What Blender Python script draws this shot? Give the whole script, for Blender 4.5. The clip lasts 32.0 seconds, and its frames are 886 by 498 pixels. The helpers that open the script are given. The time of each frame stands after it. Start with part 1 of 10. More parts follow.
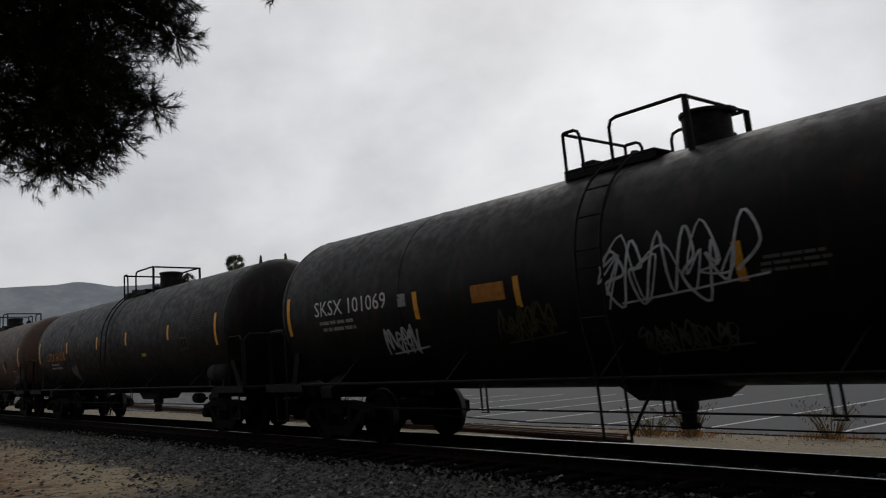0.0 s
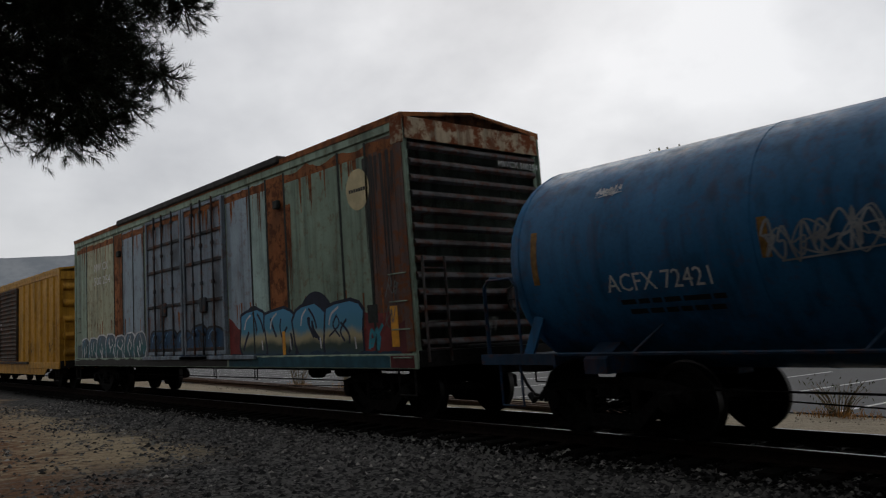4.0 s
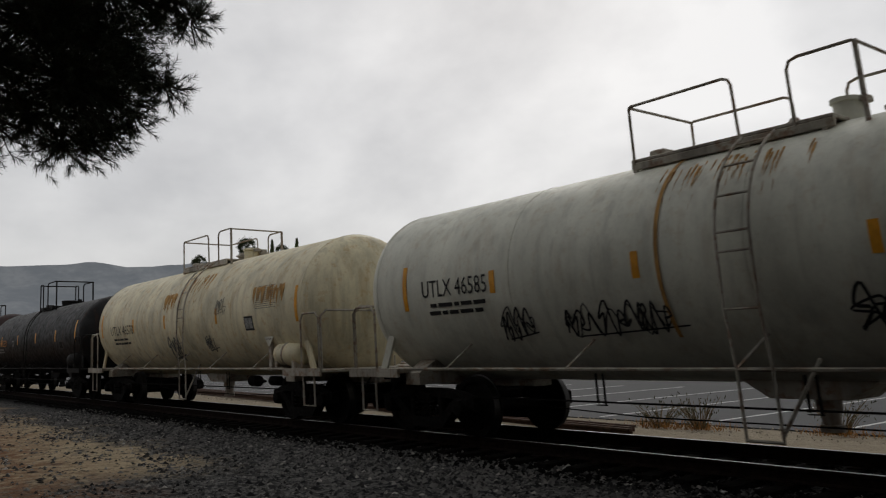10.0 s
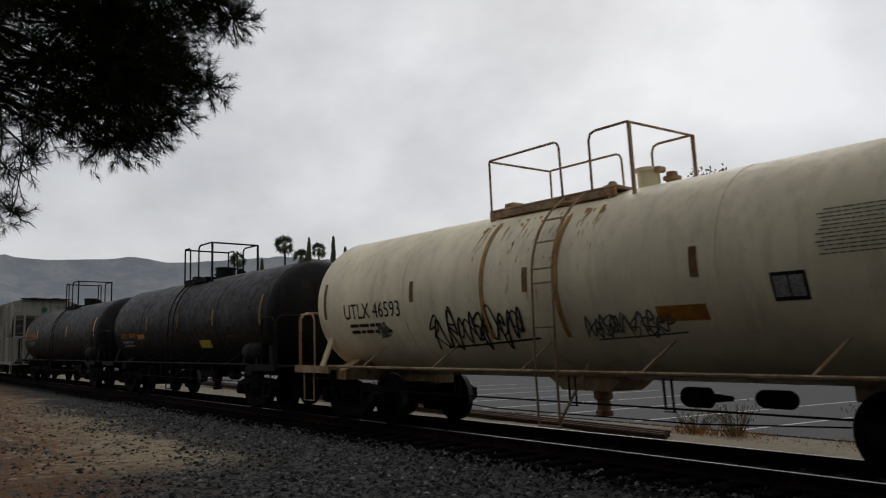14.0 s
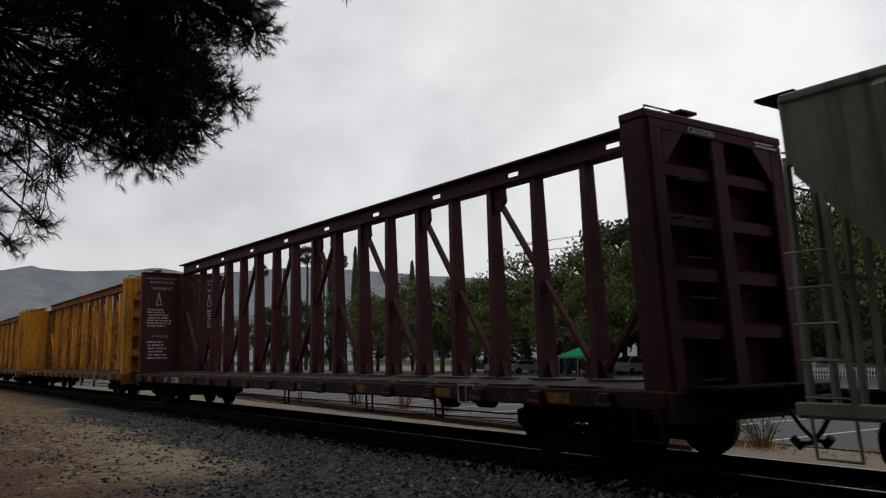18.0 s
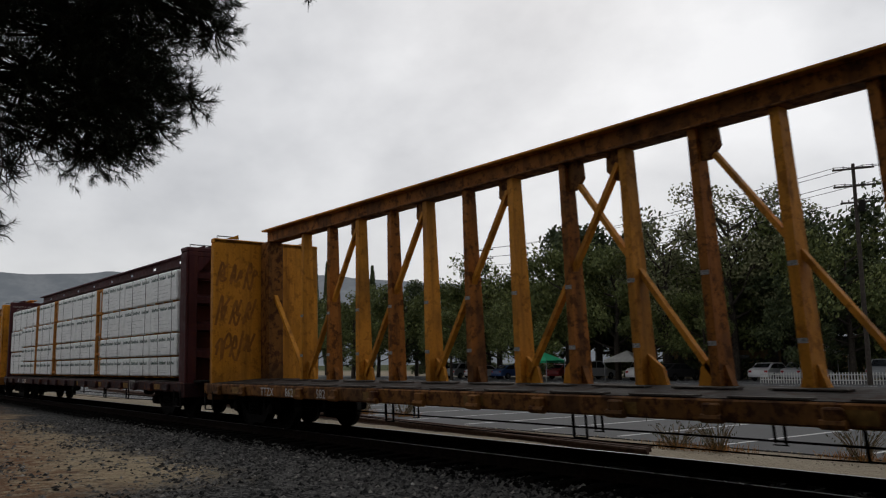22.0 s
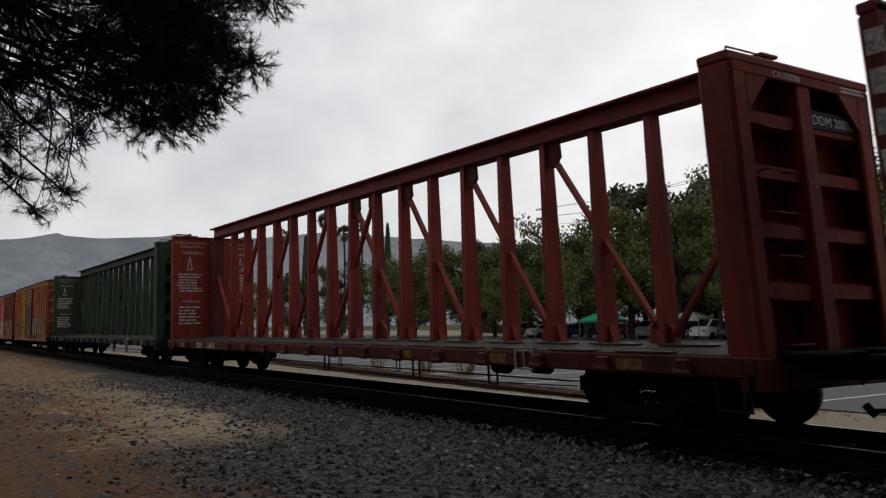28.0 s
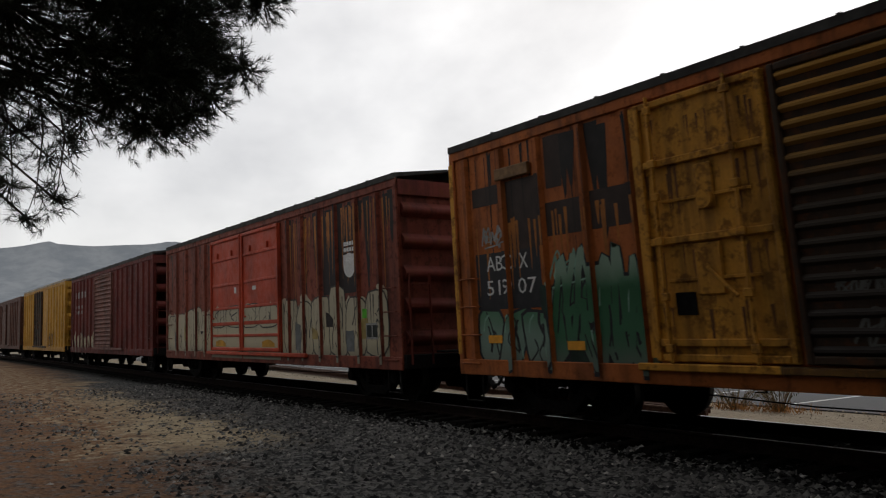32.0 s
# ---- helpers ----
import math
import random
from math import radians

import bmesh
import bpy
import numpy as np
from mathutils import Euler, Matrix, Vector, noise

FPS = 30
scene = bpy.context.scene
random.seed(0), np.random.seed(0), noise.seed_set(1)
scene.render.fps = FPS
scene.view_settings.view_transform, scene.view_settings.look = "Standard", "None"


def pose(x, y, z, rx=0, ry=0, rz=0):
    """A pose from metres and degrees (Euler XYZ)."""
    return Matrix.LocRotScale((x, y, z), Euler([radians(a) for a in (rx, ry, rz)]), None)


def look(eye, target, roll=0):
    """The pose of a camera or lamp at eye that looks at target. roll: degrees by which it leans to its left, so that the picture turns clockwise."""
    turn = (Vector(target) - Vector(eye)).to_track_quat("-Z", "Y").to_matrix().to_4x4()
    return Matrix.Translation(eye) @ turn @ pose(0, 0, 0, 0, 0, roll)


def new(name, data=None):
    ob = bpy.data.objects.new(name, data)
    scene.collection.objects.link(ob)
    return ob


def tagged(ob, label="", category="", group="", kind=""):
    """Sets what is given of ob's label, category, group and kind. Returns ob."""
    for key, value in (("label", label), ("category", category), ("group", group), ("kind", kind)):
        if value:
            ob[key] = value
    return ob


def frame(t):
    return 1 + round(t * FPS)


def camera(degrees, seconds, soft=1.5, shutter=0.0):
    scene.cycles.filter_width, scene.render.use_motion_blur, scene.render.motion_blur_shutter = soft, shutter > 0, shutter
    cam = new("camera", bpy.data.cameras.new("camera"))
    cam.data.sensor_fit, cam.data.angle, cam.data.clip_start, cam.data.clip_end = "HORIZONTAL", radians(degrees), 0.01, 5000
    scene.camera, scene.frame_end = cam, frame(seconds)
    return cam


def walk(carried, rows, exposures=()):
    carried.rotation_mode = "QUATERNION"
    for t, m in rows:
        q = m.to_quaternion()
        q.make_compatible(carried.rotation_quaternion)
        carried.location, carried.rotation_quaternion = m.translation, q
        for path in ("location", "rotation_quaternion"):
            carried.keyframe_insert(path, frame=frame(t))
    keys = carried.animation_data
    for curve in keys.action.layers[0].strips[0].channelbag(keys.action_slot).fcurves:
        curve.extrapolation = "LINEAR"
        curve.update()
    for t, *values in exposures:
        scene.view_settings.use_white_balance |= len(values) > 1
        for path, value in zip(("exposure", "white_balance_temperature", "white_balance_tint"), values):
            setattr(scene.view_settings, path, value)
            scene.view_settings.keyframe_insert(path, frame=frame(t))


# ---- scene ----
# ---- camera ----
# a hand-held camera that stands still and only sways; x runs along the track, y across it, z up
cam = camera(56.1, 32.0, soft=1.15, shutter=0.95)
# the sensor is read out row by row from the top, so that upright things on the fast train lean
scene.cycles.rolling_shutter_type, scene.cycles.rolling_shutter_duration = "TOP", 0.06
EYE = (0.0, 0.0, 1.64)
TURNS = [  # seconds, yaw, pitch, roll
    (0, 50.69, 7.59, 3.02), (0.5, 49.31, 7.01, 2.97), (1, 49.56, 6.63, 2.82), (1.5, 49.41, 6.05, 2.60),
    (2, 48.88, 6.34, 2.42), (2.5, 49.98, 6.00, 2.47), (3, 49.38, 6.68, 2.38), (3.5, 50.36, 5.93, 2.10),
    (4, 51.23, 5.83, 2.44), (4.5, 51.12, 6.51, 2.67), (6.5, 51.44, 7.14, 2.35), (7, 51.89, 6.54, 2.14),
    (7.5, 51.31, 6.57, 1.59), (8, 51.56, 6.73, 1.57), (8.5, 51.12, 7.55, 1.48), (9, 50.56, 6.63, 1.23),
    (9.5, 50.81, 6.95, 1.53), (10, 51.29, 6.75, 1.76), (10.5, 51.53, 6.47, 1.53), (11, 51.93, 6.65, 0.91),
    (11.5, 51.66, 6.61, 1.18), (12, 50.85, 6.97, 1.28), (12.5, 52.36, 6.87, 1.21), (13, 53.80, 5.95, 1.08),
    (13.5, 53.39, 6.11, 0.89), (14, 53.62, 6.81, 0.61), (14.5, 53.88, 6.79, 0.90), (16.5, 54.59, 6.75, 0.72),
    (17, 54.85, 6.60, 0.48), (17.5, 55.31, 6.93, 0.50), (18, 55.13, 7.51, 0.65), (18.5, 55.36, 6.93, 0.83),
    (19, 55.15, 6.67, 0.96), (19.5, 56.61, 6.09, 1.39), (20, 55.41, 4.55, 1.90), (20.5, 53.08, 7.54, 1.12),
    (21, 53.18, 6.02, 1.23), (21.5, 54.57, 6.16, 1.13), (22, 52.39, 7.82, 0.65), (22.5, 53.50, 7.87, 0.83),
    (23, 52.07, 7.71, 0.98), (23.5, 51.89, 7.48, 0.61), (24, 52.96, 6.95, 0.26), (24.5, 53.32, 5.56, 0.36),
    (25, 53.94, 5.39, 0.33), (25.5, 54.49, 5.44, -0.19), (27.5, 55.76, 5.60, 1.14), (28, 56.56, 5.13, 0.82),
    (28.5, 55.38, 5.29, 0.88), (29, 56.00, 5.15, 0.83), (29.5, 55.89, 5.05, 0.73), (30, 56.27, 4.83, 0.82),
    (30.5, 56.18, 5.00, 0.55), (31, 57.46, 4.34, 1.53), (31.5, 56.33, 4.65, 1.82), (32, 56.17, 5.42, 1.44),
]
EXPOSURE = [  # seconds, stops, kelvin, tint
    (t, e, k, 10) for t, e, k in ((0.0, -0.1, 6560), (2.0, -0.1, 6560), (4.0, -0.05, 6580), (5.5, 0.05, 6680), (7.0, 0.2, 6780), (8.0, 0.2, 6780), (9.0, 0.12, 6780), (10.0, -0.05, 6760), (12.0, -0.12, 6540), (14.0, -0.1, 6560),
                                  (17.0, -0.02, 6560), (19.0, 0.0, 6640), (20.0, 0.05, 6640), (21.0, 0.02, 6660), (23.0, -0.05, 6560), (25.0, 0.05, 6660), (28.0, 0.1, 6660), (30.0, 0.1, 6700), (31.0, 0.15, 6760), (32.0, 0.28, 6760))
]
walk(cam, [(t, pose(*EYE, 90 + pitch, roll, yaw)) for t, yaw, pitch, roll in TURNS], EXPOSURE)

# ---- world and sun: an overcast morning, brightest where the sun stands behind the cloud ----
SUN_AZ, SUN_EL = 44.0, 34.0
SUN_DIR = Vector((-math.sin(radians(SUN_AZ)) * math.cos(radians(SUN_EL)), math.cos(radians(SUN_AZ)) * math.cos(radians(SUN_EL)), math.sin(radians(SUN_EL))))


def make_world():
    w = bpy.data.worlds.new("overcast_sky")
    scene.world = w
    w.use_nodes = True
    nt = w.node_tree
    n, l = nt.nodes, nt.links
    n.clear()
    out, bg = n.new("ShaderNodeOutputWorld"), n.new("ShaderNodeBackground")
    sky = n.new("ShaderNodeTexSky")
    sky.sky_type, sky.sun_disc = "NISHITA", False
    sky.sun_elevation, sky.sun_rotation = radians(SUN_EL), radians(-SUN_AZ)
    tc = n.new("ShaderNodeTexCoord")
    mp = n.new("ShaderNodeMapping")
    mp.inputs["Scale"].default_value = (1.0, 1.0, 1.5)
    mp.inputs["Location"].default_value = (0.35, 0.1, 0.0)
    big, small = n.new("ShaderNodeTexNoise"), n.new("ShaderNodeTexNoise")
    big.inputs["Scale"].default_value, big.inputs["Detail"].default_value, big.inputs["Roughness"].default_value, big.inputs["Distortion"].default_value = 1.9, 5.0, 0.5, 0.35
    small.inputs["Scale"].default_value, small.inputs["Detail"].default_value, small.inputs["Roughness"].default_value = 6.0, 7.0, 0.55
    mixn = n.new("ShaderNodeMix")
    mixn.inputs["Factor"].default_value = 0.3
    l.new(tc.outputs["Generated"], mp.inputs["Vector"])
    l.new(mp.outputs["Vector"], big.inputs["Vector"])
    l.new(mp.outputs["Vector"], small.inputs["Vector"])
    l.new(big.outputs["Fac"], mixn.inputs["A"])
    l.new(small.outputs["Fac"], mixn.inputs["B"])
    ramp = n.new("ShaderNodeValToRGB")
    ramp.color_ramp.elements[0].position, ramp.color_ramp.elements[0].color = 0.34, (0.37, 0.38, 0.405, 1)
    ramp.color_ramp.elements[1].position, ramp.color_ramp.elements[1].color = 0.66, (0.71, 0.72, 0.74, 1)
    l.new(mixn.outputs["Result"], ramp.inputs["Fac"])
    # the glow of the hidden sun
    dot = n.new("ShaderNodeVectorMath")
    dot.operation = "DOT_PRODUCT"
    nrm = n.new("ShaderNodeVectorMath")
    nrm.operation = "NORMALIZE"
    l.new(tc.outputs["Generated"], nrm.inputs[0])
    l.new(nrm.outputs["Vector"], dot.inputs[0])
    dot.inputs[1].default_value = SUN_DIR
    glow = n.new("ShaderNodeMapRange")
    glow.interpolation_type = "SMOOTHSTEP"
    glow.inputs["From Min"].default_value, glow.inputs["From Max"].default_value = 0.2, 1.05
    glow.inputs["To Min"].default_value, glow.inputs["To Max"].default_value = 0.84, 1.3
    l.new(dot.outputs["Value"], glow.inputs["Value"])
    scale = n.new("ShaderNodeVectorMath")
    scale.operation = "SCALE"
    l.new(ramp.outputs["Color"], scale.inputs[0])
    l.new(glow.outputs["Result"], scale.inputs["Scale"])
    dim = n.new("ShaderNodeVectorMath")
    dim.operation = "SCALE"
    dim.inputs["Scale"].default_value = 0.10
    l.new(sky.outputs["Color"], dim.inputs[0])
    mix = n.new("ShaderNodeMix")
    mix.data_type = "RGBA"
    mix.inputs["Factor"].default_value = 0.93
    l.new(dim.outputs["Vector"], mix.inputs["A"])
    l.new(scale.outputs["Vector"], mix.inputs["B"])
    l.new(mix.outputs["Result"], bg.inputs["Color"])
    bg.inputs["Strength"].default_value = 1.0
    l.new(bg.outputs["Background"], out.inputs["Surface"])


make_world()
sun = new("sun", bpy.data.lights.new("sun", "SUN"))
sun.data.energy, sun.data.angle, sun.data.color = 0.3, radians(25), (1.0, 0.96, 0.9)
sun.matrix_world = look(SUN_DIR * 100, (0, 0, 0))


# ---- materials ----
class Nodes:
    """A node material under construction."""

    def __init__(self, name):
        self.m = bpy.data.materials.new(name)
        self.m.use_nodes = True
        self.n, self.l = self.m.node_tree.nodes, self.m.node_tree.links
        self.bsdf = self.n["Principled BSDF"]
        self.tc = self.n.new("ShaderNodeTexCoord")

    def noise(self, scale, detail=5.0, rough=0.55, stretch=(1, 1, 1), coord="Object", dist=0.0, shift=(0, 0, 0)):
        mp = self.n.new("ShaderNodeMapping")
        mp.inputs["Scale"].default_value, mp.inputs["Location"].default_value = stretch, shift
        self.l.new(self.tc.outputs[coord], mp.inputs["Vector"])
        t = self.n.new("ShaderNodeTexNoise")
        t.inputs["Scale"].default_value, t.inputs["Detail"].default_value, t.inputs["Roughness"].default_value, t.inputs["Distortion"].default_value = scale, detail, rough, dist
        self.l.new(mp.outputs["Vector"], t.inputs["Vector"])
        return t.outputs["Fac"]

    def range(self, v, a, b, c=0.0, d=1.0):
        r = self.n.new("ShaderNodeMapRange")
        r.interpolation_type = "SMOOTHSTEP"
        for k, x in (("From Min", a), ("From Max", b), ("To Min", c), ("To Max", d)):
            r.inputs[k].default_value = x
        self.l.new(v, r.inputs["Value"])
        return r.outputs["Result"]

    def math(self, op, a, b):
        r = self.n.new("ShaderNodeMath")
        r.operation = op
        for i, x in enumerate((a, b)):
            if isinstance(x, (int, float)):
                r.inputs[i].default_value = x
            else:
                self.l.new(x, r.inputs[i])
        return r.outputs["Value"]

    def mix(self, fac, a, b):
        r = self.n.new("ShaderNodeMix")
        r.data_type = "RGBA"
        if isinstance(fac, (int, float)):
            r.inputs["Factor"].default_value = fac
        else:
            self.l.new(fac, r.inputs["Factor"])
        for k, x in (("A", a), ("B", b)):
            if isinstance(x, tuple):
                r.inputs[k].default_value = (*x[:3], 1)
            else:
                self.l.new(x, r.inputs[k])
        return r.outputs["Result"]

    def coords(self):
        s = self.n.new("ShaderNodeSeparateXYZ")
        self.l.new(self.tc.outputs["Object"], s.inputs["Vector"])
        return s.outputs["X"], s.outputs["Y"], s.outputs["Z"]

    def random(self):
        return self.n.new("ShaderNodeObjectInfo").outputs["Random"]

    def bump(self, h, strength=0.3, distance=0.02):
        b = self.n.new("ShaderNodeBump")
        b.inputs["Strength"].default_value, b.inputs["Distance"].default_value = strength, distance
        self.l.new(h, b.inputs["Height"])
        self.l.new(b.outputs["Normal"], self.bsdf.inputs["Normal"])

    def done(self, color, rough=0.6, metal=0.0, spec=0.5):
        for k, x in (("Base Color", color), ("Roughness", rough), ("Metallic", metal), ("Specular IOR Level", spec)):
            if isinstance(x, tuple):
                self.bsdf.inputs[k].default_value = (*x[:3], 1)
            elif isinstance(x, (int, float)):
                self.bsdf.inputs[k].default_value = x
            else:
                self.l.new(x, self.bsdf.inputs[k])
        return self.m


MATS = {}


def paint(name, col, rust=0.15, grime=0.35, streak=0.35, rough=0.55, rustcol=(0.16, 0.055, 0.02), fade=0.18, fine=22.0, spec=0.14):
    """Weathered car paint: faded patches, runs of dirt down the side, spots of rust."""
    if name in MATS:
        return MATS[name]
    k = Nodes(name)
    big = k.noise(0.9, 4)
    run = k.noise(1.0, 4, stretch=(5.0, 5.0, 0.28))
    spots = k.noise(fine * 0.25, 7, 0.68)
    grain = k.noise(fine, 4)
    dirt = tuple(0.2 * c + 0.008 for c in col)
    light = tuple(min(1.0, c * (1 + fade) + 0.05 * fade) for c in col)
    c = k.mix(k.range(big, 0.35, 0.7), col, light)
    c = k.mix(k.math("MULTIPLY", k.range(run, 0.45, 0.75), min(1.0, streak * 1.5)), c, dirt)
    c = k.mix(k.math("MULTIPLY", k.range(grain, 0.35, 0.8), grime * 0.5), c, dirt)
    r = k.math("MULTIPLY", k.range(spots, 0.56 - 0.22 * rust, 0.68 - 0.2 * rust), min(1.0, rust * 2.2))
    c = k.mix(r, c, rustcol)
    drips = k.noise(1.0, 5, 0.6, stretch=(3.6, 3.6, 0.5))
    c = k.mix(k.math("MULTIPLY", k.range(drips, 0.53, 0.68), min(0.9, 0.1 + rust * 1.5)), c, tuple(0.6 * u + 0.15 * v for u, v in zip(rustcol, col)))
    soot = k.noise(0.55, 6, 0.62, stretch=(1.6, 1.6, 1.0))
    c = k.mix(k.math("MULTIPLY", k.range(soot, 0.48, 0.68), min(0.92, grime * 1.5)), c, dirt)
    k.bump(spots, 0.12, 0.01)
    MATS[name] = k.done(c, k.range(spots, 0.3, 0.8, rough - 0.1, rough + 0.25), 0.0, spec)
    return MATS[name]


def plain(name, col, rough=0.7, metal=0.0, var=0.25, scale=9.0, bump=0.15, spec=0.2):
    if name in MATS:
        return MATS[name]
    k = Nodes(name)
    a, b = k.noise(scale, 6), k.noise(scale * 0.13, 3)
    c = k.mix(k.range(a, 0.3, 0.75), tuple(x * (1 - var) for x in col), tuple(min(1, x * (1 + var)) for x in col))
    c = k.mix(k.math("MULTIPLY", k.range(b, 0.4, 0.7), 0.35), c, tuple(x * 0.6 for x in col))
    k.bump(a, bump, 0.01)
    MATS[name] = k.done(c, rough, metal, spec)
    return MATS[name]


GRIME = plain("grimy_cast_steel", (0.009, 0.008, 0.0075), 0.9, 0.0, 0.5, 14, spec=0.08)
STEEL = plain("dark_steel", (0.016, 0.015, 0.014), 0.75, 0.0, 0.4, 20, spec=0.12)
BRIGHT = plain("polished_wheel_rim", (0.05, 0.048, 0.046), 0.5, 1.0, 0.15, 30, 0.03)
WHITE = plain("white_stencil", (0.62, 0.62, 0.6), 0.6, 0, 0.2, 30, 0.02)
DIMWHITE = plain("worn_white_stencil", (0.3, 0.3, 0.29), 0.7, 0, 0.5, 40, 0.02)
FAINT_INK = plain("faded_stencil", (0.07, 0.068, 0.064), 0.7, 0, 0.5, 40, 0.02)
GREY_INK = plain("greyed_stencil", (0.16, 0.155, 0.14), 0.7, 0, 0.5, 40, 0.02)
BLACK = plain("black_stencil", (0.015, 0.015, 0.015), 0.6, 0, 0.3, 30, 0.02)
ORANGE_TEXT = plain("orange_stencil", (0.5, 0.2, 0.03), 0.6, 0, 0.3, 30, 0.02)
STRIPE = plain("yellow_reflector_tape", (0.75, 0.34, 0.03), 0.45, 0, 0.15, 12, 0.02)
DULL_STRIPE = plain("dirty_reflector_tape", (0.22, 0.12, 0.03), 0.6, 0, 0.4, 12, 0.02)


# ---- geometry ----
class Geo:
    """Vertices and faces of one piece."""

    def __init__(self):
        self.v, self.f = [], []

    def add(self, vs, fs):
        o = len(self.v)
        self.v += [tuple(p) for p in vs]
        self.f += [tuple(i + o for i in q) for q in fs]
        return self

    def box(self, x0, x1, y0, y1, z0, z1):
        return self.add([(x0, y0, z0), (x1, y0, z0), (x1, y1, z0), (x0, y1, z0), (x0, y0, z1), (x1, y0, z1), (x1, y1, z1), (x0, y1, z1)],
                        [(0, 3, 2, 1), (4, 5, 6, 7), (0, 1, 5, 4), (1, 2, 6, 5), (2, 3, 7, 6), (3, 0, 4, 7)])

    def cbox(self, x0, x1, y0, y1, z0, z1, c=0.02):
        """A box with chamfered edges."""
        c = min(c, (x1 - x0) / 2.01, (y1 - y0) / 2.01, (z1 - z0) / 2.01)
        vs, ix = [], {}
        lo, hi = (x0, y0, z0), (x1, y1, z1)
        for sx in (0, 1):
            for sy in (0, 1):
                for sz in (0, 1):
                    s = (sx, sy, sz)
                    for a in range(3):
                        p = []
                        for b in range(3):
                            e = hi[b] if s[b] else lo[b]
                            p.append(e if a == b else e + (-c if s[b] else c))
                        ix[s, a] = len(vs)
                        vs.append(p)
        fs = []
        for a in range(3):
            b, d = (a + 1) % 3, (a + 2) % 3
            for e in (0, 1):
                def key(q, r):
                    s = [0, 0, 0]
                    s[a], s[b], s[d] = e, q, r
                    return ix[tuple(s), a]
                q = [key(0, 0), key(1, 0), key(1, 1), key(0, 1)]
                fs.append(q if e else q[::-1])
            for q in (0, 1):
                for r in (0, 1):
                    s0, s1 = [0, 0, 0], [0, 0, 0]
                    s0[a], s1[a] = 0, 1
                    s0[b] = s1[b] = q
                    s0[d] = s1[d] = r
                    s0, s1 = tuple(s0), tuple(s1)
                    f = [ix[s0, b], ix[s1, b], ix[s1, d], ix[s0, d]]
                    fs.append(f if q == r else f[::-1])
        for s in {k[0] for k in ix}:
            f = [ix[s, 0], ix[s, 1], ix[s, 2]]
            fs.append(f if sum(s) % 2 else f[::-1])
        return self.add(vs, fs)

    def cyl(self, p, q, r, n=10, r2=None):
        p, q = Vector(p), Vector(q)
        r2 = r if r2 is None else r2
        d = (q - p).normalized()
        u = d.orthogonal().normalized()
        w = d.cross(u)
        vs = []
        for c, rr in ((p, r), (q, r2)):
            for i in range(n):
                a = 2 * math.pi * i / n
                vs.append(c + u * rr * math.cos(a) + w * rr * math.sin(a))
        fs = [(i, (i + 1) % n, n + (i + 1) % n, n + i) for i in range(n)]
        fs += [tuple(range(n - 1, -1, -1)), tuple(range(n, 2 * n))]
        return self.add(vs, fs)

    def tube(self, pts, r, n=6, closed=False):
        """A round bar bent through the points; r may be a list of radii."""
        pts = [Vector(p) for p in pts]
        m = len(pts)
        rs = r if isinstance(r, (list, tuple)) else [r] * m
        vs, last = [], None
        for i, p in enumerate(pts):
            if closed:
                d = pts[(i + 1) % m] - pts[i - 1]
            else:
                d = pts[min(i + 1, m - 1)] - pts[max(i - 1, 0)]
            d.normalize()
            u = (last - d * last.dot(d)) if last is not None else d.orthogonal()
            u = u.normalized() if u.length > 1e-6 else d.orthogonal().normalized()
            last = u
            w = d.cross(u)
            for k in range(n):
                a = 2 * math.pi * k / n
                vs.append(p + (u * math.cos(a) + w * math.sin(a)) * rs[i])
        fs = []
        for i in range(m if closed else m - 1):
            j = (i + 1) % m
            for k in range(n):
                fs.append((i * n + k, i * n + (k + 1) % n, j * n + (k + 1) % n, j * n + k))
        if not closed:
            fs += [tuple(range(n - 1, -1, -1)), tuple(range((m - 1) * n, m * n))]
        return self.add(vs, fs)

    def prism(self, prof, a, b, axis="x"):
        """A closed profile pushed along an axis from a to b. The profile is (y, z) for x, (x, z) for y, (x, y) for z."""
        n = len(prof)
        put = {"x": lambda p, t: (t, p[0], p[1]), "y": lambda p, t: (p[0], t, p[1]), "z": lambda p, t: (p[0], p[1], t)}[axis]
        vs = [put(p, a) for p in prof] + [put(p, b) for p in prof]
        fs = [(i, (i + 1) % n, n + (i + 1) % n, n + i) for i in range(n)]
        fs += [tuple(range(n - 1, -1, -1)), tuple(range(n, 2 * n))]
        return self.add(vs, fs)

    def beam(self, p, q, w, h, up=(0, 0, 1)):
        """A square bar from p to q, w across and h along up."""
        p, q, up = Vector(p), Vector(q), Vector(up)
        d = (q - p).normalized()
        s = d.cross(up).normalized() * w / 2
        t = s.cross(d).normalized() * h / 2
        vs = [c + a * s + b * t for c in (p, q) for a, b in ((-1, -1), (1, -1), (1, 1), (-1, 1))]
        return self.add(vs, [(3, 2, 1, 0), (4, 5, 6, 7), (0, 1, 5, 4), (1, 2, 6, 5), (2, 3, 7, 6), (3, 0, 4, 7)])

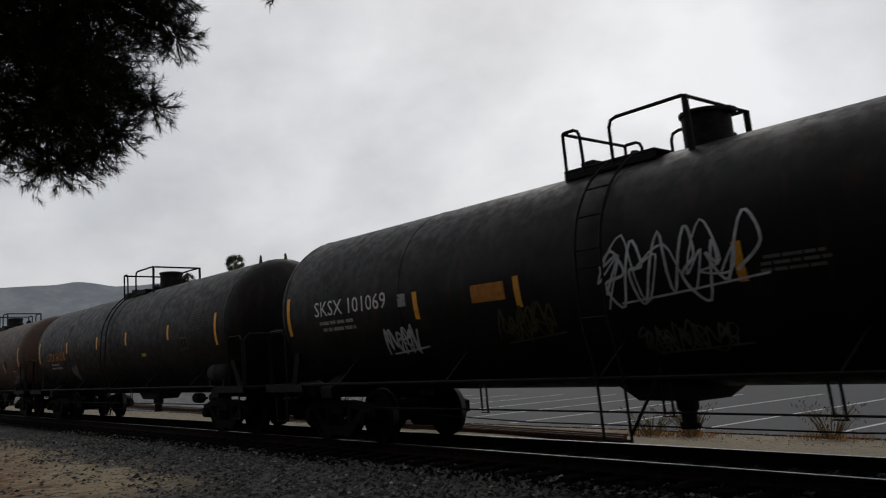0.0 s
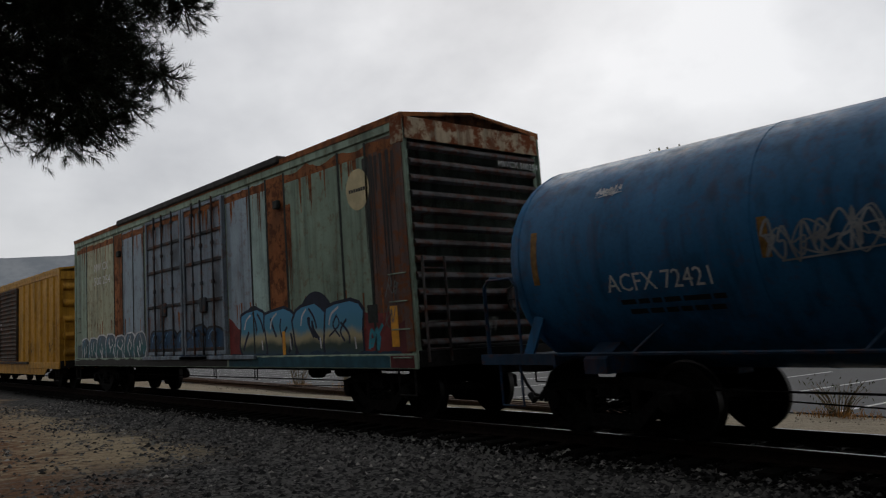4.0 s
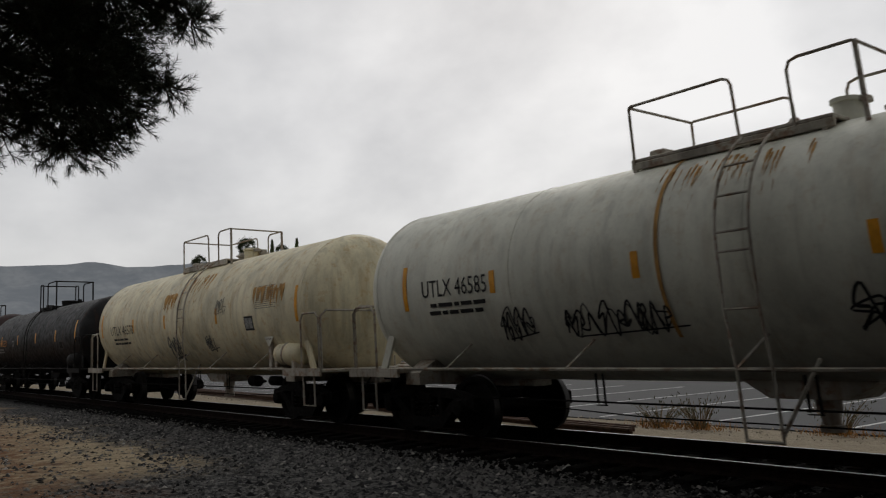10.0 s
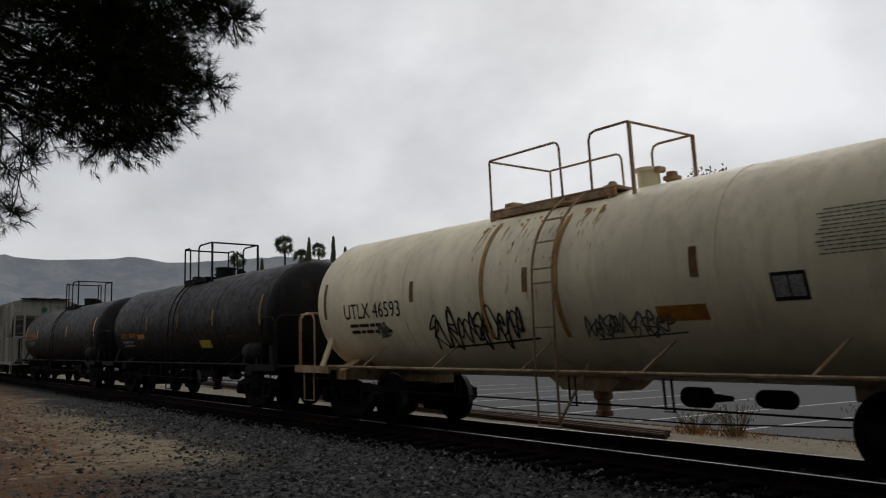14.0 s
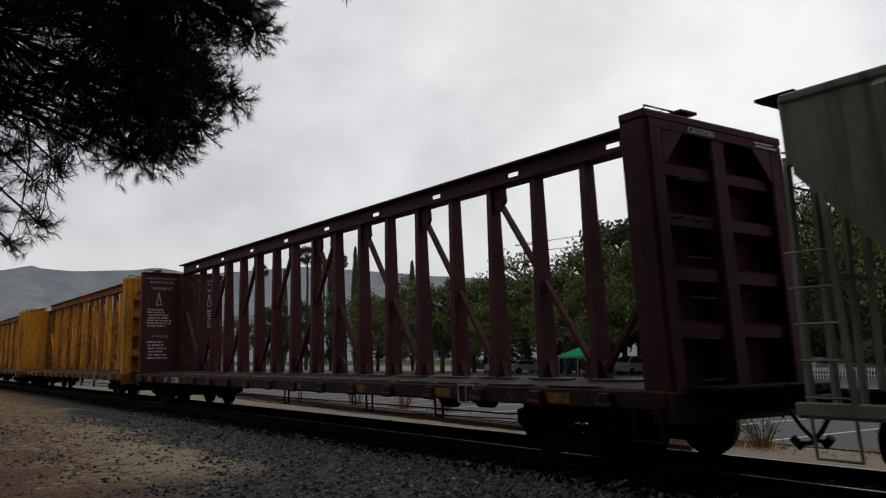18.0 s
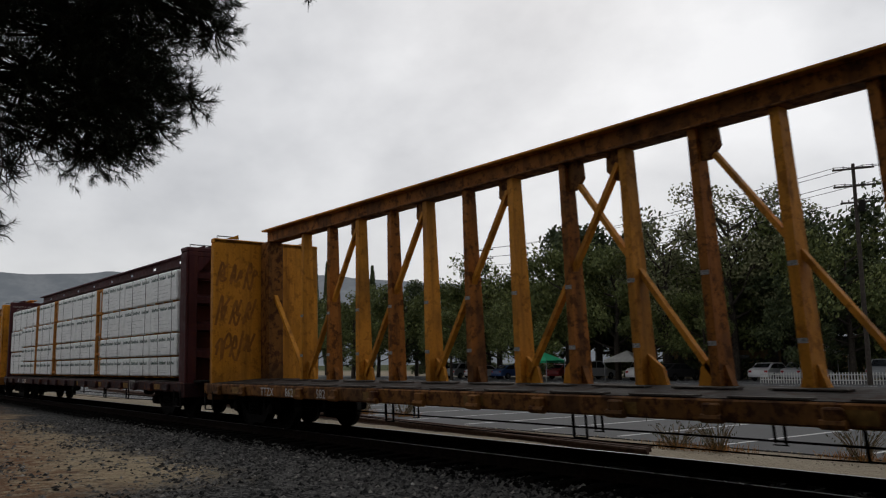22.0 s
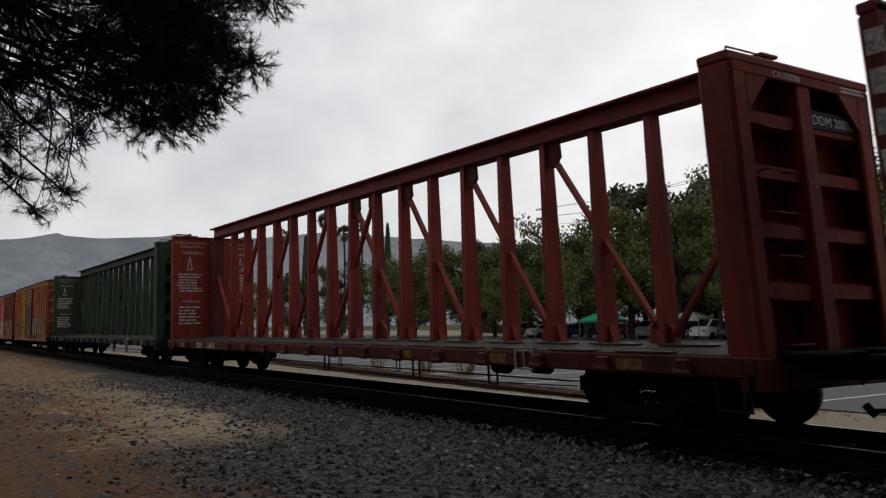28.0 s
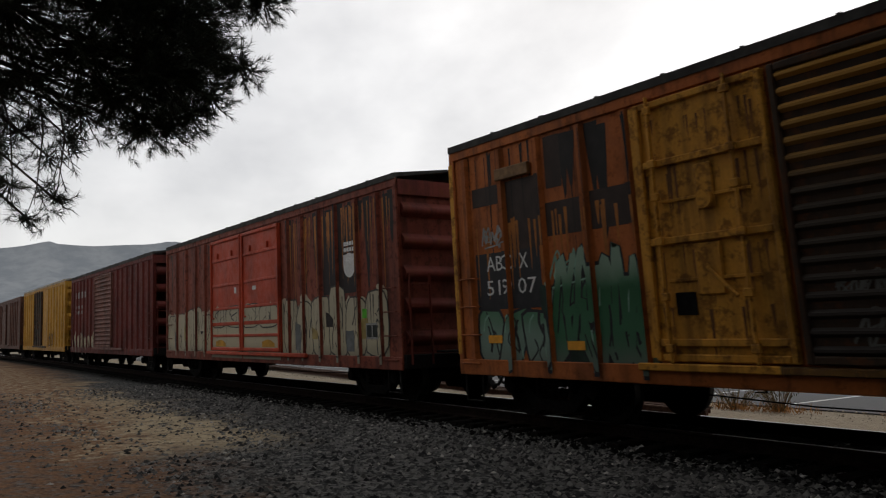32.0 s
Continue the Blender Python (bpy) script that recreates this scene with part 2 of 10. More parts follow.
    def lathe(self, prof, n=24, axis="x", base=(0, 0, 0)):
        """A profile of (distance along the axis, radius) turned about the axis."""
        vs, fs = [], []
        for t, r in prof:
            for k in range(n):
                a = 2 * math.pi * k / n
                c, s = r * math.cos(a), r * math.sin(a)
                v = {"x": (t, c, s), "y": (c, t, -s), "z": (c, s, t)}[axis]
                vs.append((v[0] + base[0], v[1] + base[1], v[2] + base[2]))
        for i in range(len(prof) - 1):
            for k in range(n):
                fs.append((i * n + k, i * n + (k + 1) % n, (i + 1) * n + (k + 1) % n, (i + 1) * n + k))
        m = len(prof) - 1
        fs += [tuple(range(n - 1, -1, -1)), tuple(range(m * n, m * n + n))]
        return self.add(vs, fs)

    def mirror_y(self):
        vs = [(x, -y, z) for x, y, z in self.v]
        fs = [q[::-1] for q in self.f]
        return self.add(vs, fs)

    def mesh(self, name, smooth=None):
        me = bpy.data.meshes.new(name)
        me.from_pydata(self.v, [], self.f)
        me.update()
        if smooth:
            me.shade_smooth()
            me.set_sharp_from_angle(angle=radians(smooth))
        return me


def link(name, me, mat, parent=None, label="", m=None):
    ob = new(name, me)
    if mat is not None and not me.materials:
        me.materials.append(mat)
    if parent is not None:
        ob.parent = parent
    if m is not None:
        ob.matrix_basis = m
    if label:
        ob["label"] = label
    return ob


def part(name, geo, mat, parent, label="", smooth=None, m=None):
    """One piece as one mesh object under its thing."""
    return link(name, geo.mesh(name, smooth), mat, parent, label, m)


def both(name, geo, mat, parent, label="", smooth=None):
    """A piece on the near side and its twin on the far side, as two parts."""
    part(name, geo, mat, parent, label, smooth)
    far = Geo().add([(x, -y, z) for x, y, z in geo.v], [q[::-1] for q in geo.f])
    return part(name, far, mat, parent, label, smooth)


def thing(name, label, category, group="", kind="", m=None):
    ob = new(name)
    ob.empty_display_size = 0.3
    if m is not None:
        ob.matrix_basis = m
    return tagged(ob, label, category, group, kind)


TEXTS = {}


def letters(body):
    """The outline of a text as flat faces, one unit high."""
    if body not in TEXTS:
        cu = bpy.data.curves.new("text", "FONT")
        cu.body, cu.resolution_u, cu.size = body, 2, 1.0
        ob = bpy.data.objects.new("text", cu)
        scene.collection.objects.link(ob)
        bpy.context.view_layer.update()
        dg = bpy.context.evaluated_depsgraph_get()
        me = bpy.data.meshes.new_from_object(ob.evaluated_get(dg))
        vs = [(v.co.x, v.co.y) for v in me.vertices]
        fs = [tuple(p.vertices) for p in me.polygons]
        bpy.data.objects.remove(ob)
        bpy.data.curves.remove(cu)
        bpy.data.meshes.remove(me)
        x0, x1 = min(v[0] for v in vs), max(v[0] for v in vs)
        vs = [((x - x0) / 0.729, y / 0.729) for x, y in vs]
        TEXTS[body] = (vs, fs, (x1 - x0) / 0.729)
    return TEXTS[body]


# ---- the running gear that all cars share ----
SPEED, TRACK_Y, RAIL_TOP = 14.76, 9.23, 0.27
WHEEL_R = 0.457
SHARED = {}


def shared(name, make, smooth=None, mats=None):
    if name not in SHARED:
        me = make().mesh(name, smooth)
        for mt in mats or (GRIME,):
            me.materials.append(mt)
        SHARED[name] = me
    return SHARED[name]


def side_frame():
    g = Geo()
    g.prism([(-1.16, 0.40), (-1.16, 0.60), (-0.8, 0.70), (-0.4, 0.74), (0.4, 0.74), (0.8, 0.70), (1.16, 0.60), (1.16, 0.40), (1.0, 0.56), (0.72, 0.58), (0.42, 0.60), (-0.42, 0.60), (-0.72, 0.58), (-1.0, 0.56)][::-1], -0.07, 0.07, "y")
    g.prism([(-0.86, 0.56), (-0.70, 0.57), (-0.34, 0.29), (0.34, 0.29), (0.70, 0.57), (0.86, 0.56), (0.40, 0.13), (-0.40, 0.13)][::-1], -0.09, 0.09, "y")
    for s in (-1, 1):
        g.cbox(s * 0.36 - 0.06, s * 0.36 + 0.06, -0.08, 0.08, 0.25, 0.65, 0.02)
        g.cbox(s * 0.89 - 0.2, s * 0.89 + 0.2, -0.1, 0.1, 0.40, 0.62, 0.05)
    return g


def wheel_mesh():
    g = Geo()
    n = 28
    g.lathe([(-0.07, 0.0), (-0.07, 0.15), (-0.03, 0.17), (-0.02, 0.36), (-0.065, 0.38), (-0.065, WHEEL_R), (0.055, WHEEL_R + 0.005), (0.06, WHEEL_R + 0.03), (0.085, WHEEL_R + 0.025), (0.085, 0.38), (0.03, 0.36), (0.03, 0.17), (0.09, 0.15), (0.09, 0.0)], n, "y")
    return g


def wheel_shared():
    if "wheel" not in SHARED:
        me = wheel_mesh().mesh("wheel", 40)
        me.materials.append(GRIME)
        me.materials.append(BRIGHT)
        for p in me.polygons:
            c = p.center
            r = math.hypot(c.x, c.z)
            if r > WHEEL_R - 0.01 and abs(c.y) < 0.07:
                p.material_index = 1
        SHARED["wheel"] = me
    return SHARED["wheel"]


def spring_nest():
    g = Geo()
    for dx in (-0.17, 0.0, 0.17):
        for y in (-0.06, 0.06):
            pts = [(dx + 0.06 * math.cos(a), y + 0.06 * math.sin(a), 0.29 + 0.25 * a / (6 * math.pi)) for a in [i * math.pi / 3 for i in range(19)]]
            g.tube(pts, 0.013, 4)
    return g


WHEELS = []


def truck(car, x):
    """A two-axle truck under the car at x."""
    def bolster():
        g = Geo().cbox(-0.2, 0.2, -1.12, 1.12, 0.48, 0.66, 0.04)
        return g.cyl((0, 0, 0.6), (0, 0, 0.80), 0.18, 14)
    t = link("truck", shared("truck", bolster), None, car, "grimy cast-steel truck with coil springs", Matrix.Translation((x, 0, 0)))
    for s in (-1, 1):
        link("side_frame", shared("side_frame", side_frame, 30), None, t, m=Matrix.Translation((0, s * 1.0, 0)))
        link("spring_nest", shared("spring_nest", spring_nest, 60, (STEEL,)), None, t, m=Matrix.Translation((0, s * 1.0, 0)))["kind"] = "stuff"
        for e in (-1, 1):
            link("bearing_cap", shared("bearing_cap", lambda: Geo().lathe([(-0.2, 0.0), (-0.2, 0.06), (-0.18, 0.11), (-0.04, 0.13), (0.1, 0.13), (0.1, 0.0)], 12, "y"), 40), None, t, m=Matrix.Translation((e * 0.89, s * 1.0, WHEEL_R)) @ Matrix.Rotation(0 if s < 0 else math.pi, 4, "Z"))
            w = link("wheel", wheel_shared(), None, t, m=Matrix.Translation((e * 0.89, s * 0.755, WHEEL_R)) @ Matrix.Rotation(0 if s < 0 else math.pi, 4, "Z"))
            WHEELS.append((w, e, s))
    for e in (-1, 1):
        link("axle", shared("axle", lambda: Geo().lathe([(-0.9, 0.075), (-0.5, 0.085), (0.0, 0.075), (0.5, 0.085), (0.9, 0.075)], 10, "y"), 40), None, t, m=Matrix.Translation((e * 0.89, 0, WHEEL_R)))
        link("brake_beam", shared("brake_beam", lambda: Geo().beam((0, -0.75, 0), (0, 0.75, 0), 0.09, 0.09).beam((0.05, -0.7, 0.0), (0.2, 0.0, 0.03), 0.05, 0.05).beam((0.05, 0.7, 0.0), (0.2, 0.0, 0.03), 0.05, 0.05)), None, t, m=Matrix.Translation((e * 0.36, 0, 0.34)))


def coupler_mesh():
    g = Geo().cbox(-0.75, 0.0, -0.09, 0.09, 0.80, 0.98, 0.02)
    g.prism([(0.0, -0.10), (0.12, -0.17), (0.3, -0.16), (0.36, -0.06), (0.24, 0.0), (0.30, 0.1), (0.34, 0.2), (0.2, 0.22), (0.08, 0.14), (0.0, 0.10)], 0.74, 1.02, "z")
    return g


def air_hose():
    pts = [(0.0, 0.25, 0.82), (0.18, 0.24, 0.72), (0.34, 0.22, 0.50), (0.5, 0.20, 0.36), (0.68, 0.18, 0.34)]
    return Geo().tube(pts, 0.028, 7).cyl((0.64, 0.18, 0.30), (0.74, 0.17, 0.40), 0.05, 8)


def draft_gear(car, half):
    """Couplers, hoses and cut levers at both ends of a body that reaches to half."""
    for s in (-1, 1):
        m = Matrix.Translation((s * (half + 0.62), 0, 0)) @ Matrix.Rotation(0 if s > 0 else math.pi, 4, "Z")
        link("coupler", shared("coupler", coupler_mesh, 30), None, car, m=m)
        link("air_hose", shared("air_hose", air_hose, 60, (BLACK,)), None, car, "black rubber brake hose", Matrix.Translation((s * (half + 0.2), 0, 0)) @ Matrix.Rotation(0 if s > 0 else math.pi, 4, "Z"))
        link("cut_lever", shared("cut_lever", lambda: Geo().tube([(0.32, 0.05, 0.98), (0.3, 0.25, 1.02), (0.12, 0.5, 0.98), (0.1, 1.2, 0.96), (0.14, 1.36, 0.72)], 0.014, 5), 60), None, car, m=m @ Matrix.Translation((-0.5, 0, 0)))


def brake_rigging(car, half, z=0.62, mat=None):
    mt = mat or GRIME
    part("brake_cylinder", Geo().lathe([(0.0, 0.0), (0.0, 0.11), (0.05, 0.13), (0.36, 0.13), (0.42, 0.06), (0.7, 0.03), (0.7, 0.0)], 14, "x", (half - 4.75, -0.3, z + 0.12)), mt, car, smooth=40)
    part("brake_reservoir", Geo().lathe([(0.0, 0.03), (0.04, 0.08), (0.1, 0.11), (0.45, 0.11), (0.5, 0.08), (0.53, 0.03)], 14, "x", (half - 3.7, -0.35, z + 0.14)), mt, car, smooth=40)
    part("brake_rod", Geo().tube([(-half + 2.6, -0.35, z - 0.12), (-half * 0.3, -0.45, z - 0.2), (half * 0.3, -0.45, z - 0.2), (half - 2.6, -0.35, z - 0.12)], 0.010, 5), mt, car)
    part("train_line", Geo().tube([(-half + 0.2, 0.25, z + 0.2), (-half + 2.0, -1.0, z + 0.02), (half - 2.0, -1.0, z + 0.02), (half - 0.2, 0.25, z + 0.2)], 0.013, 5), mt, car)
    for f in (-0.35, 0.05, 0.3):
        part("pipe_hanger", Geo().beam((half * f, -1.0, z), (half * f, -1.0, z + 0.38), 0.03, 0.012, (0, 1, 0)).beam((half * f + 0.12, -1.0, z - 0.02), (half * f + 0.12, -1.0, z + 0.38), 0.03, 0.012, (0, 1, 0)).beam((half * f - 0.02, -1.0, z - 0.02), (half * f + 0.14, -1.0, z - 0.02), 0.03, 0.012), mt, car)


class Side:
    """The near side of a car, on which paint is laid: x along the car, z up, d the height of the paint over the sheet.
    bumps: stretches of x that stand proud, with their height."""

    def __init__(self, put, bumps=()):
        self.put, self.bumps = put, sorted(bumps)

    def __call__(self, x, z, d=0.006):
        return self.put(x, z, d)

    def lay(self, g, poly, d):
        """A flat polygon of (x, z), cut where it crosses ribs and doors, so that it lies on each of them."""
        lo, hi = min(p[0] for p in poly), max(p[0] for p in poly)
        spans, at = [], -1e3
        for a, b, h in self.bumps:
            if b < lo or a > hi:
                continue
            spans += [(at, a - 0.002, 0.0), (a, b, h)]
            at = b + 0.002
        spans.append((at, 1e3, 0.0))
        for a, b, h in spans:
            q = clip(clip(poly, a, 1), b, -1) if len(spans) > 1 else poly
            if len(q) > 2:
                g.add([self.put(x, z, d + h) for x, z in q], [tuple(range(len(q)))])


def clip(poly, edge, s):
    """The part of a polygon with s * (x - edge) > 0."""
    out = []
    for i, p in enumerate(poly):
        q = poly[i - 1]
        a, b = s * (q[0] - edge), s * (p[0] - edge)
        if (a > 0) != (b > 0):
            t = a / (a - b)
            out.append((q[0] + (p[0] - q[0]) * t, q[1] + (p[1] - q[1]) * t))
        if b > 0:
            out.append(p)
    return out


def flat_side(w, bumps=()):
    return Side(lambda x, z, d=0.006: (x, -w - d, z), bumps)


def round_side(r, zc):
    return Side(lambda x, z, d=0.006: (x, -math.sqrt(max((r + d) ** 2 - (z - zc) ** 2, 0.01)), z))


def front_end(x):
    return Side(lambda u, z, d=0.006: (x + d, u, z))


def write(car, body, at, x, z, size, mat, name="lettering", width=None, d=0.006):
    """Letters of the given height on a surface, from their lower left corner; width: how wide they run."""
    vs, fs, w = letters(body)
    k = size if width is None else width / w
    g = Geo()
    for f in fs:
        at.lay(g, [(x + vs[i][0] * k, z + vs[i][1] * size) for i in f], d)
    ob = part(name, g, mat, car)
    ob["kind"] = "stuff"
    return ob


def blocks(car, at, x, z, widths, size, mat, name="painted_name", gap=0.25, slant=0.0, d=0.006, rim=0.0):
    """A painted trade name as plain blocks, one for each letter; rim: how broad the sides of hollow blocks are."""
    g = Geo()
    for w in widths:
        if rim and w > 2.4 * rim:
            for a, b, c, e in ((0, rim, 0, size), (w - rim, w, 0, size), (rim, w - rim, 0, rim), (rim, w - rim, size - rim, size)):
                at.lay(g, [(x + a, z + c), (x + b, z + c), (x + b, z + e), (x + a, z + e)], d)
        elif w > 0:
            at.lay(g, [(x, z), (x + w, z), (x + w + slant * size, z + size), (x + slant * size, z + size)], d)
        x += abs(w) + gap * size
    ob = part(name, g, mat, car)
    ob["kind"] = "stuff"
    return ob


def panel(car, at, x0, x1, z0, z1, mat, name="marking", d=0.005, n=1, label=""):
    """A flat marking, in n strips so that it follows a round side."""
    g = Geo()
    for i in range(n):
        a, b = z0 + (z1 - z0) * i / n, z0 + (z1 - z0) * (i + 1) / n
        at.lay(g, [(x0, a), (x1, a), (x1, b), (x0, b)], d)
    return part(name, g, mat, car, label)


def blotch(car, at, x0, x1, z0, z1, mat, seed, name="sprayed_ground", d=0.003, rough=0.3, step=0.12):
    """A field of paint with an uneven upper edge."""
    g = Geo()
    n = max(2, int((x1 - x0) / step))
    tops = [z1 + rough * (noise.noise((seed * 3.7 + i * 0.21, seed, 0)) + 0.4 * noise.noise((i * 0.9, seed, 2))) for i in range(n + 1)]
    for i in range(n):
        a, b = x0 + (x1 - x0) * i / n, x0 + (x1 - x0) * (i + 1) / n
        at.lay(g, [(a, z0), (b, z0), (b, tops[i + 1]), (a, tops[i])], d)
    ob = part(name, g, mat, car)
    ob["kind"] = "stuff"
    return ob


def disc(car, at, x, z, r, mat, name="painted_disc", d=0.006, n=24):
    g = Geo()
    at.lay(g, [(x + r * math.cos(2 * math.pi * i / n), z + r * math.sin(2 * math.pi * i / n)) for i in range(n)], d)
    return part(name, g, mat, car)


def bars(car, at, x0, x1, z0, z1, rows, mat, seed=0, name="stencil_text", fill=0.5, gap=0.3, d=0.006):
    """Rows of small writing that is too small to read."""
    rnd = random.Random(seed)
    g = Geo()
    h = (z1 - z0) / rows
    for i in range(rows):
        z = z1 - (i + 0.75) * h
        x, end = x0 + rnd.uniform(0, 0.1) * (x1 - x0), x1 - rnd.uniform(0, gap) * (x1 - x0)
        while x < end - h * 0.5:
            w = min(rnd.uniform(1.0, 3.2) * h, end - x)
            at.lay(g, [(x, z), (x + w, z), (x + w, z + fill * h), (x, z + fill * h)], d)
            x += w + 0.35 * h
    ob = part(name, g, mat, car)
    ob["kind"] = "stuff"
    return ob


def scrawl(rnd, n):
    """A wild up-and-down stroke of n turns in a unit box, with loops and spikes that spell nothing."""
    pts, x = [], 0.0
    for i in range(n):
        up = i % 2
        pts.append((x, (1.0 if up else 0.0) + rnd.uniform(-0.25, 0.25)))
        if rnd.random() < 0.4:
            pts += [(x + rnd.uniform(0.05, 0.3), 0.5 + rnd.uniform(-0.2, 0.3)), (x - rnd.uniform(0.0, 0.15), 0.5 + rnd.uniform(-0.3, 0.2))]
        x += rnd.uniform(0.08, 0.42)
    return [(u / max(x, 0.1), v) for u, v in pts]


def ribbon(g, at, pts, w, d):
    """A painted stroke of width w through the points."""
    fine = []
    for i in range(len(pts) - 1):
        p0, p1, p2, p3 = pts[max(i - 1, 0)], pts[i], pts[i + 1], pts[min(i + 2, len(pts) - 1)]
        for k in range(5):
            t = k / 5
            fine.append(tuple(0.5 * (2 * p1[j] + (p2[j] - p0[j]) * t + (2 * p0[j] - 5 * p1[j] + 4 * p2[j] - p3[j]) * t * t + (3 * p1[j] - p0[j] - 3 * p2[j] + p3[j]) * t ** 3) for j in (0, 1)))
    fine.append(pts[-1])
    a, b = [], []
    for i, p in enumerate(fine):
        q0, q1 = fine[max(i - 1, 0)], fine[min(i + 1, len(fine) - 1)]
        dx, dz = q1[0] - q0[0], q1[1] - q0[1]
        k = math.hypot(dx, dz) or 1.0
        nx, nz = -dz / k * w / 2, dx / k * w / 2
        a.append((p[0] + nx, p[1] + nz))
        b.append((p[0] - nx, p[1] - nz))
    for i in range(len(a) - 1):
        at.lay(g, [b[i], b[i + 1], a[i + 1], a[i]], d + i * 2e-5)


def tag(car, at, x, z, h, n, mat, seed, w=0.035, slant=0.15, d=0.008):
    """A sprayed scrawl of thin strokes that spells nothing."""
    rnd = random.Random(seed)
    g = Geo()
    wide = n * h * 0.62
    for k in range(2 if n > 2 else 1):
        pts = scrawl(rnd, 2 * n + 2 - k * n)
        ribbon(g, at, [(x + u * wide + v * slant * h, z + v * h) for u, v in pts], w * (1.0 - 0.3 * k), d + 0.001 * k)
    if n > 2:
        ribbon(g, at, [(x + wide * 0.1, z - 0.15 * h), (x + wide * 0.55, z - 0.05 * h), (x + wide * 1.1, z + 0.1 * h)], w * 0.7, d + 0.002)
    ob = part("sprayed_tag", g, mat, car)
    ob["kind"] = "stuff"
    return ob


def piece(car, at, x0, x1, z0, z1, n, outline, fill, seed, fat=0.24):
    """A large sprayed piece of dark outlines and bright fat strokes that spells nothing."""
    rnd = random.Random(seed)
    go, gf = Geo(), Geo()
    step = (x1 - x0) / n
    for i in range(n):
        sx, h, f = x0 + i * step, (z1 - z0) * rnd.uniform(0.82, 1.0), fat * step
        pts = [(sx + u * step * 1.1, z0 + v * h) for u, v in scrawl(rnd, 4)]
        ribbon(go, at, pts, f * 1.45, 0.008 + i * 1e-4)
        ribbon(gf, at, pts, f, 0.012 + i * 1e-4)
    part("sprayed_outline", go, outline, car)["kind"] = "stuff"
    part("sprayed_fill", gf, fill, car)["kind"] = "stuff"


def lump(rnd, cx, cz, w, h, lean, n=13):
    """An angular blob of paint."""
    rs = [rnd.uniform(0.86, 1.12) for i in range(n)]
    out = []
    for i in range(n):
        a = 2 * math.pi * i / n
        c, s = math.cos(a), math.sin(a)
        u, v = math.copysign(abs(c) ** 0.6, c) * rs[i], math.copysign(abs(s) ** 0.6, s) * (0.5 + 0.5 * rs[i])
        out.append((u * w + lean * v * h, v * h))
    return [(cx + x, cz + z) for x, z in out], out


def stains(car, at, x0, x1, ztop, count, mat, seed, long=(0.3, 1.3), wide=(0.03, 0.12), d=0.003):
    """Runs of rust or dirt that taper downwards from a seam."""
    rnd = random.Random(seed)
    g = Geo()
    for i in range(count):
        x, L, w = rnd.uniform(x0, x1), rnd.uniform(*long), rnd.uniform(*wide)
        z = ztop - rnd.uniform(0, 0.1)
        at.lay(g, [(x - w * 0.15, z - L), (x + w * 0.2, z - L * 0.92), (x + w * 0.8, z - L * 0.3), (x + w, z), (x - w, z), (x - w * 0.7, z - L * 0.4)], d + i * 3e-5)
    ob = part("rust_stain", g, mat, car)
    ob["kind"] = "stuff"
    return ob


def mural(car, at, x0, x1, z0, z1, n, fill, outline, shine, seed, lean=0.08, line=0.05, d0=0.006):
    """A wall of fat sprayed shapes, each with its outline, inner cuts and highlights, that spell nothing."""
    rnd = random.Random(seed)
    go, gf, gi, gs = Geo(), Geo(), Geo(), Geo()
    step = (x1 - x0) / n
    for i in range(n):
        d = d0 + i * 0.0014
        h = 0.5 * (z1 - z0) * rnd.uniform(0.86, 1.04)
        cx, cz, w = x0 + (i + 0.5) * step, z0 + h + rnd.uniform(0, 0.06), 0.54 * step * rnd.uniform(0.92, 1.08)
        le = lean * rnd.uniform(-1, 1.6)
        poly, shape = lump(rnd, cx, cz, w, h, le)
        at.lay(go, [(cx + x * (1 + line / w), cz + z * (1 + line / h)) for x, z in shape], d)
        at.lay(gf, poly, d + 0.0004)
        for k in range(4):
            px, pz, sg = cx + w * rnd.uniform(-0.45, 0.45), cz + h * rnd.uniform(-0.5, 0.5), rnd.choice((-1, 1))
            ribbon(gi, at, [(px, pz + sg * h * 0.45), (px + w * rnd.uniform(-0.3, 0.3), pz + sg * h * 0.1), (px + w * rnd.uniform(-0.5, 0.5), pz - sg * h * 0.3)], line * rnd.uniform(0.6, 1.3), d + 0.0008)
        q = rnd.uniform(0.5, 0.8)
        ribbon(gs, at, [(cx - w * q, cz + h * 0.25), (cx - w * q * 0.8, cz + h * 0.62), (cx - w * 0.2, cz + h * 0.85)], line * 0.7, d + 0.001)
        ribbon(gs, at, [(cx + w * 0.55, cz - h * 0.2), (cx + w * 0.6, cz - h * 0.6)], line * 0.6, d + 0.001)
    for name, g, m in (("sprayed_outline", go, outline), ("sprayed_fill", gf, fill), ("sprayed_cut", gi, outline), ("sprayed_highlight", gs, shine)):
        part(name, g, m, car)["kind"] = "stuff"


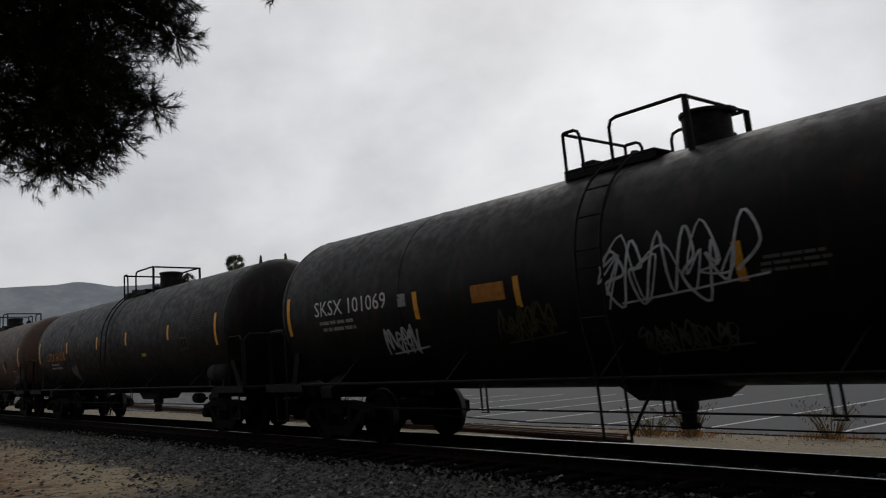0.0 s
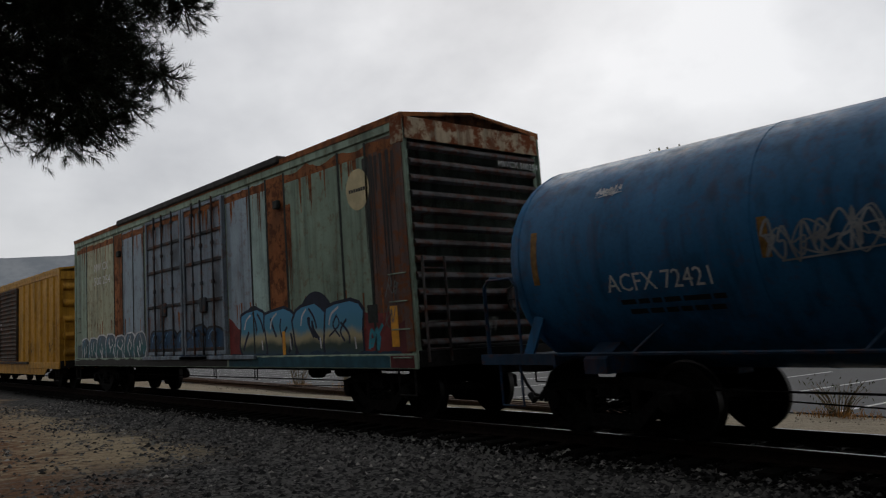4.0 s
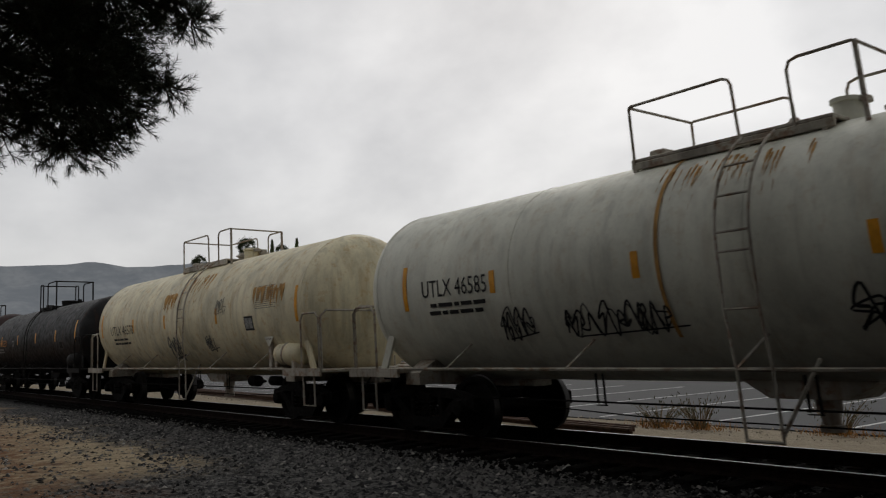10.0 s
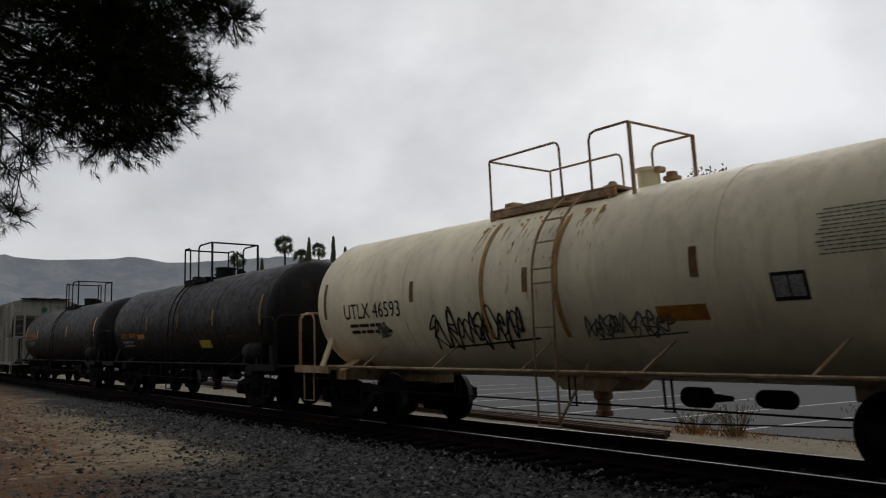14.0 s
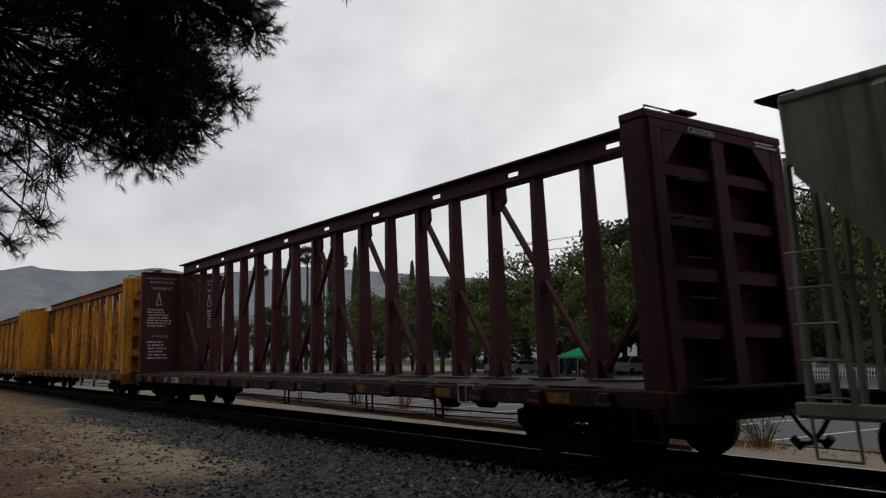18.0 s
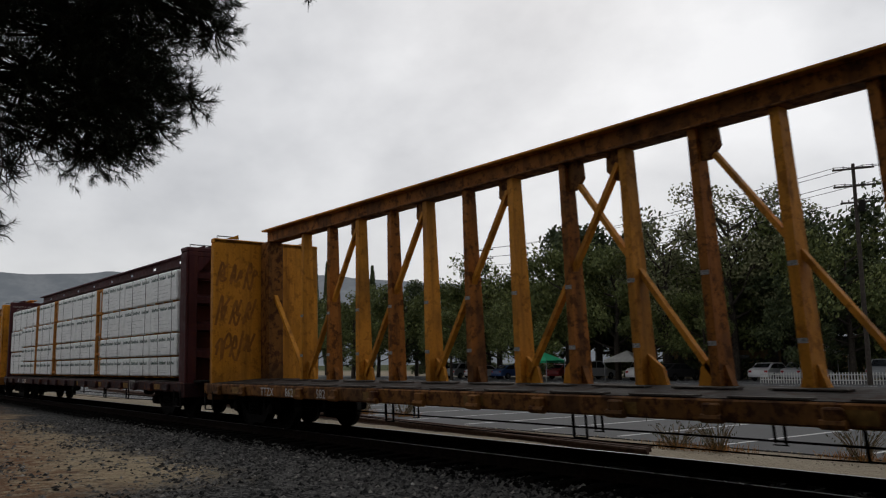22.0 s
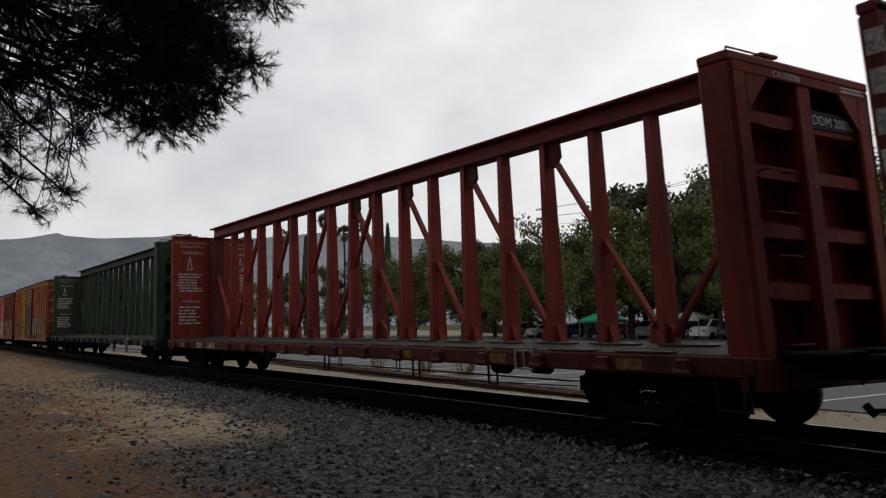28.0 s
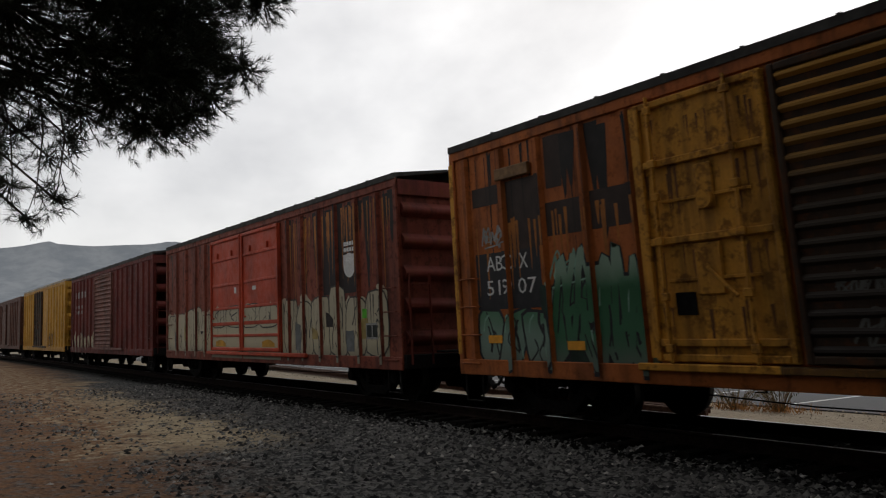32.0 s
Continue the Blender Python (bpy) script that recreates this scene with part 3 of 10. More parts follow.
GLYPHS = {
    "N": [(0, 0.97), (0.28, 0.88), (0.68, 0.5), (0.66, 0.88), (0.84, 1), (1, 0.9), (1, 0.1), (0.92, 0.02), (0.78, 0.04), (0.4, 0.46), (0.45, 0.02), (0.33, 0)],
    "O": [(0.5 + 0.5 * math.cos(i * math.pi / 8 + 0.2), 0.5 + 0.5 * math.sin(i * math.pi / 8 + 0.2)) for i in range(16)],
    "I": [(0, 0.95), (0.4, 1), (0.95, 0.9), (1, 0.5), (0.96, 0.06), (0.72, 0), (0.42, 0.05), (0.24, 0.55)],
    "R": [(0, 1), (0.22, 0.95), (0.68, 0.78), (0.8, 0.55), (0.88, 0.34), (0.66, 0.29), (1, 0.04), (0.94, -0.02), (0.78, 0), (0.36, 0.24), (0.28, 0.14), (0.1, 0), (0.04, 0.3), (0.08, 0.7)],
}


def fat_letters(car, at, places, fill, outline, shine, halo, drop=(-0.07, -0.06), line=0.17, glow=0.36):
    """Fat sprayed letters with a halo, a black drop shadow and a light edge. places: letter, x0, x1, z0, z1, and the counters as (x, z, r, tall)."""
    gh, go, gf, gs, gc = Geo(), Geo(), Geo(), Geo(), Geo()
    for i, (letter, x0, x1, z0, z1, holes) in enumerate(places):
        poly = [(x0 + u * (x1 - x0), z0 + v * (z1 - z0)) for u, v in GLYPHS[letter]]
        low = [(x + drop[0], z + drop[1]) for x, z in poly]
        e = i * 0.0011
        ribbon(gh, at, poly + poly[:2], glow, 0.003 + i * 1e-4)
        ribbon(go, at, low + low[:2], line, 0.0075 + e * 0.3)
        at.lay(go, low, 0.0074 + e * 0.3)
        ribbon(go, at, poly + poly[:2], line * 0.75, 0.0100 + e)
        at.lay(gf, poly, 0.0112 + e)
        cx, cz = (x0 + x1) / 2, (z0 + z1) / 2
        edge = [(cx + (x - cx) * 0.94, cz + (z - cz) * 0.95) for x, z in poly]
        ribbon(gs, at, edge + edge[:2], 0.022, 0.0118 + e)
        for hx, hz, rad, tall in holes:
            ring = [(hx + rad * math.cos(k * math.pi / 7), hz + rad * tall * math.sin(k * math.pi / 7)) for k in range(14)]
            at.lay(gc, ring, 0.0124 + e)
            ribbon(gs, at, ring[6:13], 0.022, 0.0128 + e)
            ribbon(gf, at, [(hx - rad * 0.1, hz - rad * 0.6), (hx - rad * 0.3, hz), (hx + rad * 0.2, hz + rad * 0.5)], rad * 0.3, 0.0128 + e)
    for name, g, m in (("sprayed_halo", gh, halo), ("sprayed_outline", go, outline), ("sprayed_fill", gf, fill), ("sprayed_cut", gc, outline), ("sprayed_highlight", gs, shine)):
        part(name, g, m, car)["kind"] = "stuff"


def outline_box(car, at, x0, x1, z0, z1, w, mat, d=0.008):
    """A hand-drawn empty box."""
    g = Geo()
    for p, q in (((x0, z0), (x1, z0 + 0.02)), ((x1, z0), (x1 + 0.02, z1)), ((x1, z1), (x0, z1 - 0.02)), ((x0, z1), (x0 + 0.02, z0))):
        ribbon(g, at, [p, q], w, d)
    part("sprayed_tag", g, mat, car)["kind"] = "stuff"


def spray(name, col, var=0.3):
    return plain(name, col, 0.6, 0, var, 5, 0.03)


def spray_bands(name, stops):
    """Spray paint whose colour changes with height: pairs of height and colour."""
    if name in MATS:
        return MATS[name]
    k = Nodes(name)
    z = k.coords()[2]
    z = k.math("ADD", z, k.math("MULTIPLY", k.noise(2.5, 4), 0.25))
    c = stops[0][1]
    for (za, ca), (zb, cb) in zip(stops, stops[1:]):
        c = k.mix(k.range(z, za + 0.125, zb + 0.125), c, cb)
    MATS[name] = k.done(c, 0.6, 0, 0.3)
    return MATS[name]


# ---- tank cars ----
def tank_car(c0, c1, label, mat, R, top, text="", text_mat=None, dome=0.5, drum=(0.3, 0.42), deck=(-1.1, -0.65, 0.05, 1.3), style="black", stripes=(), tape=None, steel=None, seed=0, text_size=0.27, text_at=(-6.2, -4.2, 2.0), inset=2.35):
    """c0 is the place of the rear coupler face, c1 of the front one. deck: where the two railed ends of the top platform begin and end.
    drum: radius and height of the manway."""
    top -= 0.06
    mid, half = (c0 + c1) / 2, (c1 - c0) / 2
    car = thing("tank_car", label, "tank car", "freight train")
    st = steel or STEEL
    tip, zc = half - 0.62, top - R
    hd = 0.48 * R
    k = tip - hd
    prof = [(-k - hd * math.sin(a), R * math.cos(a)) for a in [math.pi / 2 * i / 9 for i in range(9, 0, -1)]]
    prof[0] = (-tip, 0.02)
    prof += [(-k + 2 * k * i / 10, R) for i in range(11)]
    prof += [(-x, r) for x, r in prof[:9][::-1]]
    part("tank_shell", Geo().lathe(prof, 44, "x", (0, 0, zc)), mat, car, smooth=50)
    for f in (-1.0, -0.52, 0.02, 0.5, 1.0):
        part("weld_seam", Geo().lathe([(-0.02, R - 0.01), (-0.012, R + 0.006), (0.012, R + 0.006), (0.02, R - 0.01)], 44, "x", (f * k, 0, zc)), mat, car, smooth=50)
    at = round_side(R, zc)
    # frame: stub sills, saddles and walkways at the ends
    for s in (-1, 1):
        part("stub_sill", Geo().cbox(min(s * (half - 3.6), s * (half - 0.55)), max(s * (half - 3.6), s * (half - 0.55)), -0.19, 0.19, 0.74, 1.02, 0.02), st, car)
        x = s * (half - inset)
        g = Geo().prism([(-1.3, 0.80), (1.3, 0.80), (1.3, 0.98), (0.95, 1.18), (0.6, zc - math.sqrt(R * R - 0.36) + 0.03), (-0.6, zc - math.sqrt(R * R - 0.36) + 0.03), (-0.95, 1.18), (-1.3, 0.98)], x - 0.18, x + 0.18, "x")
        part("saddle", g, st, car)
        both("strut", Geo().beam((s * (half - 1.15), -1.25, 1.0), (s * (half - 1.42), -0.86 * R, zc - 0.48 * R), 0.04, 0.16, (1, 0, 0)), mat if style == "white" else st, car)
        part("end_platform", Geo().cbox(min(s * (half - 1.9), s * (half - 0.5)), max(s * (half - 1.9), s * (half - 0.5)), -1.5, 1.5, 0.98, 1.04, 0.012), st, car)
        both("platform_edge", Geo().beam((s * (half - 1.9), -1.5, 0.99), (s * (half - 0.5), -1.5, 0.99), 0.05, 0.14), st, car)
        xr = s * (half - 0.58)
        r = 0.12
        rail = [(xr, -1.42, 1.0), (xr, -1.42, 2.0), (xr, -1.42 + r, 2.12), (xr, -0.3, 2.12), (xr, 0.3, 2.12), (xr, 1.42 - r, 2.12), (xr, 1.42, 2.0), (xr, 1.42, 1.0)]
        part("end_railing", Geo().tube(rail, 0.022, 6), st, car, smooth=60)
        part("side_grab", Geo().tube([(s * (half - 1.25), -1.46, 1.0), (s * (half - 1.25), -1.46, 1.96), (s * (half - 1.15), -1.46, 2.08), (s * (half - 0.7), -1.46, 2.08), (s * (half - 0.6), -1.46, 1.98), (s * (half - 0.6), -1.46, 1.0)], 0.02, 6), st, car, smooth=60)
        part("stirrup_step", Geo().tube([(s * (half - 1.2), -1.46, 1.0), (s * (half - 1.2), -1.46, 0.38), (s * (half - 0.8), -1.46, 0.38), (s * (half - 0.8), -1.46, 1.0)], 0.02, 5), st, car)
        truck(car, s * (half - inset))
    draft_gear(car, half - 0.95)
    # side pipe on short brackets
    both("side_handrail", Geo().tube([(-half + 1.9, -1.48, 1.05), (half - 1.9, -1.48, 1.05)], 0.024, 6), st, car)
    nb = 5
    for i in range(nb):
        x = -half + 3.2 + (2 * half - 6.4) * i / (nb - 1)
        part("handrail_bracket", Geo().beam((x - 0.12, -1.48, 1.05), (x + 0.12, -0.8 * R, zc - 0.6 * R), 0.018, 0.03, (1, 0, 0)), st, car)
    # air tank at the front corner
    ax = half - 2.55
    part("air_reservoir", Geo().lathe([(0.0, 0.03), (0.03, 0.15), (0.10, 0.22), (0.5, 0.24), (0.9, 0.22), (0.97, 0.15), (1.0, 0.03)], 18, "x", (ax - 0.1, -1.16, 1.33)), mat if style == "white" else st, car, smooth=50)
    part("reservoir_strap", Geo().lathe([(0.0, 0.235), (0.0, 0.25), (0.06, 0.25), (0.06, 0.235)], 18, "x", (ax + 0.35, -1.16, 1.33)), st, car)
    for bx in (ax, ax + 0.7):
        part("reservoir_bracket", Geo().cbox(bx, bx + 0.1, -1.35, -0.9, 1.02, 1.2, 0.01), st, car)
    # top platform with a railed bay at each end, manway and valves
    a, a2, r0, b = deck
    zp, wide = top - 0.05, 0.68
    hz = 4.40 - zp
    rad = 0.024 if style == "black" else 0.019
    long = r0 + 0.55 * (b - r0)
    part("top_platform", Geo().cbox(a - 0.06, long, -wide, -0.3, zp, zp + 0.045, 0.01).cbox(a - 0.06, a + 0.5, -0.299, wide, zp, zp + 0.045, 0.01), st, car)
    part("platform_beam", Geo().cbox(a - 0.05, long, -wide - 0.012, -wide + 0.05, zp - 0.1, zp - 0.002, 0.01), st, car)
    for x in (a, a2 + 0.1, long - 0.1):
        both("platform_leg", Geo().beam((x, -wide + 0.02, zp - 0.05), (x, -wide + 0.02, zc + math.sqrt(R * R - wide ** 2) - 0.05), 0.07, 0.05, (0, 1, 0)), st, car)
    for s in (-1, 1):
        y = s * wide
        part("railing", Geo().tube([(a, y, zp - 0.06), (a, y, zp + hz - 0.03), (a + 0.03, y, zp + hz), (a2 - 0.1, y, zp + hz), (a2 - 0.03, y, zp + hz - 0.03), (a2, y, zp + hz - 0.1), (a2 + 0.02, y, zp - 0.04)], rad, 7), st, car, smooth=60)
        part("railing", Geo().tube([(r0, y, zp - 0.04), (r0, y, zp + hz - 0.12), (r0 + 0.04, y, zp + hz - 0.03), (r0 + 0.14, y, zp + hz), (b - 0.03, y, zp + hz), (b, y, zp + hz - 0.02)], rad, 7), st, car, smooth=60)
        part("railing_post", Geo().beam((b, y, zc + math.sqrt(R * R - wide ** 2) - 0.03), (b, y, zp + hz), 0.075 if style == "black" else 0.045, 0.04, (0, 1, 0)), st, car)
    for x in (a, b):
        part("end_rail", Geo().tube([(x, -wide, zp + hz - 0.01), (x, wide, zp + hz - 0.01)], rad, 7), st, car)
    dm = mat if style != "black" else st
    dr, dh = drum
    part("manway", Geo().lathe([(-0.25, dr), (dh - 0.07, dr), (dh - 0.06, dr + 0.025), (dh - 0.015, dr + 0.025), (dh, dr - 0.03), (dh + 0.01, 0.0)], 22, "z", (dome, 0, top)), dm, car, smooth=40)
    part("manway_hinge", Geo().cbox(dome + dr, dome + dr + 0.1, -0.08, 0.08, top + dh - 0.1, top + dh - 0.02, 0.015), st, car)
    part("valve", Geo().lathe([(-0.1, 0.09), (0.1, 0.09), (0.11, 0.13), (0.15, 0.13), (0.16, 0.08), (0.22, 0.08), (0.23, 0.0)], 12, "z", (b - 0.05, 0.2, top)), st, car, smooth=40)
    part("valve", Geo().lathe([(-0.1, 0.1), (0.12, 0.1), (0.13, 0.15), (0.17, 0.15), (0.18, 0.09), (0.24, 0.05), (0.25, 0.0)], 12, "z", (a2 + 0.3, 0.1, top)), st, car, smooth=40)
    part("vent_box", Geo().cbox(a + 0.1, a + 0.34, -0.5, -0.25, zp + 0.046, zp + 0.16, 0.02), st, car)
    # ladder over the near side
    lx = a2 + (0.48 if style == "black" else 0.08)
    pts = []
    for i in range(9):
        th = radians(62 - 62 * i / 8)
        pts.append((0, -(R + 0.12) * math.cos(th), zc + (R + 0.12) * math.sin(th)))
    pts += [(0, -R - 0.14, zc - 0.6), (0, -1.5, 1.05), (0, -1.5, 0.32)]
    g = Geo()
    for dx in (0.0, 0.4):
        g.tube([(lx + dx, y, z) for x, y, z in pts], 0.018, 5)
    part("ladder_frame", g, st, car, smooth=60)
    for i in (1, 3, 5, 7, 8, 9, 10):
        q = pts[i]
        part("rung", Geo().cyl((lx, q[1], q[2]), (lx + 0.4, q[1], q[2]), 0.014, 5), st, car)
    part("ladder_brace", Geo().tube([(lx + 0.4, -1.5, 0.4), (lx + 0.8, -1.3, 1.15)], 0.02, 5).tube([(lx, -1.5, 0.34), (lx + 0.4, -1.5, 0.34)], 0.018, 5), st, car)
    # hand brake on the front end
    bx, by, bz = half - 0.78, 0.42, 1.72
    bw = part("brake_wheel", Geo().tube([(bx, by + 0.26 * math.cos(q), bz + 0.26 * math.sin(q)) for q in [i * math.pi / 9 for i in range(18)]], 0.018, 6, True), st, car, smooth=60)
    for i in range(5):
        q = i * 2 * math.pi / 5
        part("spoke", Geo().cyl((bx, by, bz), (bx, by + 0.25 * math.cos(q), bz + 0.25 * math.sin(q)), 0.011, 5), st, bw)
    part("brake_housing", Geo().cbox(bx - 0.2, bx - 0.04, by - 0.14, by + 0.14, bz - 0.2, bz + 0.16, 0.04), mat if style == "white" else st, car)
    part("brake_chain", Geo().cyl((bx - 0.1, by, bz - 0.2), (bx - 0.1, by, 1.04), 0.016, 5), st, car)
    # bottom outlet and gear
    zb = zc - R
    part("outlet_skid", Geo().prism([(-0.9, zb + 0.12), (-0.45, zb - 0.16), (0.45, zb - 0.16), (0.9, zb + 0.12)][::-1], -0.35, 0.35, "y"), st, car)
    part("outlet_valve", Geo().lathe([(0.0, 0.14), (-0.18, 0.14), (-0.2, 0.1), (-0.34, 0.1), (-0.35, 0.13), (-0.42, 0.13), (-0.43, 0.0)], 12, "z", (0.1, -0.1, zb - 0.1)), st, car, smooth=40)
    brake_rigging(car, half - 1.0, 0.60, st if style == "black" else None)
    # reflector tapes and stencils
    for x, z0, z1 in stripes:
        panel(car, at, x - 0.055, x + 0.055, z0, z1, tape or STRIPE, "reflector_tape", 0.005, 5)
    if text:
        tx0, tx1, tz = text_at
        write(car, text, at, tx0, tz, text_size, text_mat or WHITE, width=tx1 - tx0)
        bars(car, at, tx0 + 0.1, tx0 + 1.6, tz - 0.3, tz - 0.07, 2, DIMWHITE if style == "black" else BLACK, seed)
        write(car, text, front_end(tip - 0.16), -0.35, zc + 0.42, 0.13, text_mat or WHITE)
        bars(car, front_end(tip - 0.12), -0.2, 0.4, zc + 0.0, zc + 0.32, 4, text_mat or WHITE, seed + 1)
    # data panels
    px = k - 1.9
    ink = FAINT_INK if style == "black" else GREY_INK
    bars(car, at, px, px + 1.0, zc + 0.0, zc + 0.5, 12, ink, seed + 2, "data_panel", 0.3, 0.3)
    panel(car, at, px - 0.55, px - 0.15, zc - 0.42, zc - 0.12, BLACK if style != "black" else FAINT_INK, "service_plate", 0.004, 3)
    panel(car, at, px - 0.52, px - 0.36, zc - 0.38, zc - 0.16, STEEL if style == "black" else DIMWHITE, "service_plate", 0.007, 2)
    panel(car, at, px - 0.34, px - 0.18, zc - 0.38, zc - 0.16, STEEL if style == "black" else DIMWHITE, "service_plate", 0.007, 2)
    return car, at, half, mid, k, zc


# ---- box cars ----
def corrugated(z0, z1, n, deep, w, x, s):
    """An end wall with n pressed ridges, each with a flat crown, facing s."""
    prof, h = [], (z1 - z0) / n
    for i in range(n):
        for f, d in ((0.0, 0.0), (0.30, 0.0), (0.40, 0.75), (0.46, 1.0), (0.58, 1.0), (0.64, 0.8), (0.78, 0.0)):
            prof.append((x + s * deep * d, z0 + (i + f) * h))
    prof += [(x, z1), (x - s * 0.03, z1), (x - s * 0.03, z0)]
    return Geo().prism(prof if s < 0 else prof[::-1], -w, w, "y")


def box_car(c0, c1, label, mat, eave, sill, half_w=1.45, ribs=(), rib_mat=None, doors=(), end_n=6, end_deep=0.09, end_mat=None, roof_mat=None, cut=0.06, drop=(), rib_w=0.09, gap=0.95, chamfer=0.0):
    """c0 and c1 are the two end walls. doors: start, end, kind and material. drop: stretches where the sill hangs lower."""
    eave, sill = eave - 0.06, sill - 0.05
    mid, L = (c0 + c1) / 2, (c1 - c0) / 2
    car = thing("box_car", label, "box car", "freight train")
    em, rm = end_mat or mat, roof_mat or mat
    w = half_w
    g = Geo().cbox(-L + 0.06, L - 0.06, -w, w, sill + 0.12, eave, 0.02)
    part("body", g, mat, car)
    at = flat_side(w, [(x - rib_w * 0.5, x + rib_w * 0.5, cut) for x in ribs] + [(d[0], d[1], 0.052) for d in doors])
    # roof with cross seams
    ch = chamfer
    if ch:
        prof = [(-w - 0.02, eave - 0.02), (-w + ch, eave + ch * 1.1), (0, eave + ch * 1.1 + 0.1), (w - ch, eave + ch * 1.1), (w + 0.02, eave - 0.02)]
    else:
        prof = [(-w - 0.05, eave - 0.06), (-w - 0.05, eave + 0.05), (0, eave + 0.24), (w + 0.05, eave + 0.05), (w + 0.05, eave - 0.06)]
    part("roof", Geo().prism(prof[::-1], -L, L, "x"), rm, car)
    ns = max(8, int(L * 2 / 1.1))
    pk = prof[len(prof) // 2][1]
    for i in range(1, ns):
        x = -L + 2 * L * i / ns
        yy = w - ch if ch else w
        zz = prof[1][1]
        part("roof_seam", Geo().beam((x, -yy, zz + 0.01), (x, 0, pk + 0.01), 0.05, 0.05).beam((x, 0, pk + 0.01), (x, yy, zz + 0.01), 0.05, 0.05), rm, car)
    # top chord and side sill
    for s in (-1, 1):
        y0, y1 = (-w - 0.035, -w) if s < 0 else (w, w + 0.035)
        part("top_chord", Geo().cbox(-L, L, y0, y1, eave - 0.2, eave - 0.045, 0.01), mat, car)
        g = Geo().cbox(-L, L, y0 - (0.01 if s < 0 else 0), y1 + (0.01 if s > 0 else 0), sill, sill + 0.24, 0.012)
        part("side_sill", g, mat, car)
        for a, b, dz in drop:
            e = 0.45
            g = Geo().prism([(a, sill + 0.02), (b, sill + 0.02), (b - e, sill - dz), (a + e, sill - dz)][::-1], y0 + 0.005, y1 - 0.005, "y")
            part("sill_plate", g, mat, car)
        part("corner_post", Geo().cbox(-L - 0.015, -L + 0.12, y0, y1, sill + 0.1, eave - 0.05, 0.015), mat, car)
        part("corner_post", Geo().cbox(L - 0.12, L + 0.015, y0, y1, sill + 0.1, eave - 0.05, 0.015), mat, car)
    for x in ribs:
        for s in (-1, 1):
            y = s * w
            prof = [(x - rib_w, y), (x - rib_w * 0.5, y + s * cut), (x + rib_w * 0.5, y + s * cut), (x + rib_w, y)]
            top = eave - 0.22
            part("rib", Geo().prism(prof if s > 0 else prof[::-1], sill + 0.24, top, "z"), rib_mat or mat, car)
    # ends
    for s in (-1, 1):
        part("end_wall", corrugated(sill + 0.25, eave - 0.35, end_n, end_deep, w - 0.1, s * (L - 0.06), s), em, car, smooth=45)
        part("end_header", Geo().prism([(-w + 0.02, eave - 0.35), (w - 0.02, eave - 0.35), (w - 0.02, eave - 0.02), (0, pk - 0.04), (-w + 0.02, eave - 0.02)] if not ch else [(-w + 0.02, eave - 0.35), (w - 0.02, eave - 0.35), (w - 0.02, eave - 0.02), (w - ch, eave + ch * 1.08), (0, pk - 0.01), (-w + ch, eave + ch * 1.08), (-w + 0.02, eave - 0.02)], s * L - (0.09 if s > 0 else -0.06), s * L + (0.0 if s > 0 else 0.0), "x"), em, car)
        part("end_sill", Geo().cbox(min(s * (L - 0.1), s * (L + 0.06)), max(s * (L - 0.1), s * (L + 0.06)), -w, w, sill + 0.02, sill + 0.28, 0.015), STEEL, car)
        xe = s * (L + 0.1)
        for y in (-w + 0.12, -w + 0.56):
            part("end_ladder_rail", Geo().beam((xe, y, sill + 0.1), (xe, y, sill + 1.75), 0.05, 0.02, (0, 1, 0)), em, car)
        for i in range(4):
            z = sill + 0.3 + 0.42 * i
            part("end_rung", Geo().tube([(xe, -w + 0.12, z), (xe, -w + 0.56, z)], 0.013, 5), em, car)
        part("crossover_step", Geo().cbox(min(s * (L + 0.08), s * (L + 0.34)), max(s * (L + 0.08), s * (L + 0.34)), -0.8, 0.8, sill + 0.3, sill + 0.34, 0.006), STEEL, car)
        for q in (-1, 1):
            y = q * (w + 0.07)
            for i in range(4):
                z = sill + 0.18 + 0.44 * i
                x0, x1 = s * (L - 0.12), s * (L - 0.58)
                part("grab_iron", Geo().tube([(x0, q * w, z), (x0, y, z), (x1, y, z), (x1, q * w, z)], 0.013, 5), mat, car)
            part("sill_step", Geo().tube([(s * (L - 0.12), q * (w + 0.01), sill + 0.1), (s * (L - 0.12), q * (w + 0.01), sill - 0.4), (s * (L - 0.55), q * (w + 0.01), sill - 0.4), (s * (L - 0.55), q * (w + 0.01), sill + 0.1)], 0.02, 5), STEEL, car)
        truck(car, s * (L - 1.75))
    # brake wheel on the front end
    g = Geo().tube([(L + 0.16, 0.55 + 0.25 * math.cos(a), sill + 1.05 + 0.25 * math.sin(a)) for a in [i * math.pi / 8 for i in range(16)]], 0.018, 5, True)
    for i in range(4):
        a = i * math.pi / 2
        g.cyl((L + 0.14, 0.55, sill + 1.05), (L + 0.16, 0.55 + 0.25 * math.cos(a), sill + 1.05 + 0.25 * math.sin(a)), 0.012, 5)
    part("brake_wheel", g, STEEL, car)
    part("brake_housing", Geo().cbox(L + 0.02, L + 0.14, 0.4, 0.72, sill + 0.88, sill + 1.25, 0.03), em, car)
    part("center_sill", Geo().cbox(-L - 0.5, L + 0.5, -0.17, 0.17, 0.72, 0.98, 0.02), GRIME, car)
    for i in range(7):
        x = -L + 3.4 + (2 * L - 6.8) * i / 6
        part("crossbearer", Geo().prism([(-w + 0.02, sill + 0.12), (w - 0.02, sill + 0.12), (0.2, 0.72), (-0.2, 0.72)][::-1], x - 0.05, x + 0.05, "x"), GRIME, car)
    draft_gear(car, L)
    brake_rigging(car, L - 0.6, 0.58)
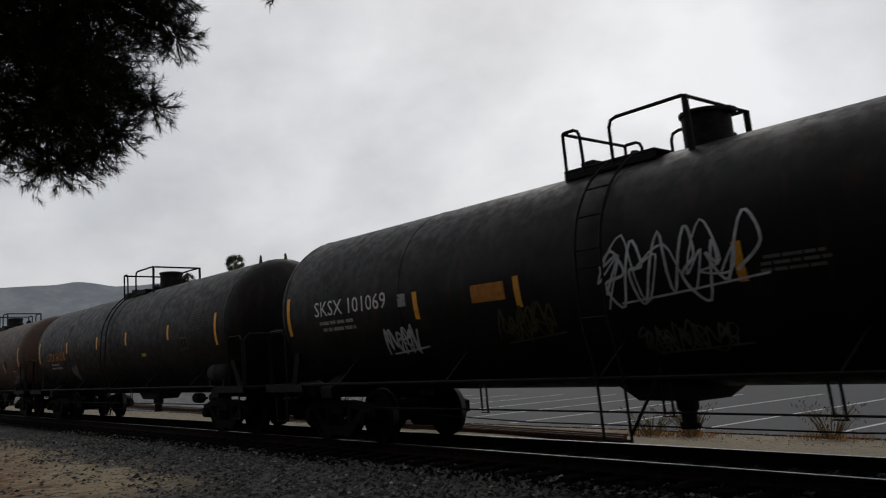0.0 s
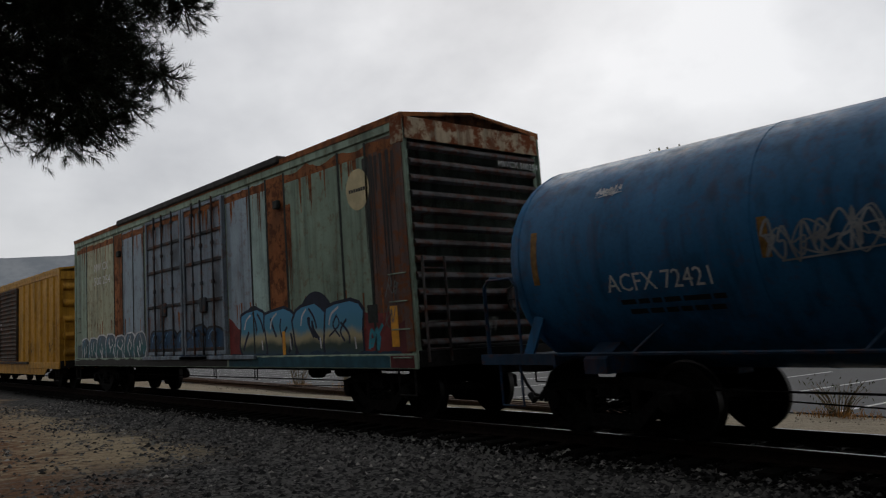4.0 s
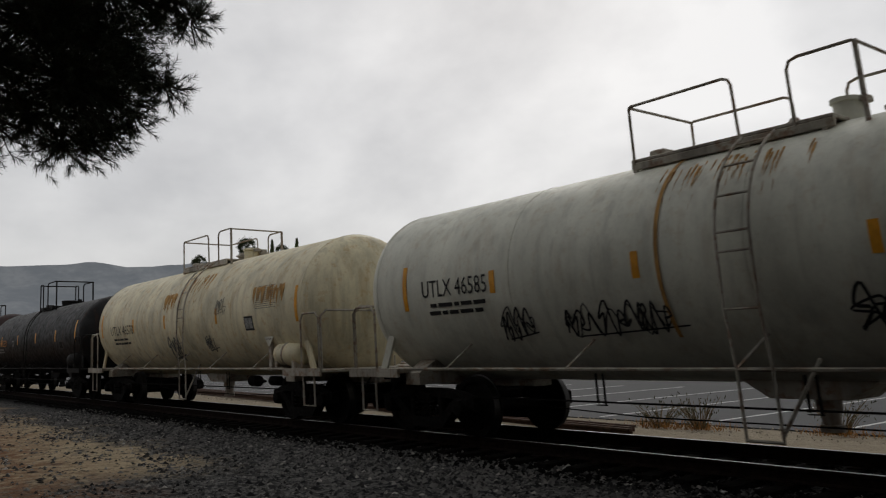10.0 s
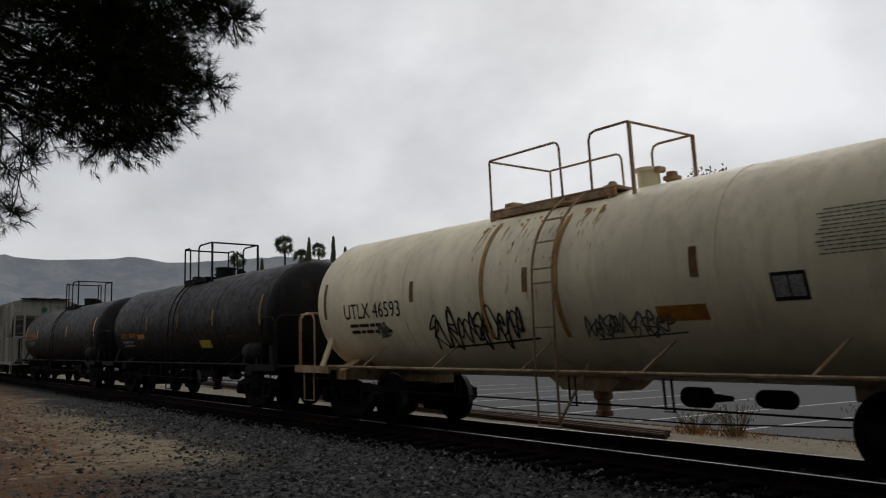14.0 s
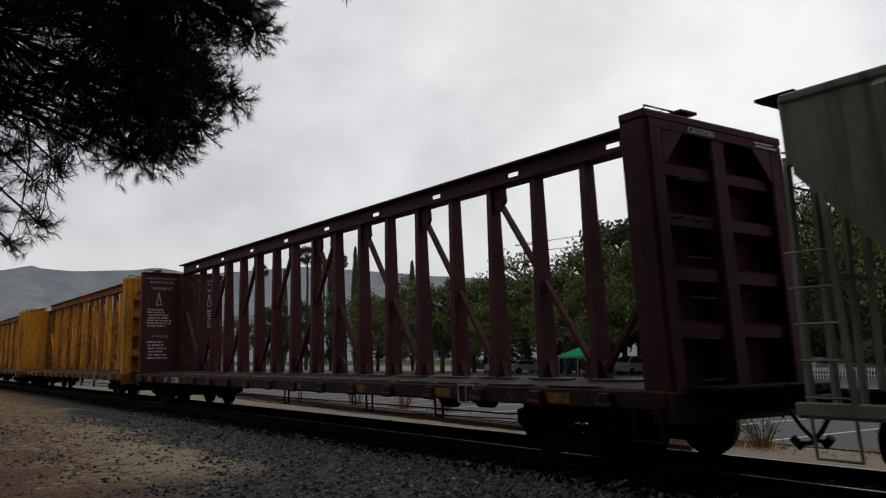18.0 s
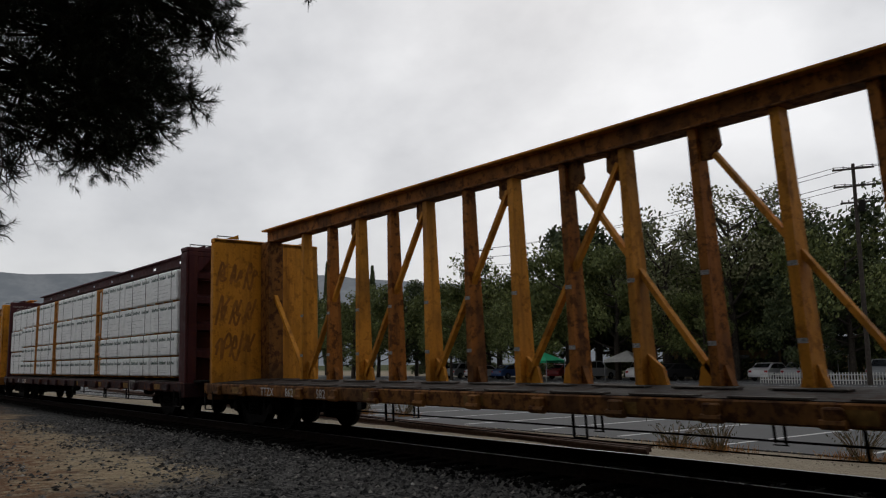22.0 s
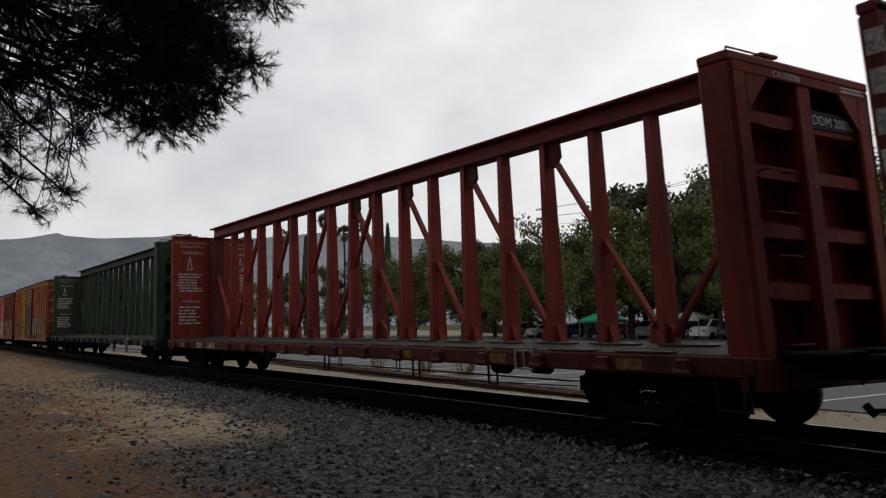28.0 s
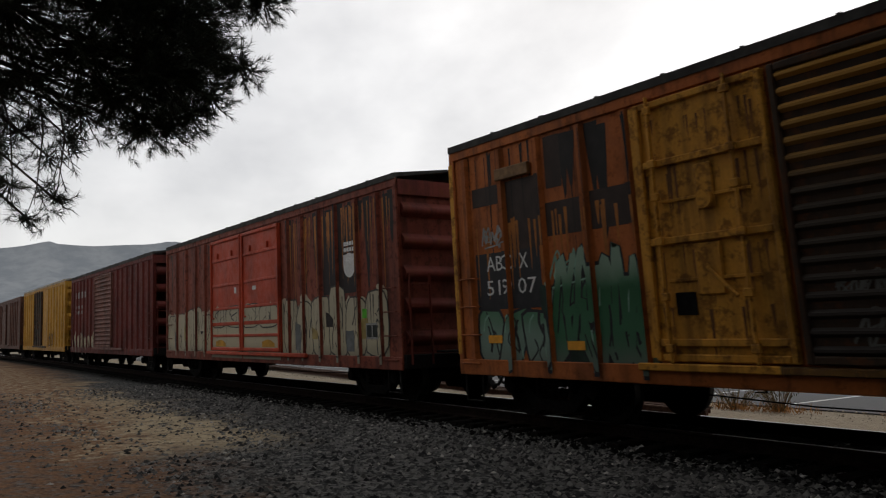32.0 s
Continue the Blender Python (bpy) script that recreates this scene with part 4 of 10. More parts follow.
    for d in doors:
        car_door(car, w, eave, sill, *d)
    return car, at, L, mid


def car_door(car, w, eave, sill, x0, x1, kind, mat, latch=None):
    """A sliding or plug door on each side; kind: plain, plug or ridged."""
    z0, z1 = sill + 0.28, eave - 0.24
    lt = latch or mat
    for s in (-1, 1):
        if s > 0:
            continue
        y = -w
        g = Geo().cbox(x0, x1, y - 0.05, y - 0.002, z0, z1, 0.012)
        door = part("door", g, mat, car)
        fr = Geo()
        for x in (x0, x1 - 0.08):
            fr.cbox(x, x + 0.08, y - 0.1, y - 0.051, z0, z1, 0.015)
        fr.cbox(x0 + 0.081, x1 - 0.081, y - 0.09, y - 0.051, z1 - 0.09, z1, 0.015)
        fr.cbox(x0 + 0.081, x1 - 0.081, y - 0.09, y - 0.051, z0, z0 + 0.09, 0.015)
        part("door_frame", fr, mat, door)
        if kind == "ridged":
            n = 17
            for i in range(n):
                z = z0 + 0.14 + (z1 - z0 - 0.28) * i / (n - 1)
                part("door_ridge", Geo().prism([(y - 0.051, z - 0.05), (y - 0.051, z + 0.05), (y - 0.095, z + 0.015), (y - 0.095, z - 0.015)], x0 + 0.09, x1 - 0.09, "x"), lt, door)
        elif kind == "plain":
            for f in (0.12, 0.36, 0.57, 0.8):
                z = z0 + (z1 - z0) * f
                part("door_bar", Geo().cbox(x0 + 0.082, x1 - 0.082, y - 0.078, y - 0.051, z, z + 0.07, 0.01), mat, door)
            part("door_handle", Geo().tube([(x0 + 0.2, y - 0.1, z0 + 0.9), (x0 + 0.2, y - 0.1, z0 + 1.3)], 0.015, 5).cbox(x0 + 0.14, x0 + 0.26, y - 0.1, y - 0.051, z0 + 0.86, z0 + 0.9, 0.01), lt, door)
            for f in (0.25, 0.72):
                part("door_hook", Geo().cbox(x0 + (x1 - x0) * f - 0.025, x0 + (x1 - x0) * f + 0.025, y - 0.1, y - 0.051, z0 + (z1 - z0) * 0.83, z0 + (z1 - z0) * 0.88, 0.008), lt, door)
            part("door_skirt", Geo().cbox(x0 + 0.1, x1 - 0.1, y - 0.07, y - 0.051, z0 + (z1 - z0) * 0.22, z0 + (z1 - z0) * 0.25, 0.006), lt, door)
        elif kind == "latched":
            zh = z1 - z0
            for f in (0.07, 0.45, 0.75):
                part("door_bar", Geo().cbox(x0 + 0.082, x1 - 0.082, y - 0.1, y - 0.051, z0 + zh * f - 0.045, z0 + zh * f + 0.045, 0.012), lt, door)
            for f in (0.3, 0.6):
                part("door_bar", Geo().cbox(x0 + 0.3, x1 - 0.3, y - 0.075, y - 0.051, z0 + zh * f - 0.02, z0 + zh * f + 0.02, 0.006), lt, door)
            for f in (0.14, 0.76):
                x = x0 + (x1 - x0) * f
                part("lock_rod", Geo().cyl((x, y - 0.125, z0 - 0.02), (x, y - 0.125, z1 + 0.05), 0.024, 6), lt, door)
                for q in (0.05, 0.24, 0.45, 0.62, 0.75, 0.96):
                    part("rod_guide", Geo().cbox(x - 0.06, x + 0.06, y - 0.155, y - 0.101, z0 + zh * q - 0.05, z0 + zh * q + 0.05, 0.012), lt, door)
            for a, b, c, e in ((0.45, 0.58, 0.55, 0.72), (0.38, 0.58, 0.24, 0.43)):
                part("latch_plate", Geo().cbox(x0 + (x1 - x0) * a, x0 + (x1 - x0) * b, y - 0.085, y - 0.051, z0 + zh * c, z0 + zh * e, 0.015), mat, door)
            part("latch_lever", Geo().tube([(x0 + (x1 - x0) * 0.48, y - 0.11, z0 + zh * 0.34), (x0 + (x1 - x0) * 0.68, y - 0.13, z0 + zh * 0.23)], 0.022, 6), lt, door)
            part("latch_gear", Geo().lathe([(0, 0.11), (0.03, 0.11), (0.04, 0.06), (0.05, 0.0)], 12, "y", (x0 + (x1 - x0) * 0.52, y - 0.14, z0 + zh * 0.585)), lt, door)
            part("dark_hatch", Geo().cbox(x0 + (x1 - x0) * 0.19, x0 + (x1 - x0) * 0.35, y - 0.062, y - 0.051, z0 + zh * 0.17, z0 + zh * 0.255, 0.004), GRIME, door)
        else:
            for f in (0.0, 0.33, 0.6, 0.8):
                z = z0 + 0.09 + (z1 - z0 - 0.18) * f
                part("door_bar", Geo().cbox(x0 + 0.082, x1 - 0.082, y - 0.085, y - 0.051, z, z + 0.08, 0.012), lt, door)
            for f in (0.28, 0.5, 0.78):
                x = x0 + (x1 - x0) * f
                part("lock_rod", Geo().cyl((x, y - 0.11, z0 - 0.02), (x, y - 0.11, z1 + 0.05), 0.022, 6), lt, door)
                for q in (0.12, 0.45, 0.7, 0.92):
                    z = z0 + (z1 - z0) * q
                    part("rod_guide", Geo().cbox(x - 0.05, x + 0.05, y - 0.14, y - 0.086, z, z + 0.09, 0.01), lt, door)
            part("door_crank", Geo().cbox((x0 + x1) / 2 - 0.18, (x0 + x1) / 2 + 0.18, y - 0.12, y - 0.051, z0 + 0.95, z0 + 1.3, 0.03), lt, door)
        part("door_track", Geo().cbox(x0 - 0.3, x1 + (x1 - x0) * 0.6, y - 0.12, y - 0.045, sill + 0.17, sill + 0.26, 0.012), mat, car)


# ---- lumber cars with a middle beam ----
def slotted_web(x0, x1, z0, z1, slots, t=0.015):
    """An upright plate along x with a long slot cut through it at each given place."""
    xs = [x0] + [v for c in slots for v in (c - 0.15, c + 0.15) if x0 < v < x1] + [x1]
    zs = [z0, z0 + (z1 - z0) * 0.36, z0 + (z1 - z0) * 0.66, z1]
    n = len(xs)
    ix = lambda i, j, k: (k * 4 + j) * n + i
    vs = [(x, y, z) for y in (-t, t) for z in zs for x in xs]
    fs = []
    for i in range(n - 1):
        for j in range(3):
            if i % 2 == 1 and j == 1:
                a, b, c, d = (i, j), (i + 1, j), (i + 1, j + 1), (i, j + 1)
                for p, q in ((a, b), (b, c), (c, d), (d, a)):
                    fs.append((ix(*q, 0), ix(*p, 0), ix(*p, 1), ix(*q, 1)))
                continue
            fs.append((ix(i, j, 0), ix(i + 1, j, 0), ix(i + 1, j + 1, 0), ix(i, j + 1, 0)))
            fs.append((ix(i, j + 1, 1), ix(i + 1, j + 1, 1), ix(i + 1, j, 1), ix(i, j, 1)))
    for j in range(3):
        fs += [(ix(0, j, 0), ix(0, j + 1, 0), ix(0, j + 1, 1), ix(0, j, 1)), (ix(n - 1, j + 1, 0), ix(n - 1, j, 0), ix(n - 1, j, 1), ix(n - 1, j + 1, 1))]
    return Geo().add(vs, fs)


def centerbeam_car(mid, label, mat, dark, inner=None, post_tape=False, number="", words=True, seed=0, side_text=None, slots=False, rusty=None):
    """mid is the middle of the car, which is 23 m over its bulkheads; posts stand every 1.2 m."""
    L = 11.5
    car = thing("centerbeam_car", label, "lumber car", "freight train")
    at = flat_side(1.45)
    deck, ztop = 0.98, 4.45
    # deck and sills
    part("center_sill", Geo().cbox(-L - 0.45, L + 0.45, -0.22, 0.22, 0.68, 0.98, 0.02), GRIME, car)
    part("deck", Geo().prism([(-1.42, deck - 0.05), (-1.42, deck - 0.01), (-0.25, deck + 0.07), (0.25, deck + 0.07), (1.42, deck - 0.01), (1.42, deck - 0.05)][::-1], -L + 0.3, L - 0.3, "x"), DECK_STEEL, car)
    for s in (-1, 1):
        part("side_sill", Geo().cbox(-L + 0.06, L - 0.06, min(s * 1.47, s * 1.38), max(s * 1.47, s * 1.38), deck - 0.26, deck - 0.02, 0.02), dark, car)
    nb = 17
    for i in range(nb):
        x = -L + 1.0 + (2 * L - 2.0) * i / (nb - 1)
        if i < nb - 1:
            for y, z in ((-1.36, 0.005), (-0.55, 0.065)):
                part("bearing_strip", Geo().beam((x + 0.15, y, deck + z), (x + 1.05, y, deck + z), 0.16, 0.02), LOAD_STRIP, car)
        if not any(tx - 0.2 < x < tx + 0.14 * len(body) + 0.2 for body, tx in side_text or ()):
            part("winch", Geo().cbox(x - 0.1, x + 0.1, -1.56, -1.471, deck - 0.27, deck - 0.06, 0.02).cyl((x - 0.13, -1.53, deck - 0.22), (x + 0.13, -1.53, deck - 0.22), 0.05, 8), dark, car)
        part("cross_member", Geo().prism([(-1.37, deck - 0.2), (1.37, deck - 0.2), (0.24, 0.72), (-0.24, 0.72)][::-1], x - 0.05, x + 0.05, "x"), GRIME, car)
    for i in range(8):
        x = -L + 1.9 + (2 * L - 3.8) * i / 7
        panel(car, at, x - 0.22, x + 0.22, deck - 0.22, deck - 0.08, DULL_STRIPE, "reflector_tape", 0.025)
    # middle truss
    chord0, chord1 = 4.42, 4.73
    part("chord_web", slotted_web(-L + 0.45, L - 0.45, chord0, chord1 - 0.0295, [-9.6 + 2.4 * i for i in range(9)] if slots else []), rusty or mat, car)
    part("chord_cap", Geo().cbox(-L + 0.42, L - 0.42, -0.17, 0.17, chord1 - 0.029, chord1 + 0.015, 0.01), mat, car)
    part("chord_flange", Geo().cbox(-L + 0.45, L - 0.45, -0.16, 0.16, chord0 - 0.03, chord0 - 0.001, 0.008), dark, car)
    posts = [-9.0 + 1.2 * i for i in range(16)]
    for i, x in enumerate(posts):
        g = Geo()
        pm = rusty if rusty and i % 2 else mat
        z0, z1 = deck + 0.05, chord0 - 0.031
        a, b0, b1 = 0.065, 0.17, 0.10
        g.add([(x - a, -b0, z0), (x + a, -b0, z0), (x + a, b0, z0), (x - a, b0, z0), (x - a, -b1, z1), (x + a, -b1, z1), (x + a, b1, z1), (x - a, b1, z1)],
              [(0, 3, 2, 1), (4, 5, 6, 7), (0, 1, 5, 4), (1, 2, 6, 5), (2, 3, 7, 6), (3, 0, 4, 7)])
        p = part("post", g, pm, car)
        part("post_foot", Geo().prism([(x - 0.17, z0), (x + 0.17, z0), (x + 0.08, z0 + 0.28), (x - 0.08, z0 + 0.28)], -0.06, 0.06, "y"), pm, p)
        if post_tape:
            for z in (1.55, 2.45):
                f = (z - z0) / (z1 - z0)
                y = -(b0 - (b0 - b1) * f) - 0.004
                part("tape_band", Geo().add([(x - a, y, z), (x + a, y, z), (x + a, y + 0.002, z + 0.06), (x - a, y + 0.002, z + 0.06)], [(0, 1, 2, 3)]), DIMWHITE, p)
    # braces fall outwards from the two middle posts and cross between them
    for q in (-1, 1):
        for i in range(5):
            high = q * (2.4 * i - 0.6)
            if i < 4:
                part("diagonal", Geo().beam((high + q * 0.12, q * 0.02, chord0 - 0.22), (high + q * 2.3, q * 0.02, deck + 0.16), 0.07, 0.10, (0, 1, 0)), mat, car)
                part("gusset", Geo().prism([(high, chord0 - 0.032), (high + q * 0.34, chord0 - 0.032), (high + q * 0.36, chord0 - 0.30), (high + q * 0.2, chord0 - 0.46), (high, chord0 - 0.46)][::q], -0.035, 0.035, "y"), dark, car)
            part("foot_gusset", Geo().prism([(high - q * 0.05, deck + 0.06), (high - q * 0.36, deck + 0.06), (high - q * 0.3, deck + 0.3), (high - q * 0.05, deck + 0.5)][::-q], -0.03, 0.03, "y"), mat, car)
        part("end_diagonal", Geo().beam((q * (L - 0.5), 0.0, chord0 - 0.9), (q * 9.1, 0.0, deck + 0.16), 0.07, 0.10, (0, 1, 0)), mat, car)
        part("end_post", Geo().cbox(min(q * (L - 0.9), q * (L - 0.46)), max(q * (L - 0.9), q * (L - 0.46)), -0.2, 0.2, deck + 0.05, chord0 - 0.032, 0.02), dark, car)
    # bulkheads
    for s in (-1, 1):
        xi = s * (L - 0.45)
        xo = xi + s * (0.45 if s > 0 else 0.2)
        b = part("bulkhead", Geo().cbox(min(xi, xi + s * 0.05), max(xi, xi + s * 0.05), -1.40, 1.40, deck - 0.02, ztop - 0.02, 0.01), inner or mat, car)
        for q in (-1, 1):
            y0, y1 = (-1.42, -1.36) if q < 0 else (1.36, 1.42)
            part("bulkhead_side", Geo().cbox(min(xi, xo), max(xi, xo), y0, y1, deck - 0.3, ztop - 0.12, 0.03), mat, b)
            part("bulkhead_flange", Geo().cbox(min(xo - s * 0.06, xo), max(xo - s * 0.06, xo), min(q * 1.359, q * 1.12), max(q * 1.359, q * 1.12), deck - 0.1, ztop - 0.1, 0.02), mat, b)
            part("corner_gusset", Geo().prism([(q * 1.12, ztop - 0.24), (q * 0.72, ztop - 0.24), (q * 1.12, ztop - 0.7)][::-q], min(xo - s * 0.055, xo - s * 0.005), max(xo - s * 0.055, xo - s * 0.005), "x"), mat, b)
        part("bulkhead_header", Geo().cbox(min(xi, xo), max(xi, xo), -1.42, 1.42, ztop - 0.119, ztop, 0.02), mat, b)
        part("header_lip", Geo().cbox(min(xo - s * 0.05, xo + s * 0.005), max(xo - s * 0.05, xo + s * 0.005), -1.36, 1.36, ztop - 0.24, ztop - 0.121, 0.01), mat, b)
        for z in (1.55, 2.25, 2.95, 3.6):
            part("bulkhead_rib", Geo().prism([(xi + s * 0.052, z), (xo - s * 0.1, z + 0.05), (xo - s * 0.1, z + 0.2), (xi + s * 0.052, z + 0.3)][::s], -1.355, 1.355, "y"), mat, b)
        part("bulkhead_stile", Geo().cbox(min(xi + s * 0.06, xo - s * 0.02), max(xi + s * 0.06, xo - s * 0.02), -0.14, 0.14, deck, ztop - 0.13, 0.02), mat, b)
        for y in (-1.0, 0.95):
            part("top_bracket", Geo().prism([(y - 0.12, ztop), (y + 0.16, ztop), (y + 0.16, ztop + 0.1)], min(xo - s * 0.3, xo - s * 0.2), max(xo - s * 0.3, xo - s * 0.2), "x"), mat, b)
        part("top_grab", Geo().tube([(xo - s * 0.1, -1.3, ztop), (xo - s * 0.1, -1.3, ztop + 0.07), (xo - s * 0.1, -0.75, ztop + 0.07), (xo - s * 0.1, -0.75, ztop)], 0.013, 5), STEEL, b)
        for i in range(6):
            z = deck + 0.1 + 0.5 * i
            part("rung", Geo().tube([(xo + s * 0.05, -0.95, z), (xo + s * 0.05, -0.5, z)], 0.013, 5).cyl((xo - s * 0.1, -0.95, z), (xo + s * 0.05, -0.95, z), 0.012, 5).cyl((xo - s * 0.1, -0.5, z), (xo + s * 0.05, -0.5, z), 0.012, 5), mat, b)
        part("end_platform", Geo().cbox(min(xo + s * 0.02, xo + s * 0.5), max(xo + s * 0.02, xo + s * 0.5), -1.2, 1.2, deck - 0.02, deck + 0.03, 0.01), STEEL, car)
        part("end_sill", Geo().cbox(min(xo - s * 0.3, xo + s * 0.04), max(xo - s * 0.3, xo + s * 0.04), -1.45, 1.45, deck - 0.4, deck - 0.03, 0.02), dark, car)
        part("sill_step", Geo().tube([(s * (L - 0.15), -1.47, deck - 0.2), (s * (L - 0.15), -1.47, 0.36), (s * (L - 0.6), -1.47, 0.36), (s * (L - 0.6), -1.47, deck - 0.2)], 0.02, 5), STEEL, car)
        truck(car, s * (L - 2.1))
    xf = L
    fe = front_end(xf + 0.006)
    write(car, "CAUTION", fe, -0.62, ztop - 0.215, 0.085, WHITE)
    bars(car, fe, 0.75, 1.3, ztop - 0.22, ztop - 0.13, 2, WHITE, seed + 3)
    if number:
        part("number_board", Geo().cbox(xf - 0.1, xf - 0.08, 0.18, 1.1, 3.72, 3.95, 0.005), BLACK, car)
        write(car, number, front_end(xf - 0.079), 0.22, 3.77, 0.13, WHITE)
    # instructions on the inner face of the rear bulkhead
    fi = front_end(-L + 0.45)
    if words:
        for y0 in (-1.35, 0.42):
            ww = 0.95
            write(car, "LOADING & UNLOADING", fi, y0 + 0.05, 4.2, 0.075, WORDS)
            write(car, "INSTRUCTIONS", fi, y0 + 0.2, 4.06, 0.085, WORDS)
            write(car, "WARNING", fi, y0 + 0.24, 3.84, 0.11, WORDS)
            g = Geo()
            for a, bq in (((0.42, 3.3), (0.5, 3.75)), ((0.42, 3.3), (0.62, 3.34)), ((0.5, 3.75), (0.58, 3.34))):
                ribbon(g, fi, [(y0 + a[0], a[1]), (y0 + bq[0], bq[1])], 0.03, 0.008)
            part("warning_figure", g, WORDS, car)
            bars(car, fi, y0 + 0.08, y0 + ww, 2.55, 3.2, 7, WORDS, seed + 5, "instruction_text")
            write(car, "WARNING", fi, y0 + 0.26, 2.2, 0.09, WORDS)
            bars(car, fi, y0 + 0.1, y0 + ww - 0.05, 1.45, 2.1, 6, WORDS, seed + 6, "instruction_text")
    draft_gear(car, L)
    brake_rigging(car, L - 1.5, 0.5)
    # plates and hangers under the sill
    x, w, z0, z1 = 7.33, 0.42, deck - 0.30, deck + 0.0
    g = Geo().box(x, x + w, -1.502, -1.485, z1 - 0.03, z1).box(x, x + w, -1.502, -1.485, z0, z0 + 0.03).box(x, x + 0.03, -1.502, -1.485, z0 + 0.03, z1 - 0.03).box(x + w - 0.03, x + w, -1.502, -1.485, z0 + 0.03, z1 - 0.03).box(x + w / 2 - 0.012, x + w / 2 + 0.012, -1.5, -1.487, z0 + 0.03, z1 - 0.03)
    part("placard_frame", g, DIMWHITE, car, "pale open placard frame")
    for x in (-6.2, -3.9, 0.4, 4.1, 6.4):
        part("strap_hanger", Geo().tube([(x, -1.3, deck - 0.25), (x, -1.3, 0.42), (x + 0.22, -1.3, 0.42), (x + 0.22, -1.3, deck - 0.25)], 0.02, 4), GRIME, car)
    if side_text:
        for body, x in side_text:
            write(car, body, flat_side(1.472), x, deck - 0.23, 0.17, WHITE)
    return car, at, L, mid


DECK_STEEL = paint("oily_deck_steel", (0.022, 0.017, 0.014), 0.3, 0.4, 0.2, 0.8, rustcol=(0.05, 0.022, 0.012))
LOAD_STRIP = plain("worn_deck_strip", (0.07, 0.058, 0.05), 0.75, 0, 0.4, 8)
WORDS = plain("worn_white_words", (0.46, 0.42, 0.4), 0.7, 0, 0.5, 18, 0.02)


# ---- the covered hopper ----
HOPPER_RIBS = (-6.66, -5.75, -4.93, -4.09, -3.16, -1.36, -0.51, 0.39, 1.33, 3.08, 3.98, 4.87, 5.76, 6.72)


